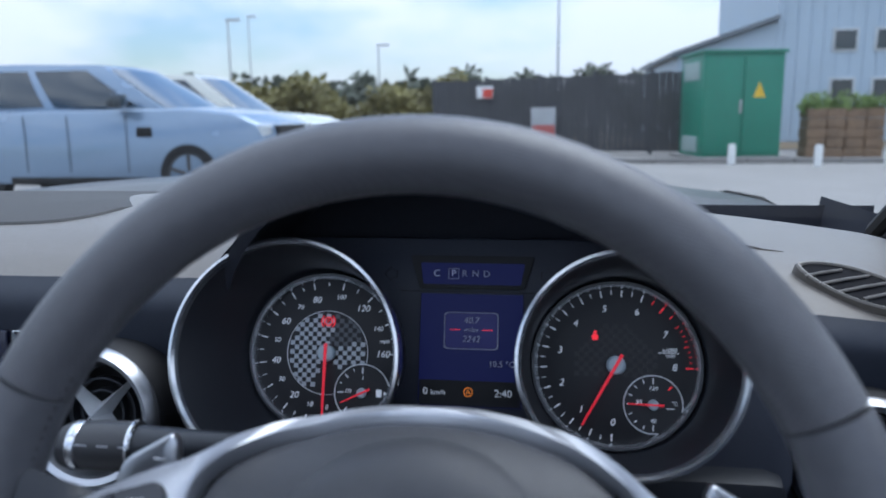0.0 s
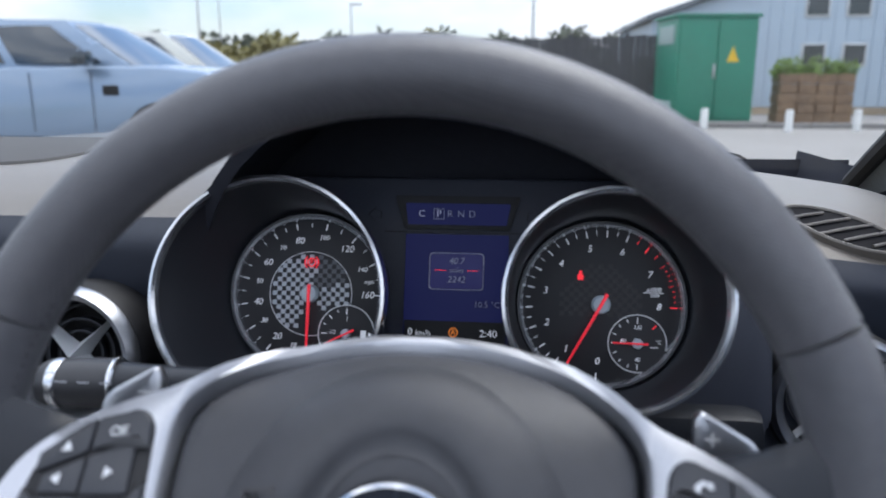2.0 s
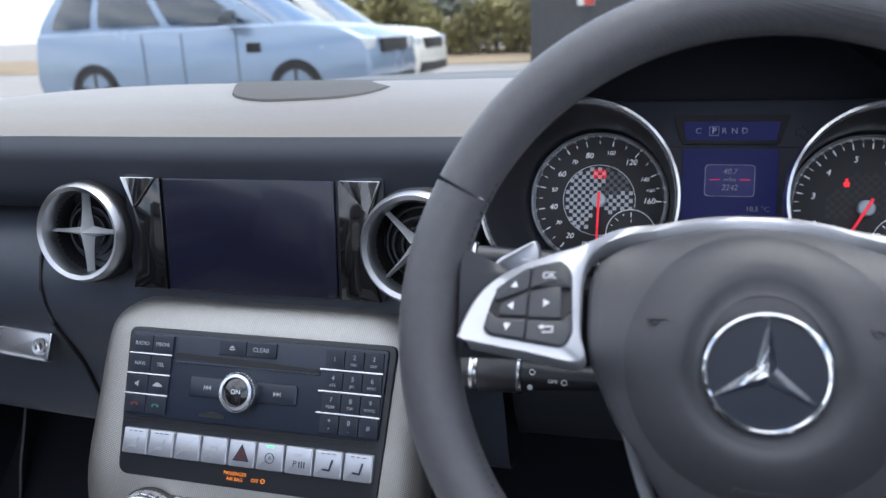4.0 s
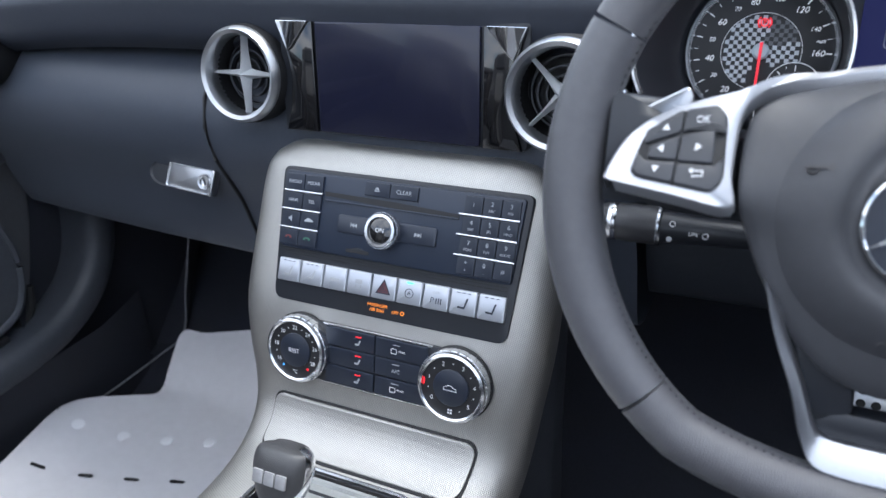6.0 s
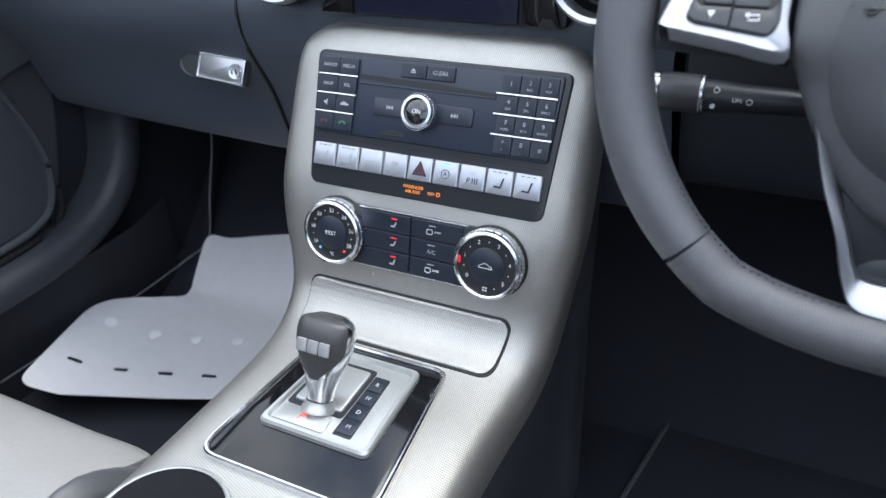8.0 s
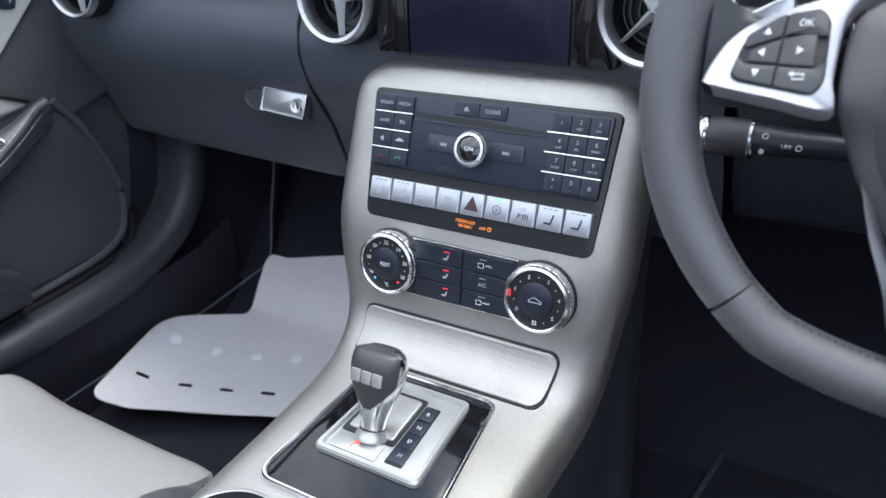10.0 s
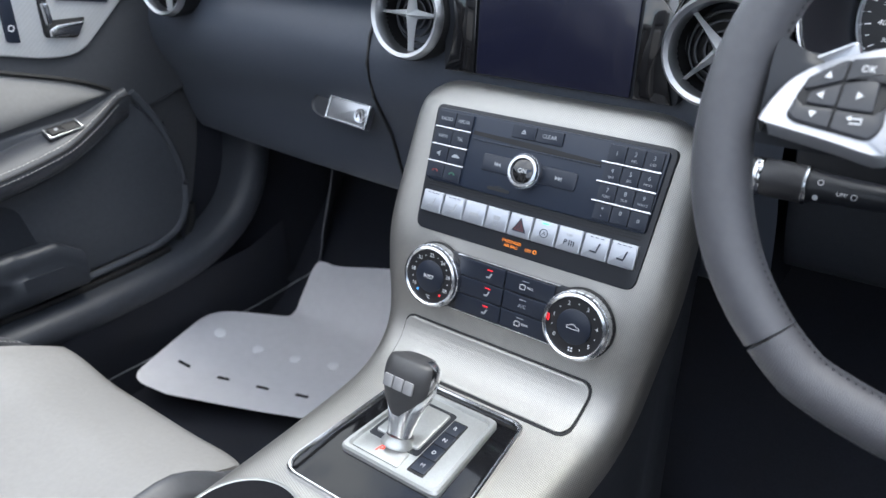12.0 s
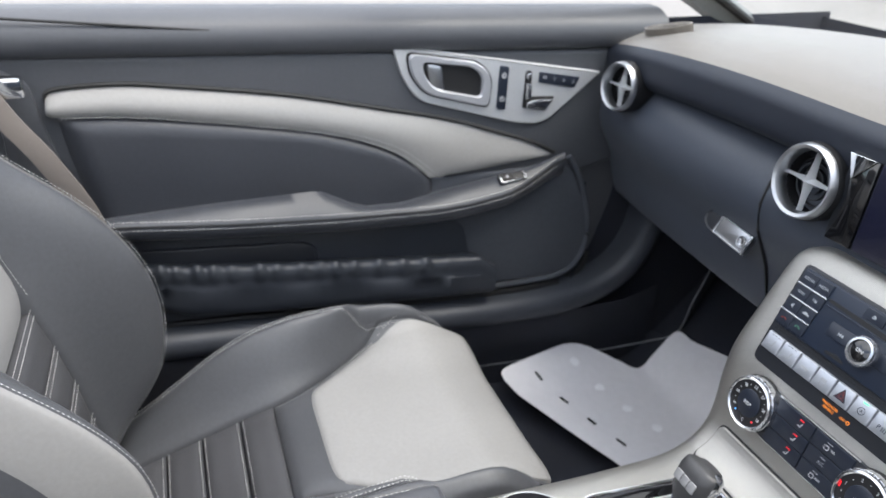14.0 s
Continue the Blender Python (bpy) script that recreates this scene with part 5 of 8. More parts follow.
for k, w in enumerate("CPRND"):
    x = -0.0205 + (0.0 if k == 0 else 0.004 + 0.0072 * k)
    lettering(w, 0.0062, MC @ Matrix.Translation((x, 0.0360, 0.0012)), MARK if k < 2 else MARK_DIM, up)
part("gear_box_mark", frame_ring(rect(-0.0128, -0.0058, 0.0325, 0.0395), rect(-0.0124, -0.0062, 0.0329, 0.0391), MC, 0.001, 0.0014, 0.0001), MARK_DIM, up)
lo = part("main_display", slab(rounded(rect(-0.0305, 0.0362, -0.0495, 0.0228), 0.0008), MC, -0.002, 0.0008), LIT_BLUE, cluster, "blue-lit trip display")
part("display_foot", slab(rect(-0.0300, 0.0357, -0.0490, -0.0330), MC, 0.0006, 0.0011), DEEP, lo)
part("bubble", slab(rounded(rect(-0.0145, 0.0205, -0.0128, 0.0108), 0.003), MC, 0.0006, 0.0012, 0.0003), material("display_card", (0.014, 0.015, 0.045), 0.4, bump=0.0, spec=0.15, glow=(0.08, 0.08, 0.28, 0.10)), lo, "pale lit trip card")
part("bubble_edge", frame_ring(rounded(rect(-0.0147, 0.0207, -0.0130, 0.0110), 0.003), rounded(rect(-0.0141, 0.0201, -0.0124, 0.0104), 0.003), MC, 0.0008, 0.0014, 0.0001), MARK_DIM, lo)
for w, x, y, sz in (("40.7", 0.0030, 0.0056, 0.0058), ("miles", 0.0030, -0.0003, 0.0044), ("2242", 0.0030, -0.0064, 0.0058)):
    lettering(w, sz, MC @ Matrix.Translation((x, y, 0.0015)), MARK_DIM, lo, lean=0.2)
for s in (-1, 1):
    part("card_rule", box(0.003 + s * 0.0105 - 0.0035, 0.003 + s * 0.0105 + 0.0035, -0.0006, -0.0002, 0.0012, 0.0015, 0, MC), LIT_RED, lo)
lettering("10.5 \u00b0C", 0.0054, MC @ Matrix.Translation((0.0315, -0.0220, 0.0012)), MARK_DIM, lo, align="RIGHT")
lettering("0", 0.0064, MC @ Matrix.Translation((-0.0258, -0.0405, 0.0014)), LIT_WHITE, lo)
lettering("km/h", 0.0048, MC @ Matrix.Translation((-0.0175, -0.0410, 0.0014)), LIT_WHITE, lo)
lettering("2:40", 0.0066, MC @ Matrix.Translation((0.0245, -0.0405, 0.0014)), LIT_WHITE, lo)
part("start_stop_mark", frame_ring(circle(0.0030, 20, 0.002, -0.0401), circle(0.0024, 20, 0.002, -0.0401), MC, 0.001, 0.0015, 0.0001), LIT_AMBER, lo, "lit amber start-stop mark")
lettering("A", 0.0044, MC @ Matrix.Translation((0.002, -0.0401, 0.0014)), LIT_AMBER, lo)
part("face_groove", box(-0.045, 0.050, 0.0240, 0.0246, -0.0022, -0.0012, 0, MC), DEEP, cluster)
for s in (-1, 1):
    arrow = [(s * 0.0475, 0.0330), (s * 0.0515, 0.0330), (s * 0.0515, 0.0305), (s * 0.0565, 0.0355), (s * 0.0515, 0.0405), (s * 0.0515, 0.0380), (s * 0.0475, 0.0380)]
    c = (s * 0.052, 0.0355)
    part("indicator_outline", frame_ring(arrow, [(c[0] + (a - c[0]) * 0.9, c[1] + (b - c[1]) * 0.9) for a, b in arrow], MC, -0.0022, -0.0014, 0.0001), DEEP, cluster)


# ---- steering wheel ----
wheel = thing("steering_wheel", (0.384, 0.45, 0.893), "three-spoke sports steering wheel in black leather and satin silver", "steering wheel")
MW = plane_at(0.3822, 0.4541, 0.9025, 17.4)
MO = plane_at(0.385, 0.4155, 0.9028, 16)


def rim_at(a):
    """The rim's centre line; its lower part is flattened."""
    u, v = 0.1656 * math.cos(a), 0.1656 * math.sin(a)
    if v < -0.138:
        v = -0.138 - 0.6 * (abs(v) - 0.138)
    return MW @ Vector((u, v, 0))


def rim_piece(name, a0, a1, mat, label, fat=0.0):
    n = max(8, int(abs(a1 - a0) / 3))
    pts = [rim_at(radians(a)) for a in spread(a0, a1, n)]
    return part(name, tube(pts, lambda t: 0.0154 + fat * math.sin(math.pi * t), 20, up=MW.to_3x3() @ Vector((0, 0, 1))), mat, wheel, label, smooth=60)


rim_piece("rim_top", 26, 154, PERF, "grained leather upper rim")
rim_piece("rim_side", 154.6, 226.4, RIM_LEATHER, "smooth leather rim grip", 0.0012)
rim_piece("rim_bottom", 227, 313, PERF, "perforated leather lower rim")
rim_piece("rim_side", 313.6, 385.4, RIM_LEATHER, "smooth leather rim grip", 0.0012)
HUB = MO @ Matrix.Translation((0, 0, -0.035))
EDGE = [(0.0, 0.0762), (-0.030, 0.0753), (-0.056, 0.0705), (-0.072, 0.0608), (-0.0815, 0.0505), (-0.0850, 0.038), (-0.0848, 0.0147), (-0.0823, -0.0054), (-0.0752, -0.0243), (-0.0651, -0.0438), (-0.050, -0.066), (-0.028, -0.084), (0.0, -0.090)]
PADO = EDGE + [(-u, v) for u, v in EDGE[-2:0:-1]]
PADC = [tuple(p)[:2] for p in curve_points([(*p, 0) for p in PADO + PADO[:1]], 4)[:-1]]

def hub_pt(u, v, w):
    """The airbag cover: upright below the badge, rolling forward to a nearly level top edge."""
    if v <= 0:
        return HUB @ Vector((u, v, w))
    y, z, th, n = 0.0, 0.0, 16.0, 12
    for k in range(n):
        th = 16 + 69 * min(1.0, (k + 0.5) / n * v / 0.070)
        y, z = y + math.sin(radians(th)) * v * 1.21 / n, z + math.cos(radians(th)) * v * 1.21 / n
    th = radians(16 + 69 * min(1.0, v / 0.070))
    o, droop = HUB.translation, 2.4 * u * u * smoothstep(0.0, 0.070, v)
    return Vector((o.x + u, o.y + y - w * math.cos(th), o.z + z - droop + w * math.sin(th)))


def switch_plane(s):
    """The plane of a spoke's keys, turned a little towards the driver; s is 1 for the left spoke."""
    up_, out_ = Vector((0, math.sin(radians(43)), math.cos(radians(43)))), Vector((0, -math.cos(radians(43)), math.sin(radians(43))))
    m = Matrix((Vector((0.87, 0.2 * s, 0)), up_ * 1.08, out_)).transposed().to_4x4()
    m.translation = (0.385 - 0.0119 * s, 0.4553, 0.8941)
    if s < 0:
        # the wheel stands a little clockwise of straight ahead
        m = HUB @ Matrix.Rotation(radians(-5), 4, "Z") @ HUB.inverted() @ m
    return m


def spoke_pt(u, v, w):
    """From the cover's curve near the middle to the switch plane at the sides."""
    k = smoothstep(0.046, 0.090, abs(u))
    return hub_pt(u, v, w).lerp(switch_plane(1 if u < 0 else -1) @ Vector((u, v, w)), k)


def pad_pt(u, v, w):
    k = smoothstep(0.046, 0.090, abs(u)) * smoothstep(-0.02, 0.02, v)
    return hub_pt(u, v, w).lerp(switch_plane(1 if u < 0 else -1) @ Vector((u, v, w)), k)


def pad_frame(u, v, w):
    """A small level frame lying on the cover."""
    p, a, b = pad_pt(u, v, w), pad_pt(u + 0.001, v, w) - pad_pt(u, v, w), pad_pt(u, v + 0.001, w) - pad_pt(u, v, w)
    a.normalize()
    n = a.cross(b).normalized()
    m = Matrix((a, n.cross(a), n)).transposed().to_4x4()
    m.translation = p
    return m


pad_rows = [[pad_pt(u * 0.985, v * 0.985, w) for u, v in PADC] for w in (-0.030, -0.010)]
for k, w in ((0.985, -0.004), (0.975, -0.0012), (0.955, 0.0), (0.90, 0.0008), (0.80, 0.0016), (0.70, 0.0022), (0.58, 0.0028), (0.46, 0.0032), (0.34, 0.0035)):
    pad_rows.append([pad_pt(u * k, v * k, w) for u, v in PADC])
part("airbag_cover", loft(pad_rows, closed=True), PAD_SKIN, wheel, "black grained airbag cover", smooth=50)
dish = []
for r, w in ((0.0298, 0.0040), (0.0312, 0.0036), (0.0335, 0.0038), (0.0360, 0.0060), (0.0385, 0.0078), (0.043, 0.0083), (0.050, 0.0074), (0.056, 0.0058), (0.0610, 0.0040), (0.0650, 0.0018)):
    dish.append([pad_pt(r * math.cos(a), r * math.sin(a) - 0.002, w) for a in (2 * math.pi * k / 72 for k in range(72))])
part("badge_dish", loft(dish, closed=True, caps=False), PAD_SKIN, wheel, smooth=60)
mb = HUB @ Matrix.Translation((0, -0.002, 0.004))
badge = part("badge", turned([(0.0, 0.0005), (0.0275, 0.0005), (0.0275, -0.002)], mb, 48), BUTTON, wheel, "round chrome badge with three arms")
part("badge_ring", turned([(0.0268, 0.0), (0.0268, 0.0022), (0.0278, 0.0034), (0.0290, 0.0030), (0.0296, 0.0)], mb, 64, closed=True), BRIGHT, badge)
for k in range(3):
    a = radians(90 + 120 * k - 1.5)
    rows = []
    for t in spread(0, 1, 5):
        rr_, hw, hh = 0.0272 * t, 0.0048 * (1 - t) + 0.0004, 0.0050 * (1 - t) + 0.0016
        c, s_ = math.cos(a), math.sin(a)
        rows.append([mb @ Vector((c * rr_ - s_ * o, s_ * rr_ + c * o, w)) for o, w in ((-hw, 0.0004), (0, hh), (hw, 0.0004))])
    part("badge_arm", loft(rows), BRIGHT, badge, smooth=5)
# embossed marks on the airbag cover
EMBOSS = material("embossed_leather", (0.042, 0.040, 0.042), 0.5, grain=700, bump=0.2)
WHEEL_KEY = material("wheel_key_grey", (0.036, 0.038, 0.044), 0.42, grain=1200, bump=0.06, var=0.08)
for s in (-1, 1):
    hm = pad_frame(s * 0.0495, 0.0165, 0.0064)
    part("horn_mark", slab([(-0.006, 0.0007), (0.0035, 0.0007), (0.0065, 0.0026), (0.0065, -0.0026), (0.0035, -0.0007), (-0.006, -0.0007)], hm, 0.0, 0.0016), EMBOSS, wheel)
    part("horn_mark", frame_ring([(-0.0028 + 0.0026 * math.cos(q), -0.0016 + 0.0019 * math.sin(q)) for q in spread(0, 2 * math.pi, 16)[:-1]], [(-0.0028 + 0.0019 * math.cos(q), -0.0016 + 0.0012 * math.sin(q)) for q in spread(0, 2 * math.pi, 16)[:-1]], hm, 0.0, 0.0016, 0.0002), EMBOSS, wheel)
lettering("AIRBAG", 0.0075, pad_frame(0, -0.0575, 0.0055), EMBOSS, wheel, "airbag_word")
part("hub_back", turned([(0.0, -0.07), (0.05, -0.07), (0.055, -0.03), (0.05, -0.02)], HUB, 32), DEEP, wheel)
part("column_shroud", box(0.384 - 0.055, 0.384 + 0.055, 0.50, 0.70, 0.80, 0.885, 0.02), PLASTIC, wheel)


def spoke(s):
    """One side spoke: silver bracket, switch panel and keys."""
    SP = switch_plane(s)
    outer = [(0.0, 0.0832), (-0.0175, 0.0831), (-0.040, 0.0824), (-0.056, 0.0800), (-0.0725, 0.0700), (-0.0880, 0.0595), (-0.1060, 0.0545), (-0.1299, 0.0462), (-0.1451, 0.0360), (-0.1526, 0.0236), (-0.1560, 0.0125)]
    inner = [(-0.1500, 0.0100), (-0.1150, 0.0035), (-0.0847, -0.0015), (-0.0868, 0.0147), (-0.0876, 0.036), (-0.0868, 0.0455), (-0.0835, 0.0530), (-0.0740, 0.0620), (-0.056, 0.0720), (-0.030, 0.0767), (0.0, 0.0776)]
    n_st = 40
    oc = curve_points([(u, v, 0) for u, v in outer], 4)
    ic = curve_points([(u, v, 0) for u, v in inner[::-1]], 4)
    ic, oc = ic[:n_st + 1], oc[:n_st + 1]
    rows = []
    for p, q in zip(oc, ic):
        lip = min(0.35, 0.0016 / max(1e-4, (p - q).length))
        a_, b_ = p.lerp(q, lip), p.lerp(q, 1 - lip)
        rows.append([spoke_pt(s * c.x, c.y, w) for c, w in ((p, -0.018), (p, 0.0015), (a_, 0.0035), (b_, 0.0035), (q, 0.0015), (q, -0.010))])
    br = part("spoke_bracket", loft(rows), BRACKET, wheel, "satin silver spoke bracket", smooth=60)
    key = [(-0.1415, 0.0150), (-0.1370, 0.0360), (-0.1214, 0.0455), (-0.1003, 0.0500), (-0.0938, 0.0440), (-0.0905, 0.0115), (-0.0955, 0.0048), (-0.1370, 0.0118)]
    panel = rounded([(s * u, v) for u, v in key], [0.004, 0.010, 0.008, 0.006, 0.006, 0.006, 0.005, 0.006], 5)
    pn = part("switch_panel", slab(panel, SP, 0.002, 0.0042, 0.0005), DEEP, wheel, "black switch panel in the spoke")
    # six keys
    ups = [[(-0.1172, 0.0462), (-0.1175, 0.0345), (-0.1360, 0.0285), (-0.1365, 0.0350), (-0.1214, 0.0447)], [(-0.1164, 0.0463), (-0.1003, 0.0490), (-0.0950, 0.0440), (-0.0930, 0.0330), (-0.0990, 0.0385), (-0.1166, 0.0345)],
           [(-0.1325, 0.0275), (-0.1173, 0.0330), (-0.1173, 0.0205), (-0.1330, 0.0215)], [(-0.1165, 0.0330), (-0.0990, 0.0370), (-0.0975, 0.0190), (-0.1165, 0.0200)],
           [(-0.1405, 0.0160), (-0.1390, 0.0245), (-0.1345, 0.0200), (-0.1173, 0.0192), (-0.1173, 0.0092), (-0.1365, 0.0125)], [(-0.1165, 0.0188), (-0.0965, 0.0178), (-0.0920, 0.0240), (-0.0912, 0.0115), (-0.0958, 0.0055), (-0.1165, 0.0090)]]
    for q in ups:
        part("key", slab(rounded([(s * u, v) for u, v in q], 0.0016, 3), SP, 0.003, 0.0062, 0.0010), WHEEL_KEY, pn)
    mk = lambda u, v: SP @ Matrix.Translation((s * u, v, 0.0066))
    return pn, mk


def tri(m, deg, r):
    return slab([(r * math.cos(radians(deg + k)), r * math.sin(radians(deg + k))) for k in (0, 120, 240)], m, 0.0, 0.0003)


for s in (1, -1):
    pn, mk = spoke(s)
    if s == 1:
        lettering("OK", 0.0052, mk(-0.1065, 0.0408), MARK, pn)
        for u, v, d in ((-0.1255, 0.0362, 90), (-0.1262, 0.0258, 180), (-0.1070, 0.0268, 0), (-0.1275, 0.0158, 270)):
            part("arrow_mark", tri(mk(u, v), d, 0.0023), MARK, pn)
        part("return_mark", box(-0.003, 0.003, -0.0016, -0.0010, 0, 0.0003, 0, mk(-0.1045, 0.0135)), MARK, pn)
        part("return_mark", tri(mk(-0.1080, 0.0148), 180, 0.0017), MARK, pn)
        part("return_mark", box(0.0024, 0.0030, -0.0016, 0.0016, 0, 0.0003, 0, mk(-0.1045, 0.0135)), MARK, pn)
        part("return_mark", box(-0.003, 0.003, 0.0010, 0.0016, 0, 0.0003, 0, mk(-0.1045, 0.0135)), MARK, pn)
    else:
        part("phone_mark", slab([(-0.0035, -0.002), (-0.0035, 0.0), (-0.001, 0.002), (0.003, 0.002), (0.0035, 0.0), (0.0015, 0.0), (0.0015, 0.001), (-0.001, 0.0005), (-0.0018, -0.002)], mk(-0.1065, 0.0408), 0, 0.0003), MARK, pn)
        part("voice_mark", slab([(-0.003, 0.002), (-0.001, 0.002), (0.001, -0.001), (0.001, -0.003), (-0.001, -0.001), (-0.003, -0.001)], mk(-0.1070, 0.0268), 0, 0.0003), MARK, pn)
        lettering("+", 0.0060, mk(-0.1262, 0.0352), MARK, pn)
        lettering("-", 0.0060, mk(-0.1275, 0.0158), MARK, pn)
# the rim's leather reaches in behind the bracket
for s in (-1, 1):
    rows = []
    for t in spread(0, 1, 6):
        u = s * (0.150 - 0.066 * t)
        rows.append([MO @ Vector((u, v + 0.012 * (1 - t), w)) for v, w in ((0.040 - 0.02 * t, -0.032 - 0.03 * t), (0.030, -0.045 - 0.02 * t), (-0.010, -0.045 - 0.02 * t), (-0.018 + 0.01 * t, -0.030 - 0.03 * t), (-0.010, -0.028 - 0.030 * t), (0.028, -0.028 - 0.030 * t))])
    part("spoke_arm", loft(rows, closed=True), PLASTIC, wheel, smooth=60)
# lower double spoke: silver bars and a dark web
for s in (-1, 1):
    outer = curve_points([(-0.0655, -0.036, 0), (-0.0573, -0.0628, 0), (-0.0458, -0.0900, 0), (-0.0385, -0.1127, 0), (-0.0300, -0.1270, 0), (-0.0133, -0.1300, 0), (0.0, -0.1300, 0)], 4)
    inner = curve_points([(-0.0560, -0.050, 0), (-0.0500, -0.0640, 0), (-0.0390, -0.0880, 0), (-0.0320, -0.1070, 0), (-0.0260, -0.1130, 0), (-0.0100, -0.1140, 0), (0.0, -0.1140, 0)], 4)
    rows = []
    for p, q in zip(outer, inner):
        rows.append([HUB @ Vector((-s * x, y, w)) for (x, y), w in (((p.x, p.y), -0.006), ((p.x, p.y), 0.004), ((p.x * 0.9 + q.x * 0.1, p.y * 0.9 + q.y * 0.1), 0.007), ((p.x * 0.3 + q.x * 0.7, p.y * 0.3 + q.y * 0.7), 0.004), ((q.x, q.y), 0.000), ((q.x, q.y), -0.006))])
    part("lower_spoke", loft(rows, closed=True), SATIN, wheel, "satin silver lower spoke", smooth=40)
for s in (-1, 1):
    part("lower_web", slab([(s * 0.055, -0.045), (s * 0.018, -0.045), (s * 0.016, -0.100), (s * 0.034, -0.110)], HUB, -0.022, -0.006, 0.003), PLASTIC, wheel)
part("lower_web", slab([(-0.034, -0.100), (0.034, -0.100), (0.034, -0.116), (-0.034, -0.116)], HUB, -0.022, -0.006, 0.003), PLASTIC, wheel)
stitches([rim_at(radians(a)) + MW.to_3x3() @ (Vector((-math.cos(radians(a)), -math.sin(radians(a)), 0.35)) * 0.0152) for a in spread(150, 262, 40)], wheel, 0.0022, 0.0020, 0.0004, mat=RUBBER)

# ---- stalks and paddles ----
for s in (-1, 1):
    pd = thing("shift_paddle", (0.384 + s * 0.11, 0.47, 0.93), "grey metal gearshift paddle behind the wheel", "paddle", "shift paddles")
    mp = plane_at(0.385, 0.518, 0.919 + (0.0 if s > 0 else 0.0105), 16)
    shape = rounded([(s * 0.116, -0.034), (s * 0.1175, -0.002), (s * 0.1205, 0.0030), (s * 0.1440, -0.0102), (s * 0.1475, -0.020), (s * 0.149, -0.038), (s * 0.130, -0.044)], [0.004, 0.003, 0.003, 0.008, 0.008, 0.006, 0.006], 5)
    part("blade", slab(shape, mp, -0.006, 0.0, 0.0022, steps=3, dome=0.0008), SATIN, pd)
    part("mark", box(s * 0.125 - 0.0030, s * 0.125 + 0.0030, -0.0094, -0.0086, 0.0, 0.0010, 0, mp), MARK, pd)
    if s > 0:
        part("mark", box(s * 0.125 - 0.0004, s * 0.125 + 0.0004, -0.0120, -0.0060, 0.0, 0.0010, 0, mp), MARK, pd)


STALK = material("stalk_black", (0.034, 0.034, 0.037), 0.40, grain=900, bump=0.1)


def stalk(name, place, label, tip_mat, direction):
    st = thing(name, place, label, "stalk")
    m = Matrix.Translation(place) @ Matrix.Rotation(radians(-90), 4, "Y") @ Matrix.Rotation(radians(direction), 4, "X")
    part("stem", turned([(0.0, -0.11), (0.008, -0.11), (0.0095, -0.06), (0.0115, -0.034), (0.0125, -0.033)], m, 24), PLASTIC, st)
    part("band", turned([(0.0128, -0.034), (0.0138, -0.033), (0.0138, -0.0315), (0.0128, -0.0305)], m, 28, closed=True), CHROME, st, "thin chrome band")
    part("grip", turned([(0.0130, -0.031), (0.0135, -0.015), (0.0130, -0.005), (0.0125, -0.004)], m, 28), STALK, st)
    part("tip", turned([(0.0128, -0.004), (0.0134, -0.003), (0.0134, 0.0005), (0.0128, 0.0015)], m, 28, closed=True), tip_mat, st, "chrome end ring")
    part("end_cap", turned([(0.0128, -0.001), (0.0126, 0.0035), (0.0108, 0.0075), (0.006, 0.0098), (0.0, 0.0102)], m, 28), STALK, st, "rounded black end cap")
    return st, m


st1, m1 = stalk("wiper_stalk", (0.186, 0.562, 0.902), "black wiper and light stalk with a chrome band", CHROME, 4)
st2, m2 = stalk("cruise_stalk", (0.217, 0.552, 0.827), "black cruise control stalk with white lettering", CHROME, 2)
lettering("LIM/", 0.0036, plane_at(0.2730, 0.5405, 0.8295, 14), MARK, st2)
part("dial_mark", frame_ring(circle(0.0020, 18), circle(0.0016, 18), plane_at(0.2805, 0.5405, 0.8293, 14), 0, 0.0004, 0.0001), MARK, st2)
part("dial_mark", frame_ring(circle(0.0020, 18), circle(0.0015, 18), plane_at(0.2595, 0.5400, 0.8355, 14), 0, 0.0004, 0.0001), MARK, st2)
part("dial_mark", slab(circle(0.0018, 16), plane_at(0.2580, 0.5395, 0.8245, 14), 0, 0.0004), MARK_DIM, st2)
for k in range(3):
    part("wiper_mark", box(-0.003, 0.003, -0.0004, 0.0004, 0, 0.0004, 0, plane_at(0.197 + 0.012 * k, 0.5478, 0.909, 10)), MARK_DIM, st1)

# ---- pedals in the driver's footwell ----
for x, w, h, z in ((0.470, 0.034, 0.026, 0.452), (0.585, 0.022, 0.050, 0.400)):
    ped = thing("pedal", (x, 0.95, z - 0.05), "brushed steel pedal with dark rubber studs", "pedal", "pedals")
    mp = plane_at(x, 0.94, z, 28)
    part("pad", slab(rounded(rect(-w, w, -h, h), 0.008), mp, -0.006, 0.004, 0.002), STEEL, ped)
    part("arm", tube([mp @ Vector((0, 0, -0.004)), mp @ Vector((0.0, 0.06, -0.05)), mp @ Vector((0.0, 0.16, -0.10))], 0.008, 8), DEEP, ped)
    for i in range(int(w / 0.0085) + 1):
        for j in range(int(h / 0.0085)):
            u, v = -w + 0.009 + i * 0.0165, -h + 0.009 + j * 0.0165
            if u < w - 0.004 and v < h - 0.004:
                part("stud", turned([(0.0, 0.0075), (0.0045, 0.0070), (0.0055, 0.004)], mp @ Matrix.Translation((u, v, 0)), 12), RUBBER, ped)


# ---- passenger seat ----
SX = -0.390
seat = thing("passenger_seat", (SX, 0.1, 0.2), "black leather sports seat with pearl grey panels and white stitching", "car seat")


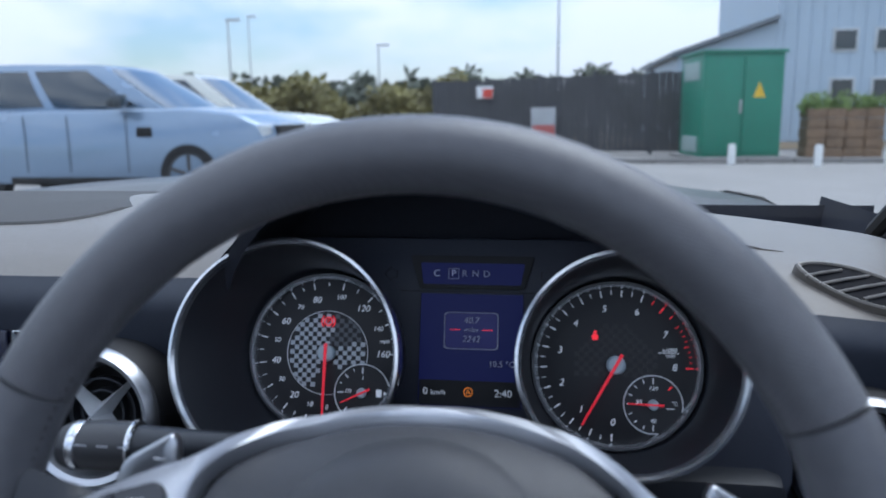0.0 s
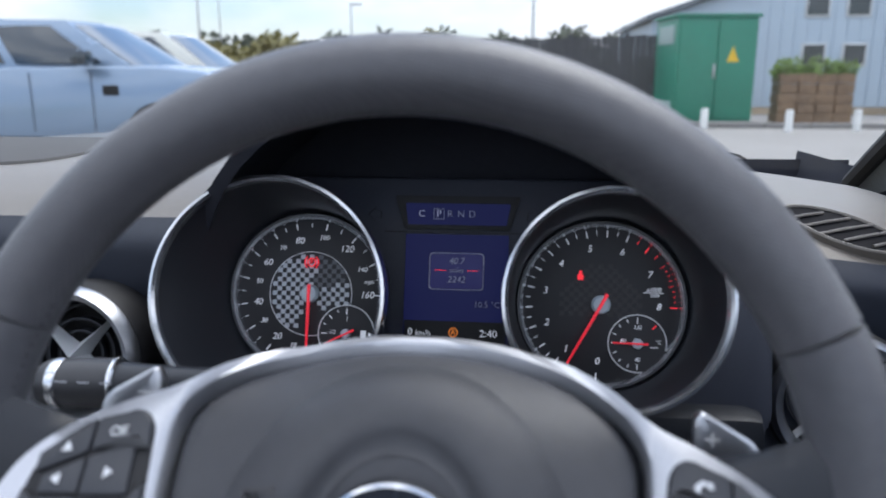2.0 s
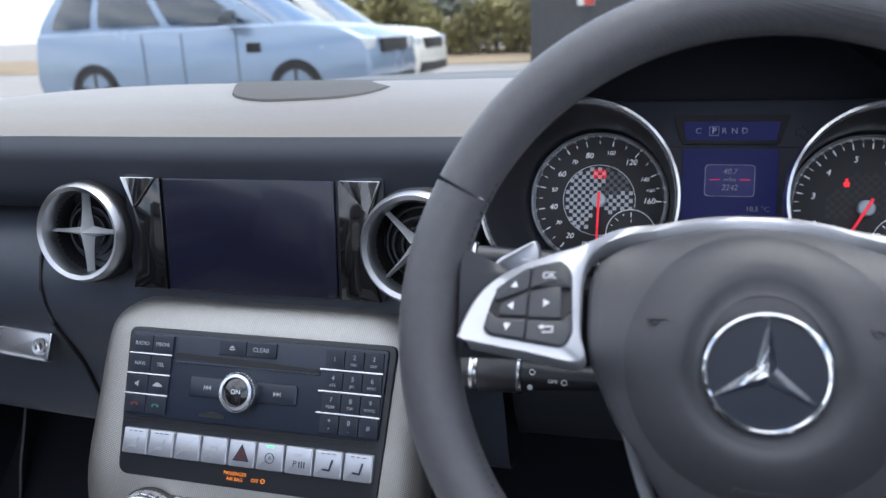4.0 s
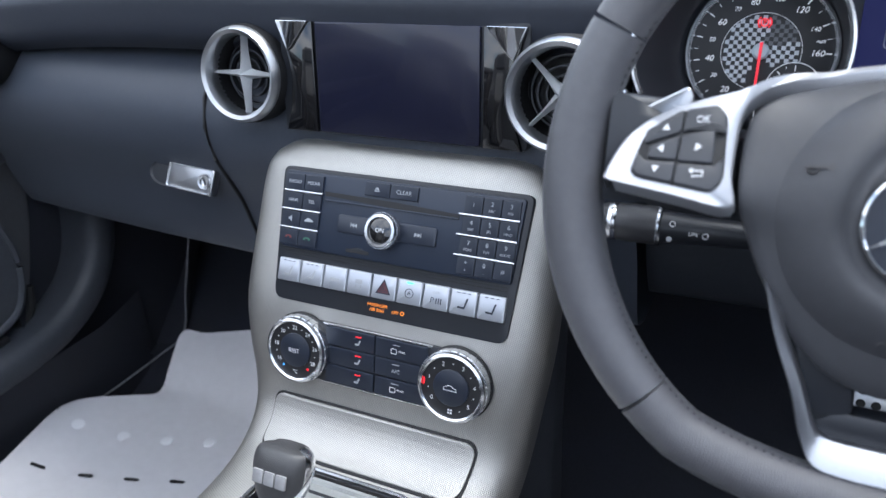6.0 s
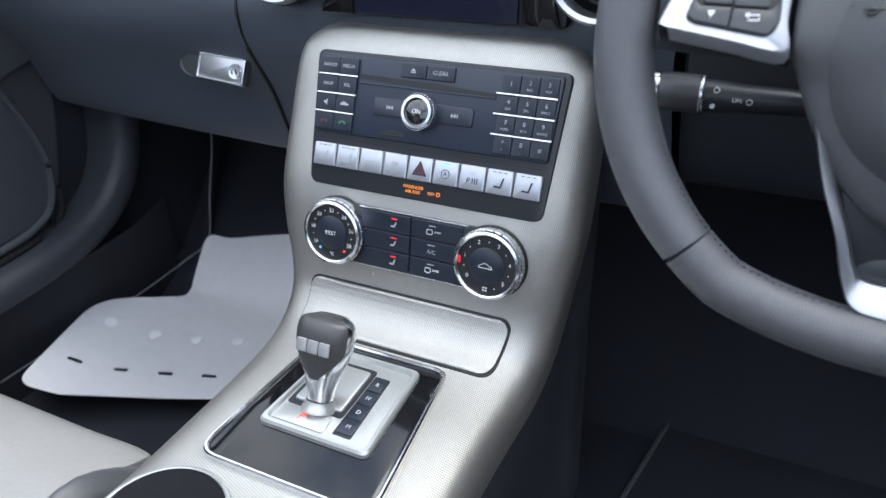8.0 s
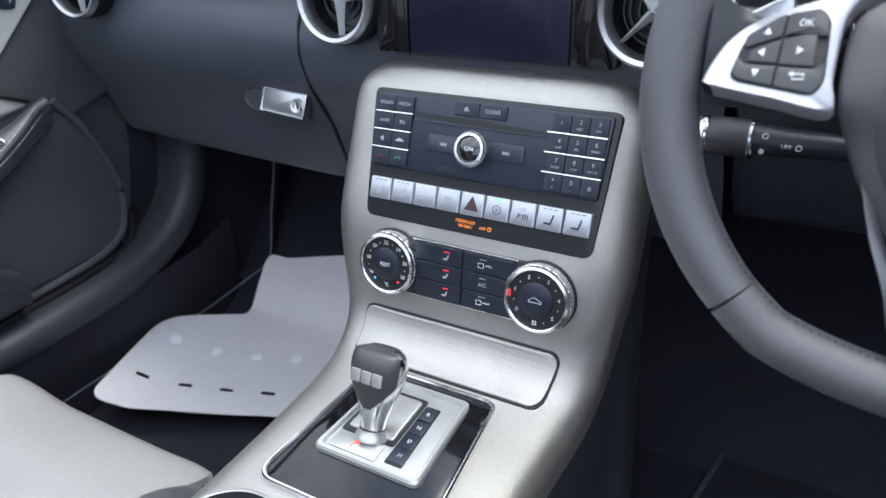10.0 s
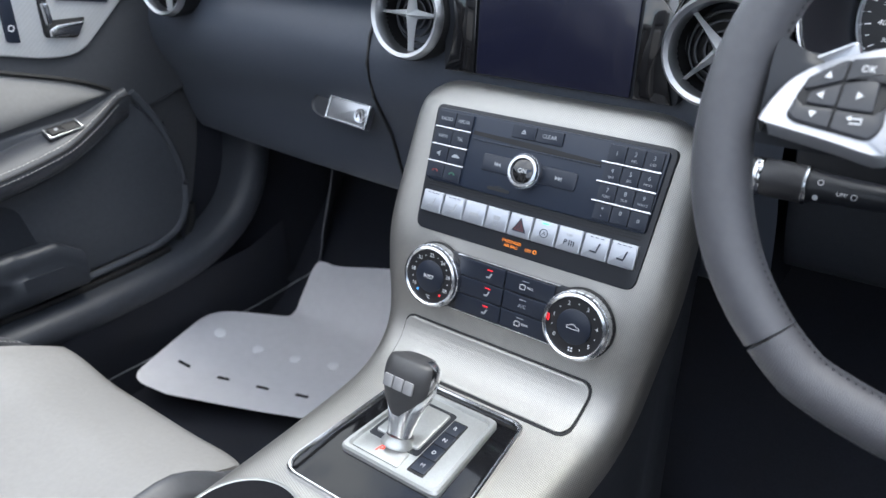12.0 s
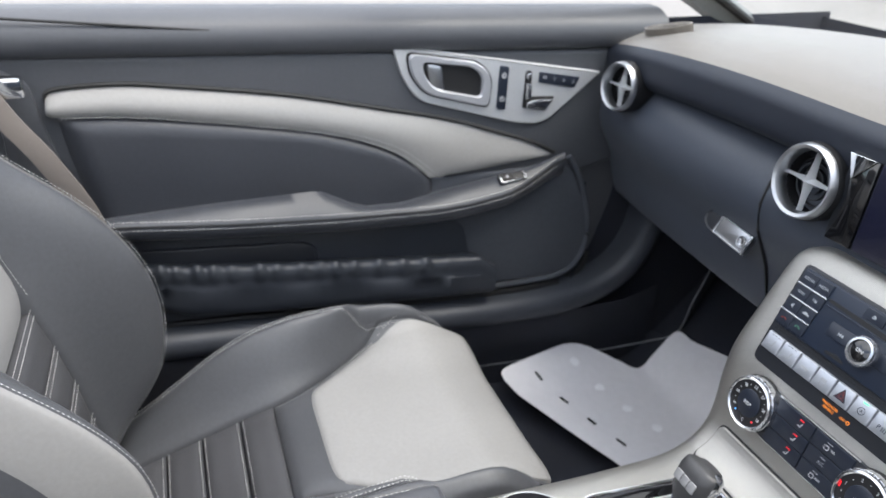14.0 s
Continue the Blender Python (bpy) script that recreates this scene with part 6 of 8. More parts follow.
def table(rows, x):
    """A smooth run through (x, value) rows."""
    if x <= rows[0][0]:
        return rows[0][1]
    for (x0, y0), (x1, y1) in zip(rows, rows[1:]):
        if x <= x1:
            return y0 + (y1 - y0) * (x - x0) / (x1 - x0)
    return rows[-1][1]


def seat_edge(y):
    """Half-width of the cushion's middle; it widens towards the front."""
    return 0.102 + 0.094 * smoothstep(0.03, 0.275, y)


BASE = [(-0.22, 0.372), (-0.115, 0.405), (-0.03, 0.434), (0.04, 0.456), (0.10, 0.466), (0.20, 0.474), (0.285, 0.480), (0.40, 0.484)]
SWELL = [(-0.22, 0.015), (-0.15, 0.035), (-0.08, 0.064), (-0.02, 0.085), (0.04, 0.091), (0.117, 0.092), (0.183, 0.084), (0.25, 0.064), (0.30, 0.040), (0.36, 0.0)]
# the bolster beside the console is lower
SWELL_IN = [(-0.22, 0.015), (-0.15, 0.030), (-0.08, 0.045), (0.04, 0.054), (0.117, 0.056), (0.25, 0.056), (0.30, 0.046), (0.36, 0.012)]


def soft(rows, x):
    return sum(table(rows, x + d) for d in (-0.03, -0.015, 0.0, 0.015, 0.03)) / 5


def cushion_z(x, y):
    u, e = abs(x - SX), seat_edge(y)
    z = soft(BASE, y) + soft(SWELL if x < SX else SWELL_IN, y) * smoothstep(min(e, 0.176) - 0.004, max(min(e, 0.176) + 0.03, 0.186), u)
    z += (0.022 if x < SX else 0.008) * smoothstep(0.07, 0.185, u) * smoothstep(0.12, 0.29, y)
    z -= (0.045 if x < SX else 0.020) * smoothstep(0.188, 0.225, u) + 0.80 * max(0.0, y - 0.285) ** 1.3
    return z


def puffed(f, nu, nv, puff, depth, normal, corner=0.0):
    """A padded panel over the sheet f(s, t), s and t from 0 to 1, with rolled-down edges."""
    rows = []
    for i in range(-1, nu + 2):
        row = []
        for j in range(-1, nv + 2):
            s, t = min(1, max(0, i / nu)), min(1, max(0, j / nv))
            e = min(s * nu, (1 - s) * nu, 2.0) / 2.0 * min(t * nv, (1 - t) * nv, 2.0) / 2.0
            if corner:
                a, b = 2 * s - 1, 2 * t - 1
                s, t = 0.5 + a * (1 - corner * abs(b) ** 7) / 2, 0.5 + b * (1 - corner * abs(a) ** 7) / 2
            p = Vector(f(s, t)) + normal * (puff * (math.sqrt(max(0.0, e)) - 1))
            if i in (-1, nu + 1) or j in (-1, nv + 1):
                p = p - normal * depth
            row.append(p)
        rows.append(row)
    return loft(rows)


def sewn(path, parent, apart=0.006, rows=2, lift=Vector((0, 0, 0.0008))):
    """One or two rows of white stitches along a path on a padded panel."""
    for k in range(rows):
        o = (k - (rows - 1) / 2) * apart
        pts = [Vector(q) for q in path]
        out = []
        for i, q in enumerate(pts):
            d = (pts[min(i + 1, len(pts) - 1)] - pts[max(i - 1, 0)]).normalized()
            out.append(q + d.cross(lift.normalized()).normalized() * o + lift)
        stitches(out, parent)


UPV = Vector((0, 0, 1))
cush = lambda x0, x1, y0, y1: (lambda s, t: (lambda y: (lambda x: (x, y, cushion_z(x, y)))(x0(y) + (x1(y) - x0(y)) * s))(y0 + (y1 - y0) * t))
on_seat = lambda u, y: (SX + u, y, cushion_z(SX + u, y))
part("front_panel", puffed(lambda s, t: Vector(cush(lambda y: SX - seat_edge(y) + 0.012, lambda y: SX + seat_edge(y) - 0.012, 0.089, 0.385)(s, t)) + Vector((0, 0, 0.004)), 30, 30, 0.005, 0.10, UPV, 0.05), GREY_LEATHER, seat, "pearl grey leather thigh panel", smooth=70)
part("panel_surround", puffed(cush(lambda y: SX - seat_edge(y), lambda y: SX + seat_edge(y), 0.038, 0.372), 24, 24, 0.008, 0.08, UPV), LEATHER, seat, smooth=70)
FLUTES = (0.037, -0.016, -0.074, -0.128, -0.205)
for a, b in zip(FLUTES, FLUTES[1:]):
    part("seat_insert", puffed(cush(lambda y: SX - seat_edge(y), lambda y: SX + seat_edge(y), b + 0.001, a - 0.001), 16, 8, 0.007, 0.06, UPV), SUEDE, seat, "dark suede seat insert", smooth=70)
for y in FLUTES[1:4]:
    for o in (-0.0045, 0.0045):
        stitches([(x, y + o, cushion_z(x, y + o) - 0.0008) for x in spread(SX - seat_edge(y) + 0.006, SX + seat_edge(y) - 0.006, 20)], seat)
for s in (-1, 1):
    part("seat_bolster", puffed(cush(lambda y: SX + s * (seat_edge(y) + 0.001), lambda y: SX + s * 0.187, -0.205, 0.325), 14, 32, 0.005, 0.14, UPV), LEATHER, seat, "black leather side bolster", smooth=70)
    part("bolster_flank", puffed(cush(lambda y: SX + s * 0.187, lambda y: SX + s * 0.222, -0.205, 0.345), 8, 30, 0.005, 0.18, UPV), LEATHER, seat, "black leather outer flank", smooth=70)
    sewn([on_seat(s * 0.184, y) for y in spread(-0.19, 0.300, 32)], seat, 0.0075)
    sewn([on_seat(s * (seat_edge(y) - 0.007), y) for y in spread(0.135, 0.34, 24)], seat, rows=1, lift=Vector((0, 0, -0.002)))
sewn([on_seat(u, 0.0835) for u in spread(-0.085, 0.085, 12)], seat, rows=1, lift=Vector((0, 0, -0.001)))
part("seat_base", box(SX - 0.19, SX + 0.19, -0.20, 0.32, 0.19, 0.36, 0.03), HARD, seat)

BACK = Matrix.Translation((SX, -0.200, 0.45)) @ Matrix.Rotation(radians(14), 4, "X")
BN = (BACK.to_3x3() @ Vector((0, 1, 0))).normalized()
WING = [(-0.04, 0.0), (0.01, 0.075), (0.065, 0.106), (0.154, 0.127), (0.214, 0.127), (0.266, 0.118), (0.315, 0.101), (0.351, 0.080), (0.383, 0.059), (0.407, 0.040), (0.46, 0.015), (0.56, 0.0)]


WING_R = [(-0.04, 0.0), (0.01, 0.070), (0.065, 0.096), (0.135, 0.104), (0.187, 0.094), (0.255, 0.069), (0.304, 0.042), (0.36, 0.015), (0.44, 0.0)]


def back_y(u, v):
    a = abs(u)
    return 0.012 * math.exp(-((v - 0.16) / 0.14) ** 2) + soft(WING if u < 0 else WING_R, v) * smoothstep(0.085, 0.180, a) - 0.13 * smoothstep(0.181, 0.228, a)


def backsheet(u0, u1, v0, v1):
    return lambda s, t: BACK @ Vector((u0 + (u1 - u0) * s, back_y(u0 + (u1 - u0) * s, v0 + (v1 - v0) * t), v0 + (v1 - v0) * t))


for k in range(4):
    part("back_insert", puffed(backsheet(-0.088, 0.088, 0.0 + 0.06 * k, 0.0585 + 0.06 * k), 14, 8, 0.006, 0.05, BN), SUEDE, seat, "dark suede back insert", smooth=70)
    for o in (-0.0045, 0.0045):
        stitches([BACK @ Vector((u, back_y(u, 0.06 * (k + 1) + o) - 0.0015, 0.06 * (k + 1) + o)) for u in spread(-0.082, 0.082, 12)], seat)
part("back_panel", puffed(backsheet(-0.100, 0.100, 0.248, 0.52), 16, 16, 0.008, 0.05, BN, 0.10), GREY_LEATHER, seat, "pearl grey leather shoulder panel", smooth=70)
part("headrest", puffed(backsheet(-0.13, 0.13, 0.56, 0.72), 14, 14, 0.012, 0.08, BN, 0.1), LEATHER, seat, "built-in black leather headrest", smooth=70)
for s in (-1, 1):
    part("back_bolster", puffed(backsheet(s * 0.089, s * 0.182, -0.03, 0.56), 16, 34, 0.005, 0.10, BN), LEATHER, seat, "black leather back bolster", smooth=70)
    part("bolster_facing", puffed(backsheet(s * 0.182, s * 0.206, -0.03, 0.56), 8, 34, 0.003, 0.06, BN), GREY_LEATHER, seat, "pearl grey outer facing of the bolster", smooth=70)
    part("bolster_flank", puffed(backsheet(s * 0.206, s * 0.228, -0.03, 0.56), 6, 34, 0.003, 0.14, BN), LEATHER, seat, "black leather outer flank", smooth=70)
    stitches([BACK @ Vector((s * 0.1825, back_y(s * 0.1825, v) + 0.0012, v)) for v in spread(-0.01, 0.55, 40)], seat)
    stitches([BACK @ Vector((s * 0.094, back_y(s * 0.094, v) - 0.001, v)) for v in spread(0.26, 0.52, 20)], seat)
part("back_shell", box(-0.205, 0.205, -0.10, -0.015, -0.02, 0.70, 0.03, BACK), HARD, seat)

# ---- passenger door ----
door = thing("passenger_door", (-0.72, 0.3, 0.4), "car door lined in black and pearl grey leather with a silver latch plate", "car door")
DX = -0.740


# frame on the door: u runs forward along the car, v up, w into the cabin
MD = Matrix(((0, 0, 1, DX), (1.0355, 0.039, 0, -0.0749), (0.0075, 1.045, 0, -0.0316), (0, 0, 0, 1)))
part("door_skin", slab(rounded([(-0.62, 0.44), (0.62, 0.415), (0.76, 0.46), (0.80, 0.60), (0.84, 0.93), (0.86, 0.955), (-0.62, 1.005)], 0.03), MD, -0.07, -0.02, 0.01), HARD, door)
roll = []
for y, z, w in ((-0.62, 1.0, 0.0), (0.84, 0.955, 0.0)):
    roll.append([MD @ Vector((y, z + b, a)) for a, b in ((-0.10, 0.0), (-0.07, 0.012), (-0.03, 0.010), (0.0, -0.002), (0.012, -0.02), (0.010, -0.045), (-0.01, -0.055))])
part("door_top", loft(roll), DOOR_UP, door, "soft dark door capping", smooth=60)
part("upper_panel", slab(rounded([(-0.62, 0.66), (0.20, 0.66), (0.62, 0.66), (0.80, 0.70), (0.82, 0.90), (-0.62, 0.955)], 0.02), MD, -0.03, 0.0, 0.008, steps=3), DOOR_UP, door, "dark soft upper door panel")
part("lower_panel", slab(rounded([(-0.62, 0.500), (0.20, 0.472), (0.586, 0.464), (0.735, 0.464), (0.748, 0.580), (0.706, 0.660), (0.680, 0.700), (-0.62, 0.70)], [0.0, 0.1, 0.03, 0.07, 0.06, 0.05, 0.03, 0.0]), MD, -0.03, 0.004, 0.008, steps=3), DOOR_LOW, door, "grained lower door panel")
top_c = curve_points([(-0.178, 0.872, 0), (-0.168, 0.889, 0), (-0.085, 0.892, 0), (-0.008, 0.884, 0), (0.157, 0.860, 0), (0.300, 0.829, 0), (0.427, 0.800, 0), (0.529, 0.767, 0), (0.600, 0.742, 0), (0.645, 0.719, 0)], 6)
low_c = curve_points([(-0.178, 0.866, 0), (-0.170, 0.857, 0), (-0.089, 0.852, 0), (0.0, 0.840, 0), (0.152, 0.814, 0), (0.250, 0.791, 0), (0.337, 0.755, 0), (0.400, 0.704, 0)], 6)
low_c += [low_c[-1].lerp(Vector((0.645, 0.7175, 0)), k / 12) for k in range(1, 13)]
rr = []
for i, (p, q) in enumerate(zip(top_c, low_c)):
    t = i / (len(top_c) - 1)
    d = 0.022 * min(1.0, (t / 0.10) ** 0.5) * min(1.0, ((1 - t) / 0.25) ** 0.6)
    rr.append([MD @ Vector((p.x + (q.x - p.x) * k, p.y + (q.y - p.y) * k, d * math.sin(math.pi * min(1, 0.04 + k * 0.66)) - 0.002)) for k in spread(0, 1, 12)])
part("door_roll", loft(rr), GREY_LEATHER, door, "pearl grey leather door roll", smooth=70)
# thin dark tube in place of the shadow above the roll
part("roll_shade_line", tube([MD @ Vector((p.x, p.y + 0.004, 0.002)) for p in top_c], 0.0035, 6), RUBBER, door)
INW = Vector((0.0026, 0, 0.0010))
sewn([Vector(r[-2]).lerp(Vector(r[-1]), 0.15) for r in rr[7:44]], door, 0.0075, lift=INW)
# black leather insert below the roll
INS_TOP = [(p.x, p.y + 0.003) for p in low_c[6:43]]
ir = []
for i, t in enumerate(spread(0, 1, 40)):
    xt, xb = -0.171 + 0.583 * t, -0.137 + 0.551 * t
    vt, vb = table(INS_TOP, xt), table([(-0.6, 0.705), (0.205, 0.705), (0.255, 0.679), (0.343, 0.665), (0.42, 0.673)], xb) - 0.012
    row_ = []
    for k in spread(0, 1, 14):
        e = min(1.0, t / 0.05, (1 - t) / 0.05, k / 0.12)
        row_.append(MD @ Vector((xt + (xb - xt) * k, vt + (vb - vt) * k, -0.004 + 0.022 * math.sqrt(max(0.0, e)) + 0.004 * math.sin(math.pi * k))))
    ir.append(row_)
part("door_insert", loft(ir), DOOR_LEATHER, door, "black leather door insert", smooth=60)
part("rear_trim", slab(rounded([(-0.240, 0.93), (-0.196, 0.905), (-0.186, 0.85), (-0.150, 0.70), (-0.240, 0.70)], 0.01), MD, -0.004, 0.006, 0.005), DOOR_UP, door)
# armrest: its top slopes from the insert to a stitched front edge
ARM_BACK = [(-0.60, 0.705), (-0.13, 0.700), (-0.027, 0.704), (0.06, 0.706), (0.205, 0.707), (0.230, 0.695), (0.255, 0.681), (0.285, 0.671), (0.343, 0.669), (0.42, 0.682), (0.53, 0.699), (0.60, 0.709), (0.66, 0.724)]
ARM_FRONT = [(-0.60, 0.722), (-0.108, 0.701), (0.053, 0.684), (0.233, 0.671), (0.415, 0.664), (0.50, 0.672), (0.58, 0.690), (0.66, 0.722)]
arm = []
for x in spread(-0.60, 0.66, 84):
    vb, vf = table(ARM_BACK, x), sum(table(ARM_FRONT, x + d) for d in (-0.03, 0.0, 0.03)) / 3
    w = 0.062 * min(1.0, max(0.25, (0.68 - x) / 0.14)) ** 0.7
    arm.append([MD @ Vector((x, v, a)) for a, v in ((-0.008, vb - 0.012), (0.014, vb - 0.005), (0.024 * min(1, w / 0.05), vb), (w * 0.7, (vb + vf) / 2 + 0.003), (w - 0.004, vf + 0.003), (w, vf - 0.002), (w + 0.001, vf - 0.010), (w - 0.004, vf - 0.024), (w * 0.6, vf - 0.036), (0.004, vf - 0.042), (-0.010, vf - 0.042))])
part("armrest", loft(arm), DOOR_LEATHER, door, "black leather armrest with white stitching", smooth=60)
for k, o in ((4, 0.001), (6, 0.002)):
    stitches([Vector(r[k]) + Vector((0.0016, 0, o + 0.0012)) for r in arm[:-1]], door, length=0.0055, gap=0.0010, r=0.0005)
part("arm_piping", tube([Vector(r[5]) + Vector((0.0004, 0, 0)) for r in arm], 0.0016, 6), DEEP, door)

# ---- sill and floor mat ----
# the sill's trim runs level along the floor and curves up into the foot of the windscreen pillar
SILL_LINE = curve_points([(0, -0.70, 0.505), (0, -0.10, 0.478), (0, 0.20, 0.458), (0, 0.45, 0.440), (0, 0.58, 0.436), (0, 0.66, 0.439), (0, 0.725, 0.452), (0, 0.778, 0.482), (0, 0.812, 0.530), (0, 0.830, 0.60), (0, 0.838, 0.70), (0, 0.842, 0.82)], 5)
rows = []
for i, p in enumerate(SILL_LINE):
    d = (SILL_LINE[min(i + 1, len(SILL_LINE) - 1)] - SILL_LINE[max(i - 1, 0)]).normalized()
    out = Vector((0, -d.z, d.y))
    rows.append([Vector((x, p.y, p.z)) + out * o for x, o in ((-0.86, 0.0), (-0.752, 0.0), (-0.742, -0.002), (-0.716, -0.004), (-0.702, -0.009), (-0.694, -0.019), (-0.692, -0.034), (-0.697, -0.050), (-0.712, -0.060), (-0.750, -0.064))])
sill = part("sill", loft(rows), SILL, smooth=50)
part("side_carpet", loft([[(-0.700, y, z - 0.046), (-0.715, y, 0.34), (-0.735, y, 0.28), (-0.745, y, 0.19)] for y, z in ((-0.7, 0.505), (-0.1, 0.478), (0.2, 0.458), (0.45, 0.440), (0.58, 0.436), (0.66, 0.436), (0.80, 0.438))] + [[(-0.740, 0.92, 0.39), (-0.740, 0.92, 0.34), (-0.742, 0.92, 0.28), (-0.745, 0.92, 0.19)]]), CARPET, sill, "black carpet on the sill's side", smooth=50)
# black tube that draws the dark gap between door bottom and sill
seal = part("door_seal", tube(curve_points([(-0.736, -0.7, 0.503), (-0.736, -0.1, 0.477), (-0.736, 0.2, 0.457), (-0.736, 0.45, 0.440), (-0.736, 0.58, 0.437), (-0.738, 0.66, 0.440)], 6), 0.007, 8), DEEP, sill, "black rubber door seal")
tagged(sill, "dark grained plastic door sill", "sill", kind="structure")
mat_o = rounded([(-0.415, 0.620), (-0.680, 0.505), (-0.735, 0.720), (-0.640, 0.822), (-0.652, 0.865), (-0.664, 0.930), (-0.30, 1.00), (-0.22, 0.68)], [0.01, 0.03, 0.05, 0.012, 0.02, 0.02, 0.02, 0.03], 6)
bm = slab(mat_o, Matrix.Identity(4), 0.0, 0.0016)
for _ in range(5):
    bmesh.ops.triangulate(bm, faces=[f for f in bm.faces if len(f.verts) > 3])
    bmesh.ops.subdivide_edges(bm, edges=[e for e in bm.edges if e.calc_length() > 0.025], cuts=1)
bmesh.ops.triangulate(bm, faces=[f for f in bm.faces if len(f.verts) > 3])
for v in bm.verts:
    v.co.z += 0.236 + 0.10 * max(0.0, 0.75 - v.co.y) + 0.78 * max(0.0, v.co.y - 0.845) + 0.36 * max(0.0, -0.62 - v.co.x) + 0.004 * math.sin(v.co.x * 16) * math.cos(v.co.y * 9)
sheet_z = lambda x, y: 0.2385 + 0.10 * max(0.0, 0.75 - y) + 0.36 * max(0.0, -0.62 - x) + 0.004 * math.sin(x * 16) * math.cos(y * 9)
GLOSS_DOT = material("glossy_white_plastic", (0.86, 0.86, 0.88), 0.2, bump=0.0, var=0.02)
paper = thing("floor_mat", (-0.5, 0.85, 0.2), "white paper floor protector with slots lying on the carpet", "floor mat")
part("sheet", bm, PAPER, paper, smooth=60)
for k in range(4):
    x, y = -0.655 + 0.0685 * k, 0.592 + 0.0250 * k
    part("slot", slab(rounded(rect(-0.012, 0.012, -0.003, 0.003), 0.0028), pose(x, y, sheet_z(x, y), -5.7, 20 if x < -0.62 else 0, 16), -0.0005, 0.0006), DEEP, paper, "dark punched slot")
    x, y = -0.678 + 0.0685 * k, 0.688 + 0.0255 * k
    part("dot", slab(circle(0.0105, 20), pose(x, y, sheet_z(x, y), 0, 23 if x < -0.6 else 0, 0), -0.001, 0.0010, 0.0005), GLOSS_DOT, paper, "glossy white dot")

# window switch, latch plate, switches and pocket on the door
latch = rounded([(0.326, 0.931), (0.716, 0.866), (0.612, 0.780), (0.560, 0.785), (0.374, 0.838), (0.345, 0.878)], [0.004, 0.006, 0.045, 0.02, 0.03, 0.02])
plate = part("latch_plate", slab(latch, MD, 0.0, 0.007, 0.003, steps=3), PLATE, door, "silver woven-film latch plate")
pull_o = rounded([(0.352, 0.918), (0.475, 0.898), (0.502, 0.872), (0.500, 0.820), (0.385, 0.850), (0.357, 0.885)], [0.014, 0.02, 0.02, 0.014, 0.02, 0.02], 6)
cx, cy = 0.428, 0.874
pull_i = [(cx + 0.004 + (a - cx) * 0.72, cy + (b - cy) * 0.66) for a, b in pull_o]
part("pull_surround", frame_ring(pull_o, pull_i, MD, 0.006, 0.015, 0.003), BRACKET, plate, "satin chrome surround")
part("pull_cup", slab([(cx + 0.004 + (a - cx) * 0.76, cy + (b - cy) * 0.72) for a, b in pull_o], MD, 0.004, 0.0075), DEEP, plate)
part("pull_lever", slab(rounded([(0.384, 0.900), (0.412, 0.894), (0.418, 0.852), (0.394, 0.860)], 0.007), MD, 0.0075, 0.0105, 0.003, dome=0.001), SATIN, plate, "satin chrome door pull")
part("pull_trim", frame_ring([(cx + (a - cx) * 1.05, cy + (b - cy) * 1.07) for a, b in pull_o], pull_o, MD, 0.006, 0.0082, 0.0005), DEEP, plate)
lock = part("lock_switch", slab(rounded([(0.5165, 0.889), (0.5335, 0.886), (0.5335, 0.812), (0.5165, 0.816)], 0.003), MD, 0.006, 0.0105, 0.0015), BUTTON, plate, "black lock switch")
for v in (0.872, 0.832):
    part("lock_mark", frame_ring(circle(0.0042, 16, 0.525, v), circle(0.0030, 16, 0.525, v), MD, 0.0100, 0.0110, 0.0001), MARK, lock)
part("seat_switch_well", slab(rounded([(0.566, 0.878), (0.578, 0.876), (0.580, 0.832), (0.628, 0.829), (0.612, 0.804), (0.566, 0.812)], 0.005), MD, 0.0055, 0.0085, 0.001), DEEP, plate)
part("seat_switch", slab(rounded([(0.568, 0.874), (0.577, 0.872), (0.577, 0.860), (0.568, 0.862)], 0.004), MD, 0.008, 0.014, 0.003), CHROME, plate, "chrome headrest switch")
part("seat_switch", slab(rounded([(0.568, 0.857), (0.578, 0.855), (0.580, 0.830), (0.570, 0.826)], 0.004), MD, 0.008, 0.015, 0.003), CHROME, plate, "chrome backrest switch")
part("seat_switch", slab(rounded([(0.572, 0.822), (0.583, 0.826), (0.624, 0.825), (0.610, 0.808), (0.572, 0.812)], 0.004), MD, 0.008, 0.015, 0.003), CHROME, plate, "chrome seat cushion switch")
mem = part("memory_keys", slab(rounded([(0.592, 0.874), (0.672, 0.860), (0.664, 0.842), (0.592, 0.856)], 0.003), MD, 0.006, 0.0105, 0.0012), BUTTON, plate, "black seat memory keys")
for k, w in enumerate(("M", "1", "2", "3")):
    lettering(w, 0.008, MD @ Matrix.Translation((0.602 + 0.019 * k, 0.8635 - 0.0035 * k, 0.0108)) @ Matrix.Rotation(radians(-9), 4, "Z"), MARK, mem)
ms = Matrix(((0, 0, 1, DX), (1, 0, 0, 0), (0, 1, 0, 0), (0, 0, 0, 1))) @ Matrix.Translation((0.518, 0.7015, 0.0395)) @ Matrix.Rotation(radians(-62), 4, "X") @ Matrix.Rotation(radians(4), 4, "Z")
sw = part("window_switch", slab(rounded(rect(-0.026, 0.024, -0.0090, 0.0090), 0.003), ms, -0.004, 0.0025, 0.001), DEEP, door, "chrome-edged window switch")
for u in (-0.0262, 0.0232):
    part("switch_trim", slab(rounded(rect(u, u + 0.003, -0.0092, 0.0092), 0.0012, 3), ms, 0.0, 0.0052, 0.001), CHROME, sw, "chrome edge")
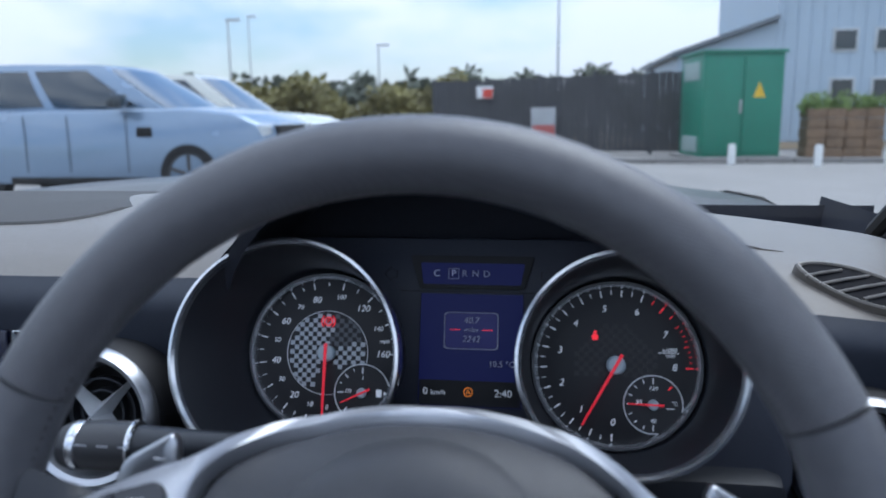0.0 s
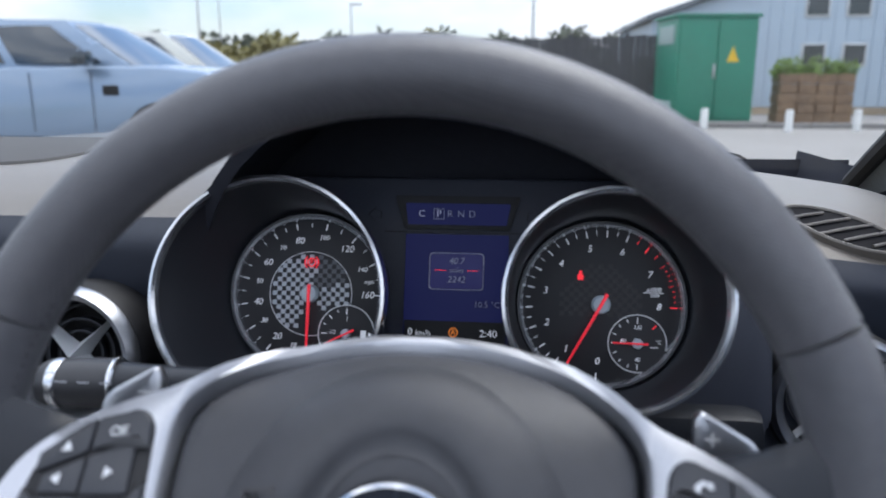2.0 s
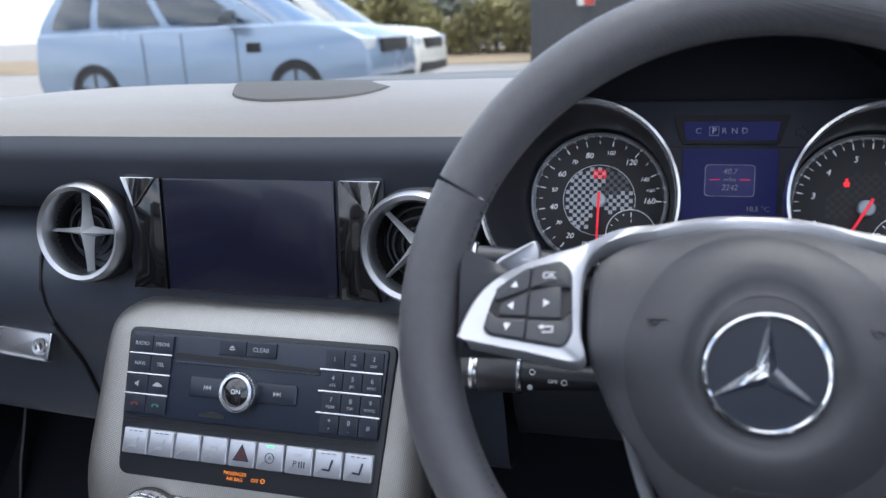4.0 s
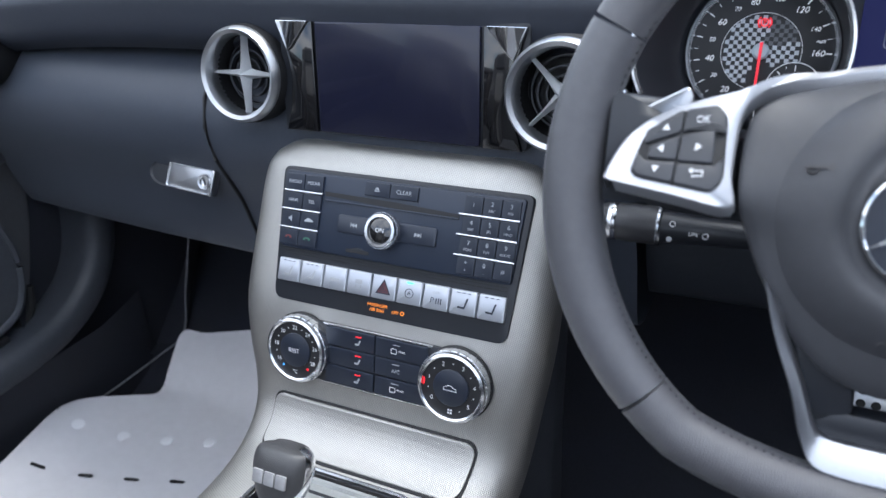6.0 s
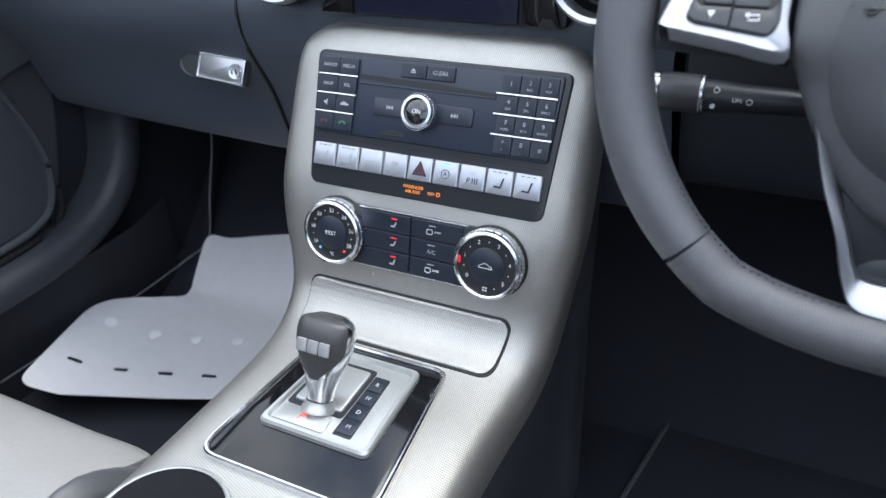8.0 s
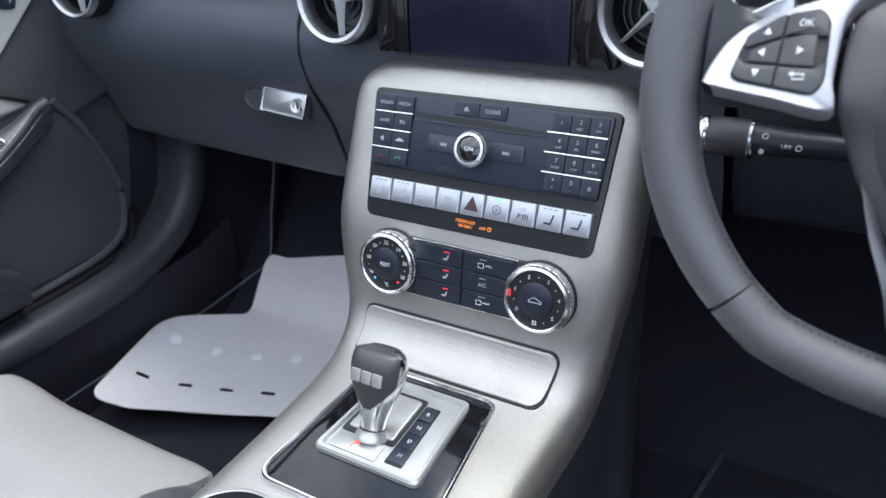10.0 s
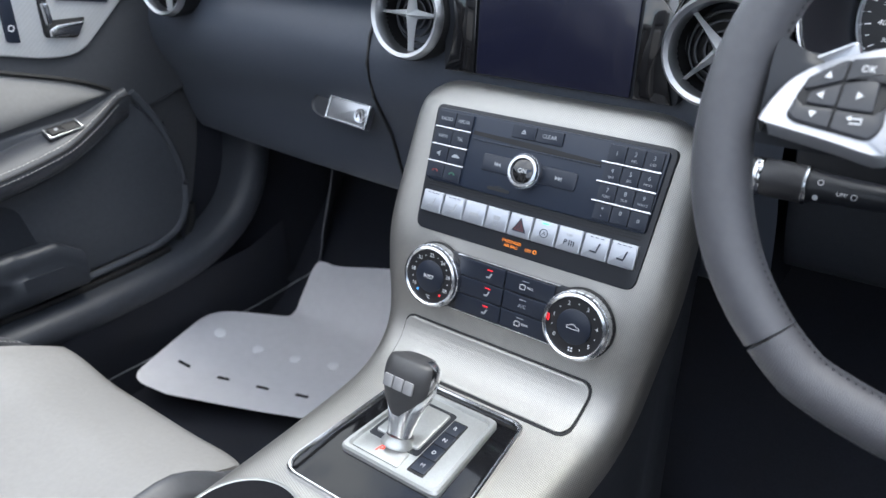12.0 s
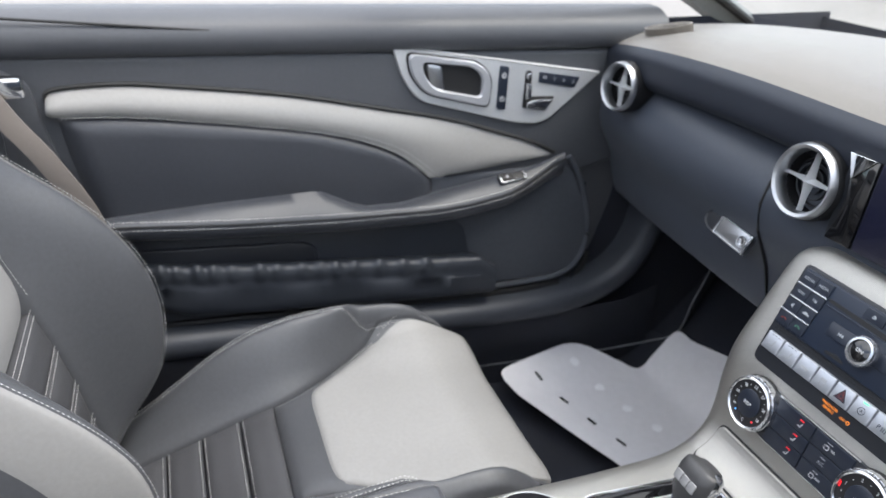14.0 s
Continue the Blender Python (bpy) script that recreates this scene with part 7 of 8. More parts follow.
part("switch_trim", slab(rect(-0.025, 0.025, -0.0098, -0.0086), ms, 0.0, 0.0040, 0.0004), CHROME, sw, "chrome edge")
part("rocker", slab(rounded(rect(-0.022, 0.000, -0.0075, 0.0075), 0.002), ms, 0.003, 0.0065, 0.002), DEEP, sw)
part("rocker_well", slab(rounded(rect(0.001, 0.022, -0.0075, 0.0075), 0.002), ms, 0.003, 0.0042, 0.0004), DEEP, sw)
part("rocker_mark", slab(rect(-0.0135, -0.0085, -0.0018, 0.0018), ms, 0.0062, 0.0068), MARK_DIM, sw)
# map pocket with a gathered elastic edge
POCKET_TOP = [(-0.62, 0.660), (-0.079, 0.604), (0.006, 0.590), (0.172, 0.570), (0.436, 0.541), (0.50, 0.536), (0.54, 0.505)]
POCKET_LOW = [(-0.62, 0.60), (-0.061, 0.540), (-0.019, 0.521), (0.045, 0.511), (0.14, 0.502), (0.44, 0.476), (0.54, 0.470)]
PLEATS, q = [], -0.60
rnd_p = random.Random(11)
while q < 0.52:
    PLEATS.append((q, rnd_p.uniform(0.55, 1.0), rnd_p.uniform(-0.02, 0.02)))
    q += rnd_p.uniform(0.022, 0.046)
pk = []
for i in range(281):
    y = -0.62 + 1.155 * i / 280
    zt, zb = table(POCKET_TOP, y), table(POCKET_LOW, y)
    g = max(h * math.exp(-((y - c) / 0.0085) ** 2) for c, h, o in PLEATS)
    fold = sum(h * math.exp(-((y - c - o) / 0.010) ** 2) for c, h, o in PLEATS)
    g *= min(1.0, max(0.0, (0.47 - y) / 0.08))
    fold *= 0.5 * min(1.0, max(0.0, (0.50 - y) / 0.1))
    pk.append([MD @ Vector((y, z, w)) for z, w in ((z_ + 0.009, w_ + 0.020 if w_ > 0.011 else w_) for z_, w_ in ((zt - 0.004, 0.004), (zt + 0.004 + 0.007 * g, 0.012 + 0.003 * g), (zt + 0.003 + 0.007 * g, 0.019 + 0.006 * g), (zt - 0.003, 0.024 + 0.006 * g), (zt - 0.013, 0.025 + 0.004 * g), (zt - 0.020, 0.0242 + 0.002 * g), (zt - 0.024, 0.0240 + 0.001 * fold), (zt - 0.032, 0.0250 + 0.002 * fold),
               (zt * 0.5 + zb * 0.5, 0.0255 + 0.002 * fold + 0.0015 * math.sin(y * 41 + 1)), (zb + 0.008, 0.0235 + 0.0015 * math.sin(y * 57)), (zb - 0.006, 0.0215), (zb - 0.012, 0.016), (zb - 0.014, -0.004)))])
part("map_pocket", loft(pk), POCKET, door, "black leather map pocket with a gathered elastic edge", smooth=70)
part("pocket_recess", slab(rounded([(-0.60, 0.690), (0.20, 0.640), (0.452, 0.616), (0.475, 0.600), (0.492, 0.535), (-0.60, 0.60)], [0.0, 0.0, 0.02, 0.012, 0.01, 0.0]), MD, -0.010, 0.0055, 0.001), POCKET, door, "dark pocket opening")
part("pocket_lid", slab(rounded([(-0.60, 0.676), (0.188, 0.610), (0.206, 0.590), (0.208, 0.560), (-0.60, 0.62)], [0.0, 0.014, 0.01, 0.004, 0.0]), MD, -0.008, 0.013, 0.004), PLASTIC, door)
part("door_seam", tube([MD @ Vector((y, 0.957 - 0.1115 * (y + 0.0) * 0.9 + 0.013, 0.006)) for y in spread(-0.62, 0.33, 6)], 0.0022, 6), DEEP, door)
part("door_seal", tube([MD @ Vector((p.x, p.y, -0.012)) for p in curve_points([(-0.6, 0.462, 0), (0.2, 0.447, 0), (0.62, 0.427, 0), (0.735, 0.450, 0), (0.756, 0.50, 0)], 6)], 0.008, 8), RUBBER, door, "black rubber door seal")

# seat belt behind the seat's shoulder
belt = thing("seat_belt", (-0.63, -0.2, 0.5), "greyish tan webbing seat belt hanging beside the seat", "seat belt")
WEB = material("belt_webbing", (0.16, 0.14, 0.125), 0.75, grain=1200, bump=0.5, var=0.15)
bl = curve_points([(-0.69, -0.320, 0.99), (-0.670, -0.272, 0.890), (-0.660, -0.225, 0.815), (-0.665, -0.180, 0.70), (-0.68, -0.16, 0.50)], 6)
part("webbing", loft([[p + Vector((0.004, 0.015, 0.004)), p + Vector((0.006, 0, 0)), p + Vector((0.004, -0.015, -0.004)), p + Vector((0.0, -0.015, -0.004)), p + Vector((0.0, 0.015, 0.004))] for p in bl], closed=True), WEB, belt)
part("tongue", box(-0.697, -0.675, -0.290, -0.240, 0.905, 0.935, 0.006), BRIGHT, belt, "bright metal belt tongue")

# raised bead round the front and bottom of the lower door panel
part("panel_bead", tube([MD @ Vector((p.x, p.y, 0.003)) for p in curve_points([(0.676, 0.712, 0), (0.712, 0.655, 0), (0.740, 0.570, 0), (0.735, 0.505, 0), (0.698, 0.467, 0), (0.586, 0.459, 0), (0.2, 0.468, 0), (-0.6, 0.497, 0)], 8)], 0.0065, 8), DOOR_LOW, door)

# ---- driver's side: door and floor mat ----
ddoor = thing("driver_door", (0.72, 0.3, 0.4), "car door lined in dark soft panels beside the wheel", "car door")
MDR = Matrix(((0, 0, -1, -DX), (1.0355, 0.039, 0, -0.0749), (0.0075, 1.045, 0, -0.0316), (0, 0, 0, 1)))
part("door_skin", slab(rounded([(-0.62, 0.44), (0.62, 0.415), (0.76, 0.46), (0.80, 0.60), (0.84, 0.93), (0.86, 0.955), (-0.62, 1.005)], 0.03), MDR, -0.07, -0.02, 0.01), HARD, ddoor)
part("door_top", loft([[MDR @ Vector((y, z + b, a)) for a, b in ((-0.10, 0.0), (-0.07, 0.012), (-0.03, 0.010), (0.0, -0.002), (0.012, -0.02), (0.010, -0.045), (-0.01, -0.055))] for y, z in ((-0.62, 1.0), (0.84, 0.955))]), FACE, ddoor, smooth=60)
part("upper_panel", slab(rounded([(-0.62, 0.66), (0.62, 0.66), (0.80, 0.70), (0.82, 0.90), (-0.62, 0.955)], 0.02), MDR, -0.03, 0.0, 0.008, steps=3), FACE, ddoor)
part("lower_panel", slab(rounded([(-0.62, 0.47), (0.62, 0.44), (0.72, 0.48), (0.72, 0.66), (-0.62, 0.70)], 0.03), MDR, -0.03, 0.004, 0.008, steps=3), HARD, ddoor)
part("armrest", box(0.685, 0.742, -0.40, 0.50, 0.655, 0.705, 0.018, seg=4), LEATHER, ddoor)
PIPE = ((0.245, 1.0), (0.170, 0.55))
dmat = thing("driver_mat", (0.45, 0.75, 0.2), "black velour floor mat with a pale piped edge", "floor mat")
mat_edge = rounded([(PIPE[0][0], PIPE[0][1]), (PIPE[1][0], PIPE[1][1]), (0.60, PIPE[1][1] - 0.02), (0.66, 0.66), (0.64, PIPE[0][1])], [0.06, 0.04, 0.05, 0.05, 0.05], 6)
part("mat_top", slab(mat_edge, Matrix.Identity(4), 0.198, 0.210, 0.003), CARPET, dmat)
part("piping", tube([(a, b, 0.210) for a, b in mat_edge], 0.0035, 6, loop=True), HARD, dmat, "grey piped edge")


# ---- the car park outside ----
CONCRETE = material("pale_concrete", (0.23, 0.22, 0.21), 0.85, grain=30, bump=0.4, var=0.2, stain=0.6)
ground = part("ground", loft([[(x, y, -0.02) for x in spread(-900, 900, 6)] for y in spread(-900, 900, 6)]), CONCRETE)
tagged(ground, "pale worn concrete car park", "ground", kind="structure")
verge = part("verge", loft([[(x, 22.2, 0.0), (x, 22.6, 0.10), (x, 30, 0.25)] for x in spread(-40, 40, 8)]), material("dry_soil", (0.22, 0.17, 0.11), 0.95, grain=20, bump=0.6, var=0.3, stain=1.0))
tagged(verge, "strip of dry brown soil behind the car park", "verge", kind="structure")

GLASS_DARK = material("tinted_car_glass", (0.02, 0.03, 0.04), 0.05, bump=0.0, coat=1.0, var=0.03)
TYRE = material("tyre_rubber", (0.014, 0.014, 0.015), 0.8, grain=120, bump=0.4)
ALLOY = material("alloy", (0.10, 0.10, 0.105), 0.35, metal=0.9, grain=60, bump=0.05)
LAMP = material("headlamp_lens", (0.55, 0.58, 0.60), 0.08, bump=0.0, coat=1.0)


def parked_car(place, paint, label, length, height, belt, hood, group="parked cars"):
    """A parked off-roader facing along +x, its side towards the camera."""
    car = thing("parked_car", place, label, "car", group)
    m = Matrix.Translation(place)
    L, W = length, 0.96
    side = [(-L * 0.5, 0.55), (-L * 0.5 + 0.05, 0.95), (-L * 0.5 + 0.10, belt), (L * 0.5 - 1.55, belt + 0.02), (L * 0.5 - 0.95, hood + 0.05), (L * 0.5 - 0.35, hood - 0.02), (L * 0.5 - 0.06, hood - 0.16), (L * 0.5, 0.62), (L * 0.5 - 0.04, 0.34), (L * 0.5 - 0.25, 0.26), (-L * 0.5 + 0.25, 0.26), (-L * 0.5 + 0.04, 0.36)]
    prof = rounded(side, 0.10, 4)
    rows = []
    for y, k in ((-W, 0.05), (-W + 0.03, 0.012), (-W + 0.12, 0.0), (0.0, -0.03), (W - 0.12, 0.0), (W - 0.03, 0.012), (W, 0.05)):
        rows.append([m @ Vector((x * (1 - k * 0.4), y, 0.7 + (z - 0.7) * (1 - k) - (k * 0.2 if z > 0.8 else 0))) for x, z in prof])
    body = part("body", loft(rows, closed=True), paint, car, smooth=50)
    x0, x1, xr0, xr1 = -L * 0.5 + 0.12, L * 0.5 - 1.25, -L * 0.5 + 0.42, L * 0.5 - 2.20
    cab = []
    for t in spread(0, 1, 5):
        z = belt - 0.02 + (height - belt + 0.02) * (t if t < 1 else 1)
        k = t ** 1.3
        w = W - 0.06 - 0.22 * k
        a, b = x0 + (xr0 - x0) * k, x1 + (xr1 - x1) * t
        cab.append([m @ Vector(p) for p in ((a, -w, z), ((a + b) / 2, -w - 0.02, z + 0.02 * t), (b, -w + 0.05, z), (b + 0.10, 0, z), (b, w - 0.05, z), ((a + b) / 2, w + 0.02, z + 0.02 * t), (a, w, z), (a - 0.06, 0, z))])
    part("cabin", loft(cab, closed=True), paint, car, smooth=40)

    def cab_pt(share, t, out=0.012):
        k = t ** 1.3
        z = belt - 0.02 + (height - belt + 0.02) * t
        w = W - 0.06 - 0.22 * k + 0.01 + out
        a, b = x0 + (xr0 - x0) * k, x1 + (xr1 - x1) * t
        return m @ Vector((a + (b - a) * share, -w, z))
    for s0, s1 in ((0.06, 0.24), (0.28, 0.56), (0.60, 0.93)):
        part("side_window", loft([[cab_pt(s0, t), cab_pt((s0 + s1) / 2, t, 0.03), cab_pt(s1 - (0.04 * t if s1 > 0.9 else 0), t)] for t in spread(0.12, 0.88, 4)]), GLASS_DARK, car, "dark tinted side window")
    scr_r = []
    for t in spread(0.08, 0.92, 4):
        k = t ** 1.3
        z, w, b = belt - 0.02 + (height - belt + 0.02) * t, W - 0.06 - 0.22 * k, x1 + (xr1 - x1) * t
        scr_r.append([m @ Vector((b + 0.025, -w + 0.10, z)), m @ Vector((b + 0.125, 0, z)), m @ Vector((b + 0.025, w - 0.10, z))])
    part("car_windscreen", loft(scr_r), GLASS_DARK, car, "car windscreen")
    for wx in (-L * 0.5 + 0.95, L * 0.5 - 0.98):
        for s in (-1, 1):
            mw = m @ Matrix.Translation((wx, s * (W - 0.10), 0.385)) @ Matrix.Rotation(radians(90 * (1 if s < 0 else -1)), 4, "X")
            part("wheel_arch", slab(circle(0.46, 28), mw, -0.10, 0.085, 0.01), TYRE, car)
            wh = part("wheel", turned([(0.24, -0.10), (0.36, -0.10), (0.385, -0.06), (0.385, 0.07), (0.36, 0.115), (0.27, 0.12), (0.255, 0.08)], mw, 36, closed=True), TYRE, car, "black tyre")
            part("rim", turned([(0.26, 0.08), (0.265, 0.118), (0.245, 0.115), (0.235, 0.06), (0.0, 0.05)], mw, 32), ALLOY, wh)
            for k in range(5):
                part("wheel_spoke", box(-0.03, 0.03, 0.04, 0.25, 0.05, 0.105, 0.01, mw @ Matrix.Rotation(2 * math.pi * k / 5, 4, "Z"), seg=1), ALLOY, wh)
    part("mirror", box(x1 - 0.62, x1 - 0.42, -W - 0.20, -W - 0.02, belt + 0.02, belt + 0.20, 0.05, m), GLASS_DARK, car, "dark door mirror")
    part("headlamp", box(L * 0.5 - 0.34, L * 0.5 - 0.03, -W + 0.02, -W + 0.34, hood - 0.30, hood - 0.15, 0.04, m), LAMP, car, "clear headlamp")
    part("headlamp", box(L * 0.5 - 0.34, L * 0.5 - 0.03, W - 0.34, W - 0.02, hood - 0.30, hood - 0.15, 0.04, m), LAMP, car, "clear headlamp")
    part("grille", box(L * 0.5 - 0.10, L * 0.5 + 0.012, -0.5, 0.5, hood - 0.34, hood - 0.17, 0.02, m), TYRE, car, "black grille")
    part("bumper_intake", box(L * 0.5 - 0.12, L * 0.5 + 0.015, -0.78, 0.78, 0.36, 0.52, 0.03, m), TYRE, car, "black lower intake")
    part("side_vent", box(L * 0.5 - 1.62, L * 0.5 - 1.42, -W - 0.012, -W + 0.03, belt - 0.32, belt - 0.20, 0.015, m), TYRE, car, "black wing vent")
    part("sill_trim", box(-L * 0.5 + 1.5, L * 0.5 - 1.5, -W - 0.01, -W + 0.1, 0.26, 0.36, 0.02, m), TYRE, car)
    for dx in (-L * 0.5 + 1.75, -0.02 * L, L * 0.5 - 1.75):
        part("door_line", box(dx - 0.006, dx + 0.006, -W - 0.004, -W + 0.02, 0.42, belt - 0.06, 0, m), TYRE, car)
    return car


BLUE_PAINT = material("pale_blue_paint", (0.21, 0.28, 0.38), 0.25, metal=0.3, grain=900, bump=0.02, var=0.04, coat=0.8)
CREAM_PAINT = material("cream_white_paint", (0.66, 0.65, 0.58), 0.25, grain=900, bump=0.02, var=0.04, coat=0.8)
parked_car((-5.30, 9.6, 0.0), BLUE_PAINT, "pale blue off-road car parked side-on", 4.85, 1.72, 1.16, 1.13)
parked_car((-5.6, 12.8, 0.0), CREAM_PAINT, "cream white off-road car parked behind the blue one", 4.7, 1.76, 1.10, 1.08)

# dark close-boarded fence
fence = thing("fence", (0.8, 20.2, 0.0), "long dark grey timber fence", "fence")
FENCE = material("dark_fence_timber", (0.060, 0.062, 0.068), 0.8, grain=40, bump=0.4, var=0.3, stain=1.5)
for i in range(5):
    x0 = -2.7 + i * 1.42
    mfx = pose(x0, 20.6 - 0.13 * i, 0, 0, 0, -5)
    part("post", box(-0.05, 0.05, -0.05, 0.05, -0.02, 2.00 + 0.03 * i, 0.01, mfx), FENCE, fence)
    bm = None
    for k in range(9):
        bm = box(0.05 + 0.149 * k, 0.19 + 0.149 * k, -0.03 - 0.012 * (k % 2), 0.0, 0.05, 1.93 + 0.03 * i + 0.015 * math.sin(k * 2.1 + i), 0.0, mfx, bm)
    part("fence_panel", bm, FENCE, fence, smooth=0)
part("post", box(-0.05, 0.05, -0.05, 0.05, -0.02, 2.15, 0.01, pose(4.40, 19.95, 0)), FENCE, fence)
red_sign = thing("red_sign", (-1.45, 20.2, 1.5), "small red and white sign on the fence", "sign")
part("board", box(-0.22, 0.22, -0.02, 0.0, -0.16, 0.16, 0.005, pose(-1.30, 20.28, 1.62)), material("white_sign", (0.7, 0.7, 0.7), 0.4, bump=0.05), red_sign)
part("red_panel", box(-0.05, 0.21, -0.025, -0.018, -0.15, 0.08, 0, pose(-1.30, 20.28, 1.62)), material("red_sign_paint", (0.55, 0.06, 0.04), 0.4, bump=0.05), red_sign)
red_board = thing("low_red_board", (0.25, 20.1, 0.6), "low red and grey board leaning on the fence", "sign")
part("board", box(-0.32, 0.32, -0.02, 0.0, -0.45, 0.45, 0.005, pose(0.25, 20.08, 0.75, -4)), material("grey_sign_paint", (0.35, 0.36, 0.37), 0.5, bump=0.05), red_board)
part("red_panel", box(-0.28, 0.30, -0.026, -0.018, -0.42, 0.0, 0, pose(0.25, 20.08, 0.75, -4)), material("faded_red_paint", (0.40, 0.10, 0.09), 0.5, bump=0.05), red_board)

# green kiosk
kiosk = thing("green_kiosk", (4.5, 17.9, 0.0), "green metal kiosk with double doors and a yellow warning sign", "kiosk")
GREEN = material("green_paint", (0.030, 0.20, 0.13), 0.42, grain=25, bump=0.1, var=0.12, stain=1.2)
mk2 = pose(3.74, 17.5, 0.0, 0, 0, 7) @ Matrix.Diagonal((1.11, 1, 1, 1))
part("walls", box(0.0, 1.58, 0.0, 1.6, 0.0, 2.30, 0.02, mk2), GREEN, kiosk)
part("roof", box(-0.05, 1.63, -0.05, 1.65, 2.30, 2.37, 0.02, mk2), GREEN, kiosk)
for k in range(2):
    part("door", box(0.04 + 0.76 * k, 0.77 + 0.76 * k, -0.03, 0.0, 0.12, 2.22, 0.01, mk2), GREEN, kiosk)
part("side_vent", box(-0.02, 0.0, 0.25, 1.35, 1.75, 2.15, 0.005, mk2), material("pale_vent", (0.30, 0.38, 0.36), 0.6, bump=0.2), kiosk, "pale louvred vent")
part("side_vent", box(-0.02, 0.0, 0.25, 1.35, 0.15, 0.50, 0.005, mk2), material("pale_vent_low", (0.30, 0.38, 0.36), 0.6, bump=0.2), kiosk, "pale louvred vent")
part("warning_sign", slab([(0.98, 1.35), (1.22, 1.35), (1.10, 1.68)], mk2 @ Matrix.Rotation(radians(90), 4, "X"), 0.030, 0.040), material("yellow_sign", (0.75, 0.48, 0.03), 0.4, bump=0.05), kiosk, "yellow warning triangle")
part("handle", box(0.72, 0.76, -0.06, -0.03, 1.0, 1.3, 0.008, mk2), STEEL, kiosk)
plinth = part("plinth", box(-0.15, 1.75, -0.15, 1.8, -0.02, 0.06, 0.01, mk2), CONCRETE, kiosk)

# pale industrial building
bld = thing("industrial_building", (9.5, 26, 0.0), "pale blue-grey clad industrial building with a sloping roof", "building")
CLAD = material("pale_cladding", (0.42, 0.50, 0.58), 0.5, grain=10, bump=0.2, var=0.08, stain=0.5)
mbld = Matrix.Translation((0, 24, 0)) @ Matrix.Rotation(radians(90), 4, "X")
part("wall", slab([(4.2, 0.0), (7.0, 0.0), (7.0, 3.62), (4.2, 2.70)], mbld, -8, 0.0), CLAD, bld)
part("wall", slab([(7.0, 0.0), (22.0, 0.0), (22.0, 6.6), (7.0, 6.6)], mbld, -8, 0.02), CLAD, bld)
part("roof", slab([(4.0, 2.66), (7.0, 3.66), (7.0, 3.80), (4.0, 2.80)], mbld, -8.2, 0.25), material("grey_roof_sheet", (0.16, 0.18, 0.20), 0.6, bump=0.2), bld)
part("roof", slab([(6.8, 6.6), (22.2, 6.6), (22.2, 6.8), (6.8, 6.8)], mbld, -8.2, 0.25), material("grey_roof_edge", (0.16, 0.18, 0.20), 0.6, bump=0.2), bld)
FRAME_W = material("white_window_frame", (0.55, 0.57, 0.58), 0.5, bump=0.05)
for x in (8.9, 10.05, 12.2, 13.4):
    for z in (1.65, 3.05, 4.6):
        win = part("window", box(x - 0.36, x + 0.36, z - 0.34, z + 0.34, 0.01, 0.06, 0.01, Matrix.Translation((0, 24, 0)) @ Matrix(((1, 0, 0, 0), (0, 0, -1, 0), (0, 1, 0, 0), (0, 0, 0, 1)))), FRAME_W, bld)
        part("pane", box(x - 0.29, x + 0.29, z - 0.27, z + 0.27, 0.055, 0.075, 0, Matrix.Translation((0, 24, 0)) @ Matrix(((1, 0, 0, 0), (0, 0, -1, 0), (0, 1, 0, 0), (0, 0, 0, 1)))), GLASS_DARK, win)
for k in range(40):
    x = 7.2 + 0.37 * k
    part("cladding_rib", box(x, x + 0.04, 23.955, 23.985, 0.0, 6.6, 0), CLAD, bld)

# stacked timber with weeds on top
stack = thing("timber_stack", (6.9, 18.4, 0.0), "stack of weathered brown timber baulks", "timber stack")
TIMBER = material("weathered_timber", (0.20, 0.135, 0.085), 0.85, grain=20, bump=0.5, var=0.35, stain=2)
for r in range(5):
    for c in range(4):
        part("baulk", box(6.12 + 0.415 * c + 0.02 * (r % 2), 6.52 + 0.415 * c, 18.0 + 0.02 * c, 18.6, 0.22 * r - 0.0, 0.22 * r + 0.21, 0.015), TIMBER, stack)


# bushes of many small leaf clumps
def bush(name, label, boxes, count, mat, seed, size=0.16):
    rng = random.Random(seed)
    vs, fs = [], []
    for x0, x1, y0, y1, z1 in boxes:
        for _ in range(count):
            x = rng.uniform(x0, x1)
            top = z1 * (0.72 + 0.28 * math.sin(x * 1.7 + seed) * math.sin(x * 0.63 + 2 * seed)) + rng.uniform(-0.25, 0.15)
            c = Vector((x, rng.uniform(y0, y1), top * (rng.random() ** 0.45)))
            for _ in range(3):
                d = Vector((rng.gauss(0, 1), rng.gauss(0, 1), rng.gauss(0, 1))).normalized()
                e = d.orthogonal().normalized() * size * rng.uniform(0.5, 1.2)
                d *= size * rng.uniform(0.7, 1.6)
                k = len(vs)
                vs += [c - e * 0.5, c + d * 0.5 + e * 0.3, c + d, c + d * 0.5 - e * 0.6]
                fs.append((k, k + 1, k + 2, k + 3))
    me = bpy.data.meshes.new(name)
    me.from_pydata(vs, [], fs)
    me.materials.append(mat)
    ob = new(name, me)
    return tagged(ob, label, "bushes", kind="stuff")


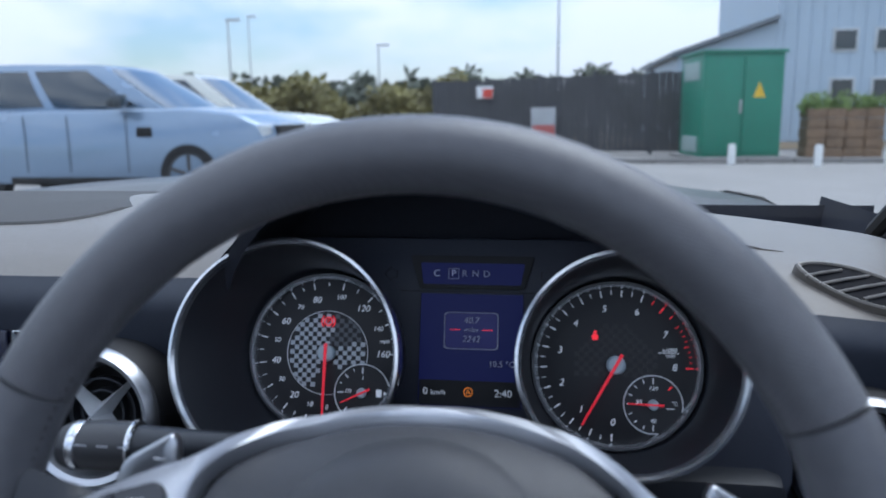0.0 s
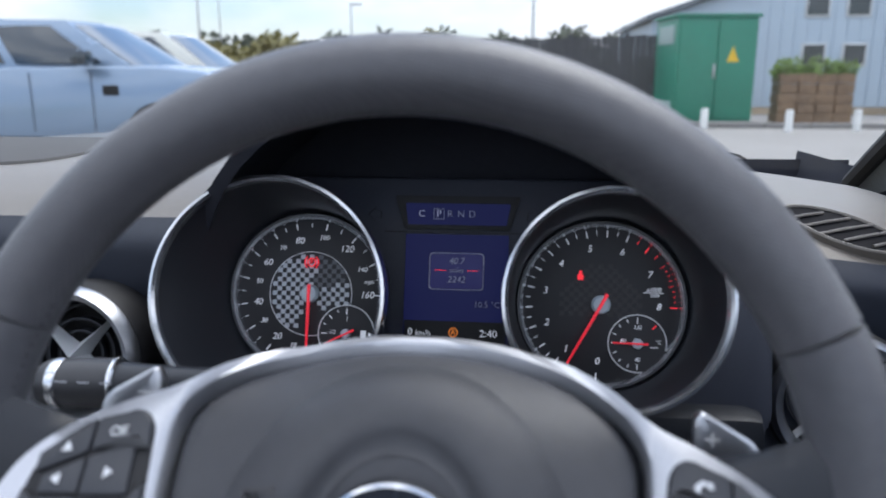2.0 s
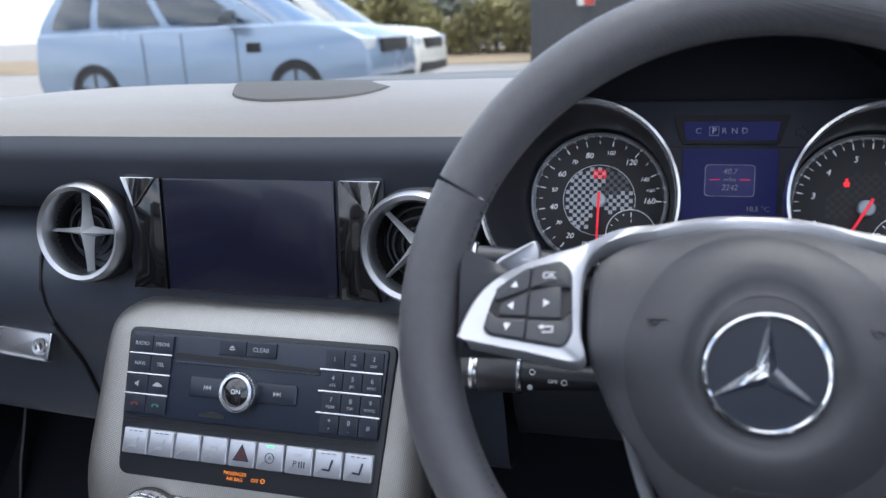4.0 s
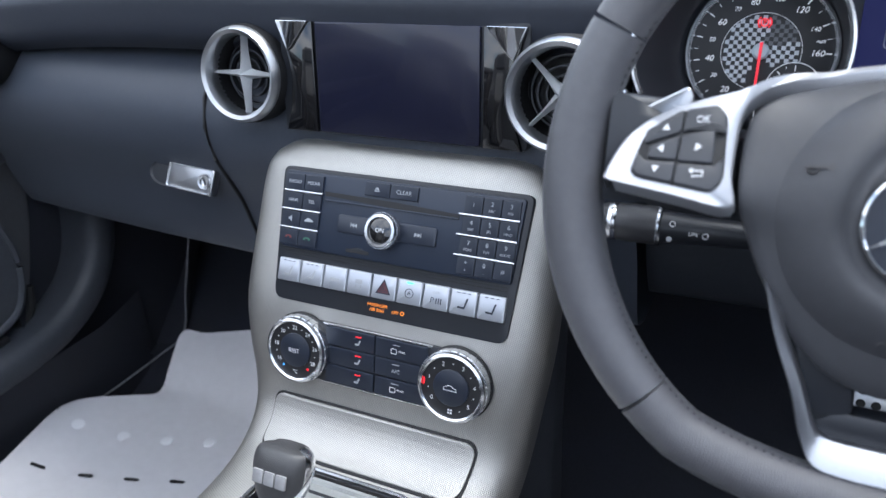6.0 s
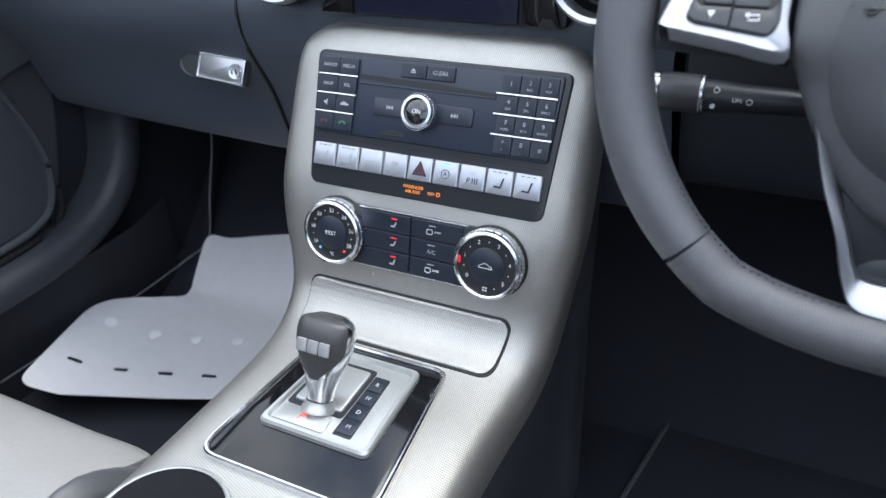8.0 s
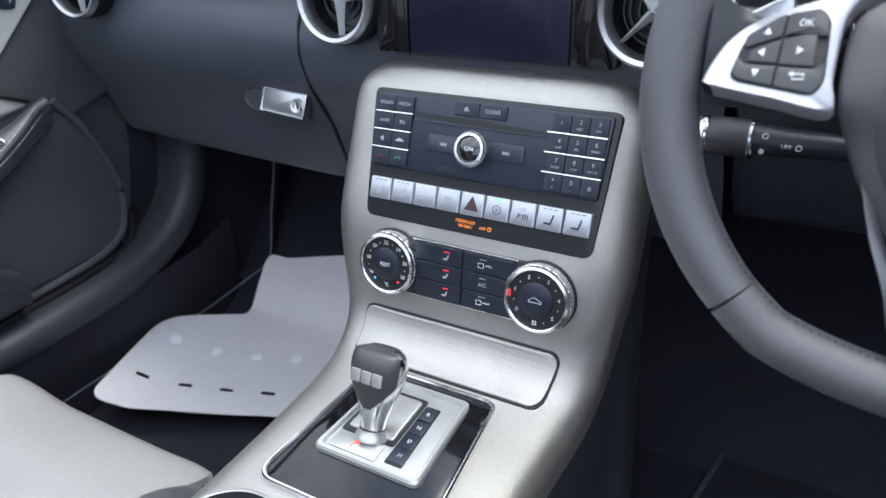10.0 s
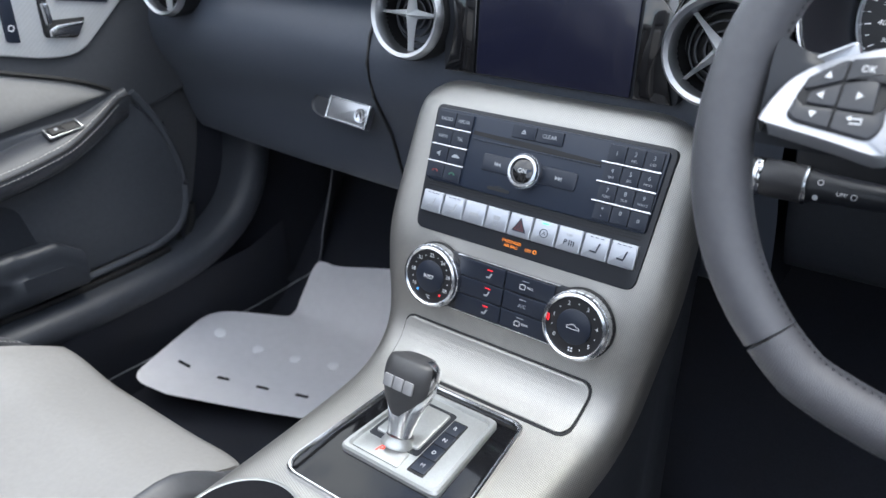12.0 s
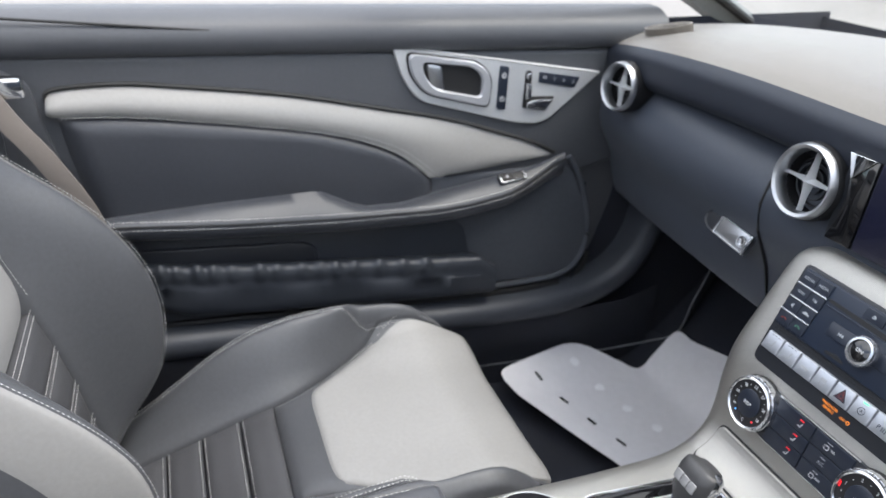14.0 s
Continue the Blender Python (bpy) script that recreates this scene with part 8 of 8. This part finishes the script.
HEDGE = material("olive_leaves", (0.150, 0.135, 0.045), 0.7, grain=3, bump=0.0, var=0.5, stain=0.8)
WEED = material("bright_weeds", (0.10, 0.16, 0.03), 0.7, grain=4, bump=0.0, var=0.4, stain=1.0)
WOOD = material("far_wood_leaves", (0.075, 0.085, 0.062), 0.8, grain=1, bump=0.0, var=0.4, stain=0.3)
bush("hedge", "overgrown olive-brown hedge behind the parked cars", [(-16, -2.6, 25, 27.5, 2.5)], 6500, HEDGE, 3, 0.2)
weeds = bush("weeds", "bright green weeds growing over the timber", [(6.1, 7.8, 18.05, 18.6, 0.32)], 420, WEED, 6, 0.10)
weeds.location.z = 1.05
bush("shrubs", "dark shrubs behind the fence", [(-2.6, 5.0, 22.5, 24, 2.35)], 1300, WOOD, 8, 0.2)
bush("far_trees", "far line of dark trees on the horizon", [(-60, 30, 70, 80, 5.2)], 3000, WOOD, 11, 0.9)
for i, (x, y, h) in enumerate(((-17.0, 40, 6.2), (-10.5, 48, 5.4), (0.8, 42, 8.5), (-24, 60, 9))):
    pole = thing("lamp_post", (x, y, 0), "thin grey lamp post beyond the car park", "lamp post", "lamp posts")
    part("pole", tube([(x, y, 0), (x, y, h * 0.5), (x, y, h)], lambda t: 0.09 - 0.04 * t, 8), STEEL, pole)
    part("head", box(x - 0.1, x + 0.7, y - 0.1, y + 0.1, h - 0.05, h + 0.08, 0.02), STEEL, pole)
for x, y in ((5.6, 15.6), (7.0, 15.9), (4.1, 16.1)):
    bo = thing("bollard", (x, y, 0), "short white bollard at the edge of the car park", "bollard", "bollards")
    part("post", turned([(0.0, 0.42), (0.06, 0.42), (0.075, 0.38), (0.075, 0.0)], Matrix.Translation((x, y, -0.02)), 16), material("white_bollard", (0.7, 0.7, 0.68), 0.5, bump=0.1), bo)
kerb = thing("kerb", (3, 16.6, 0), "low pale concrete kerb", "kerb")
for k in range(14):
    part("kerb_stone", box(-1.0 + 0.92 * k, -0.10 + 0.92 * k, 16.5, 16.65, -0.02, 0.09, 0.015), CONCRETE, kerb)
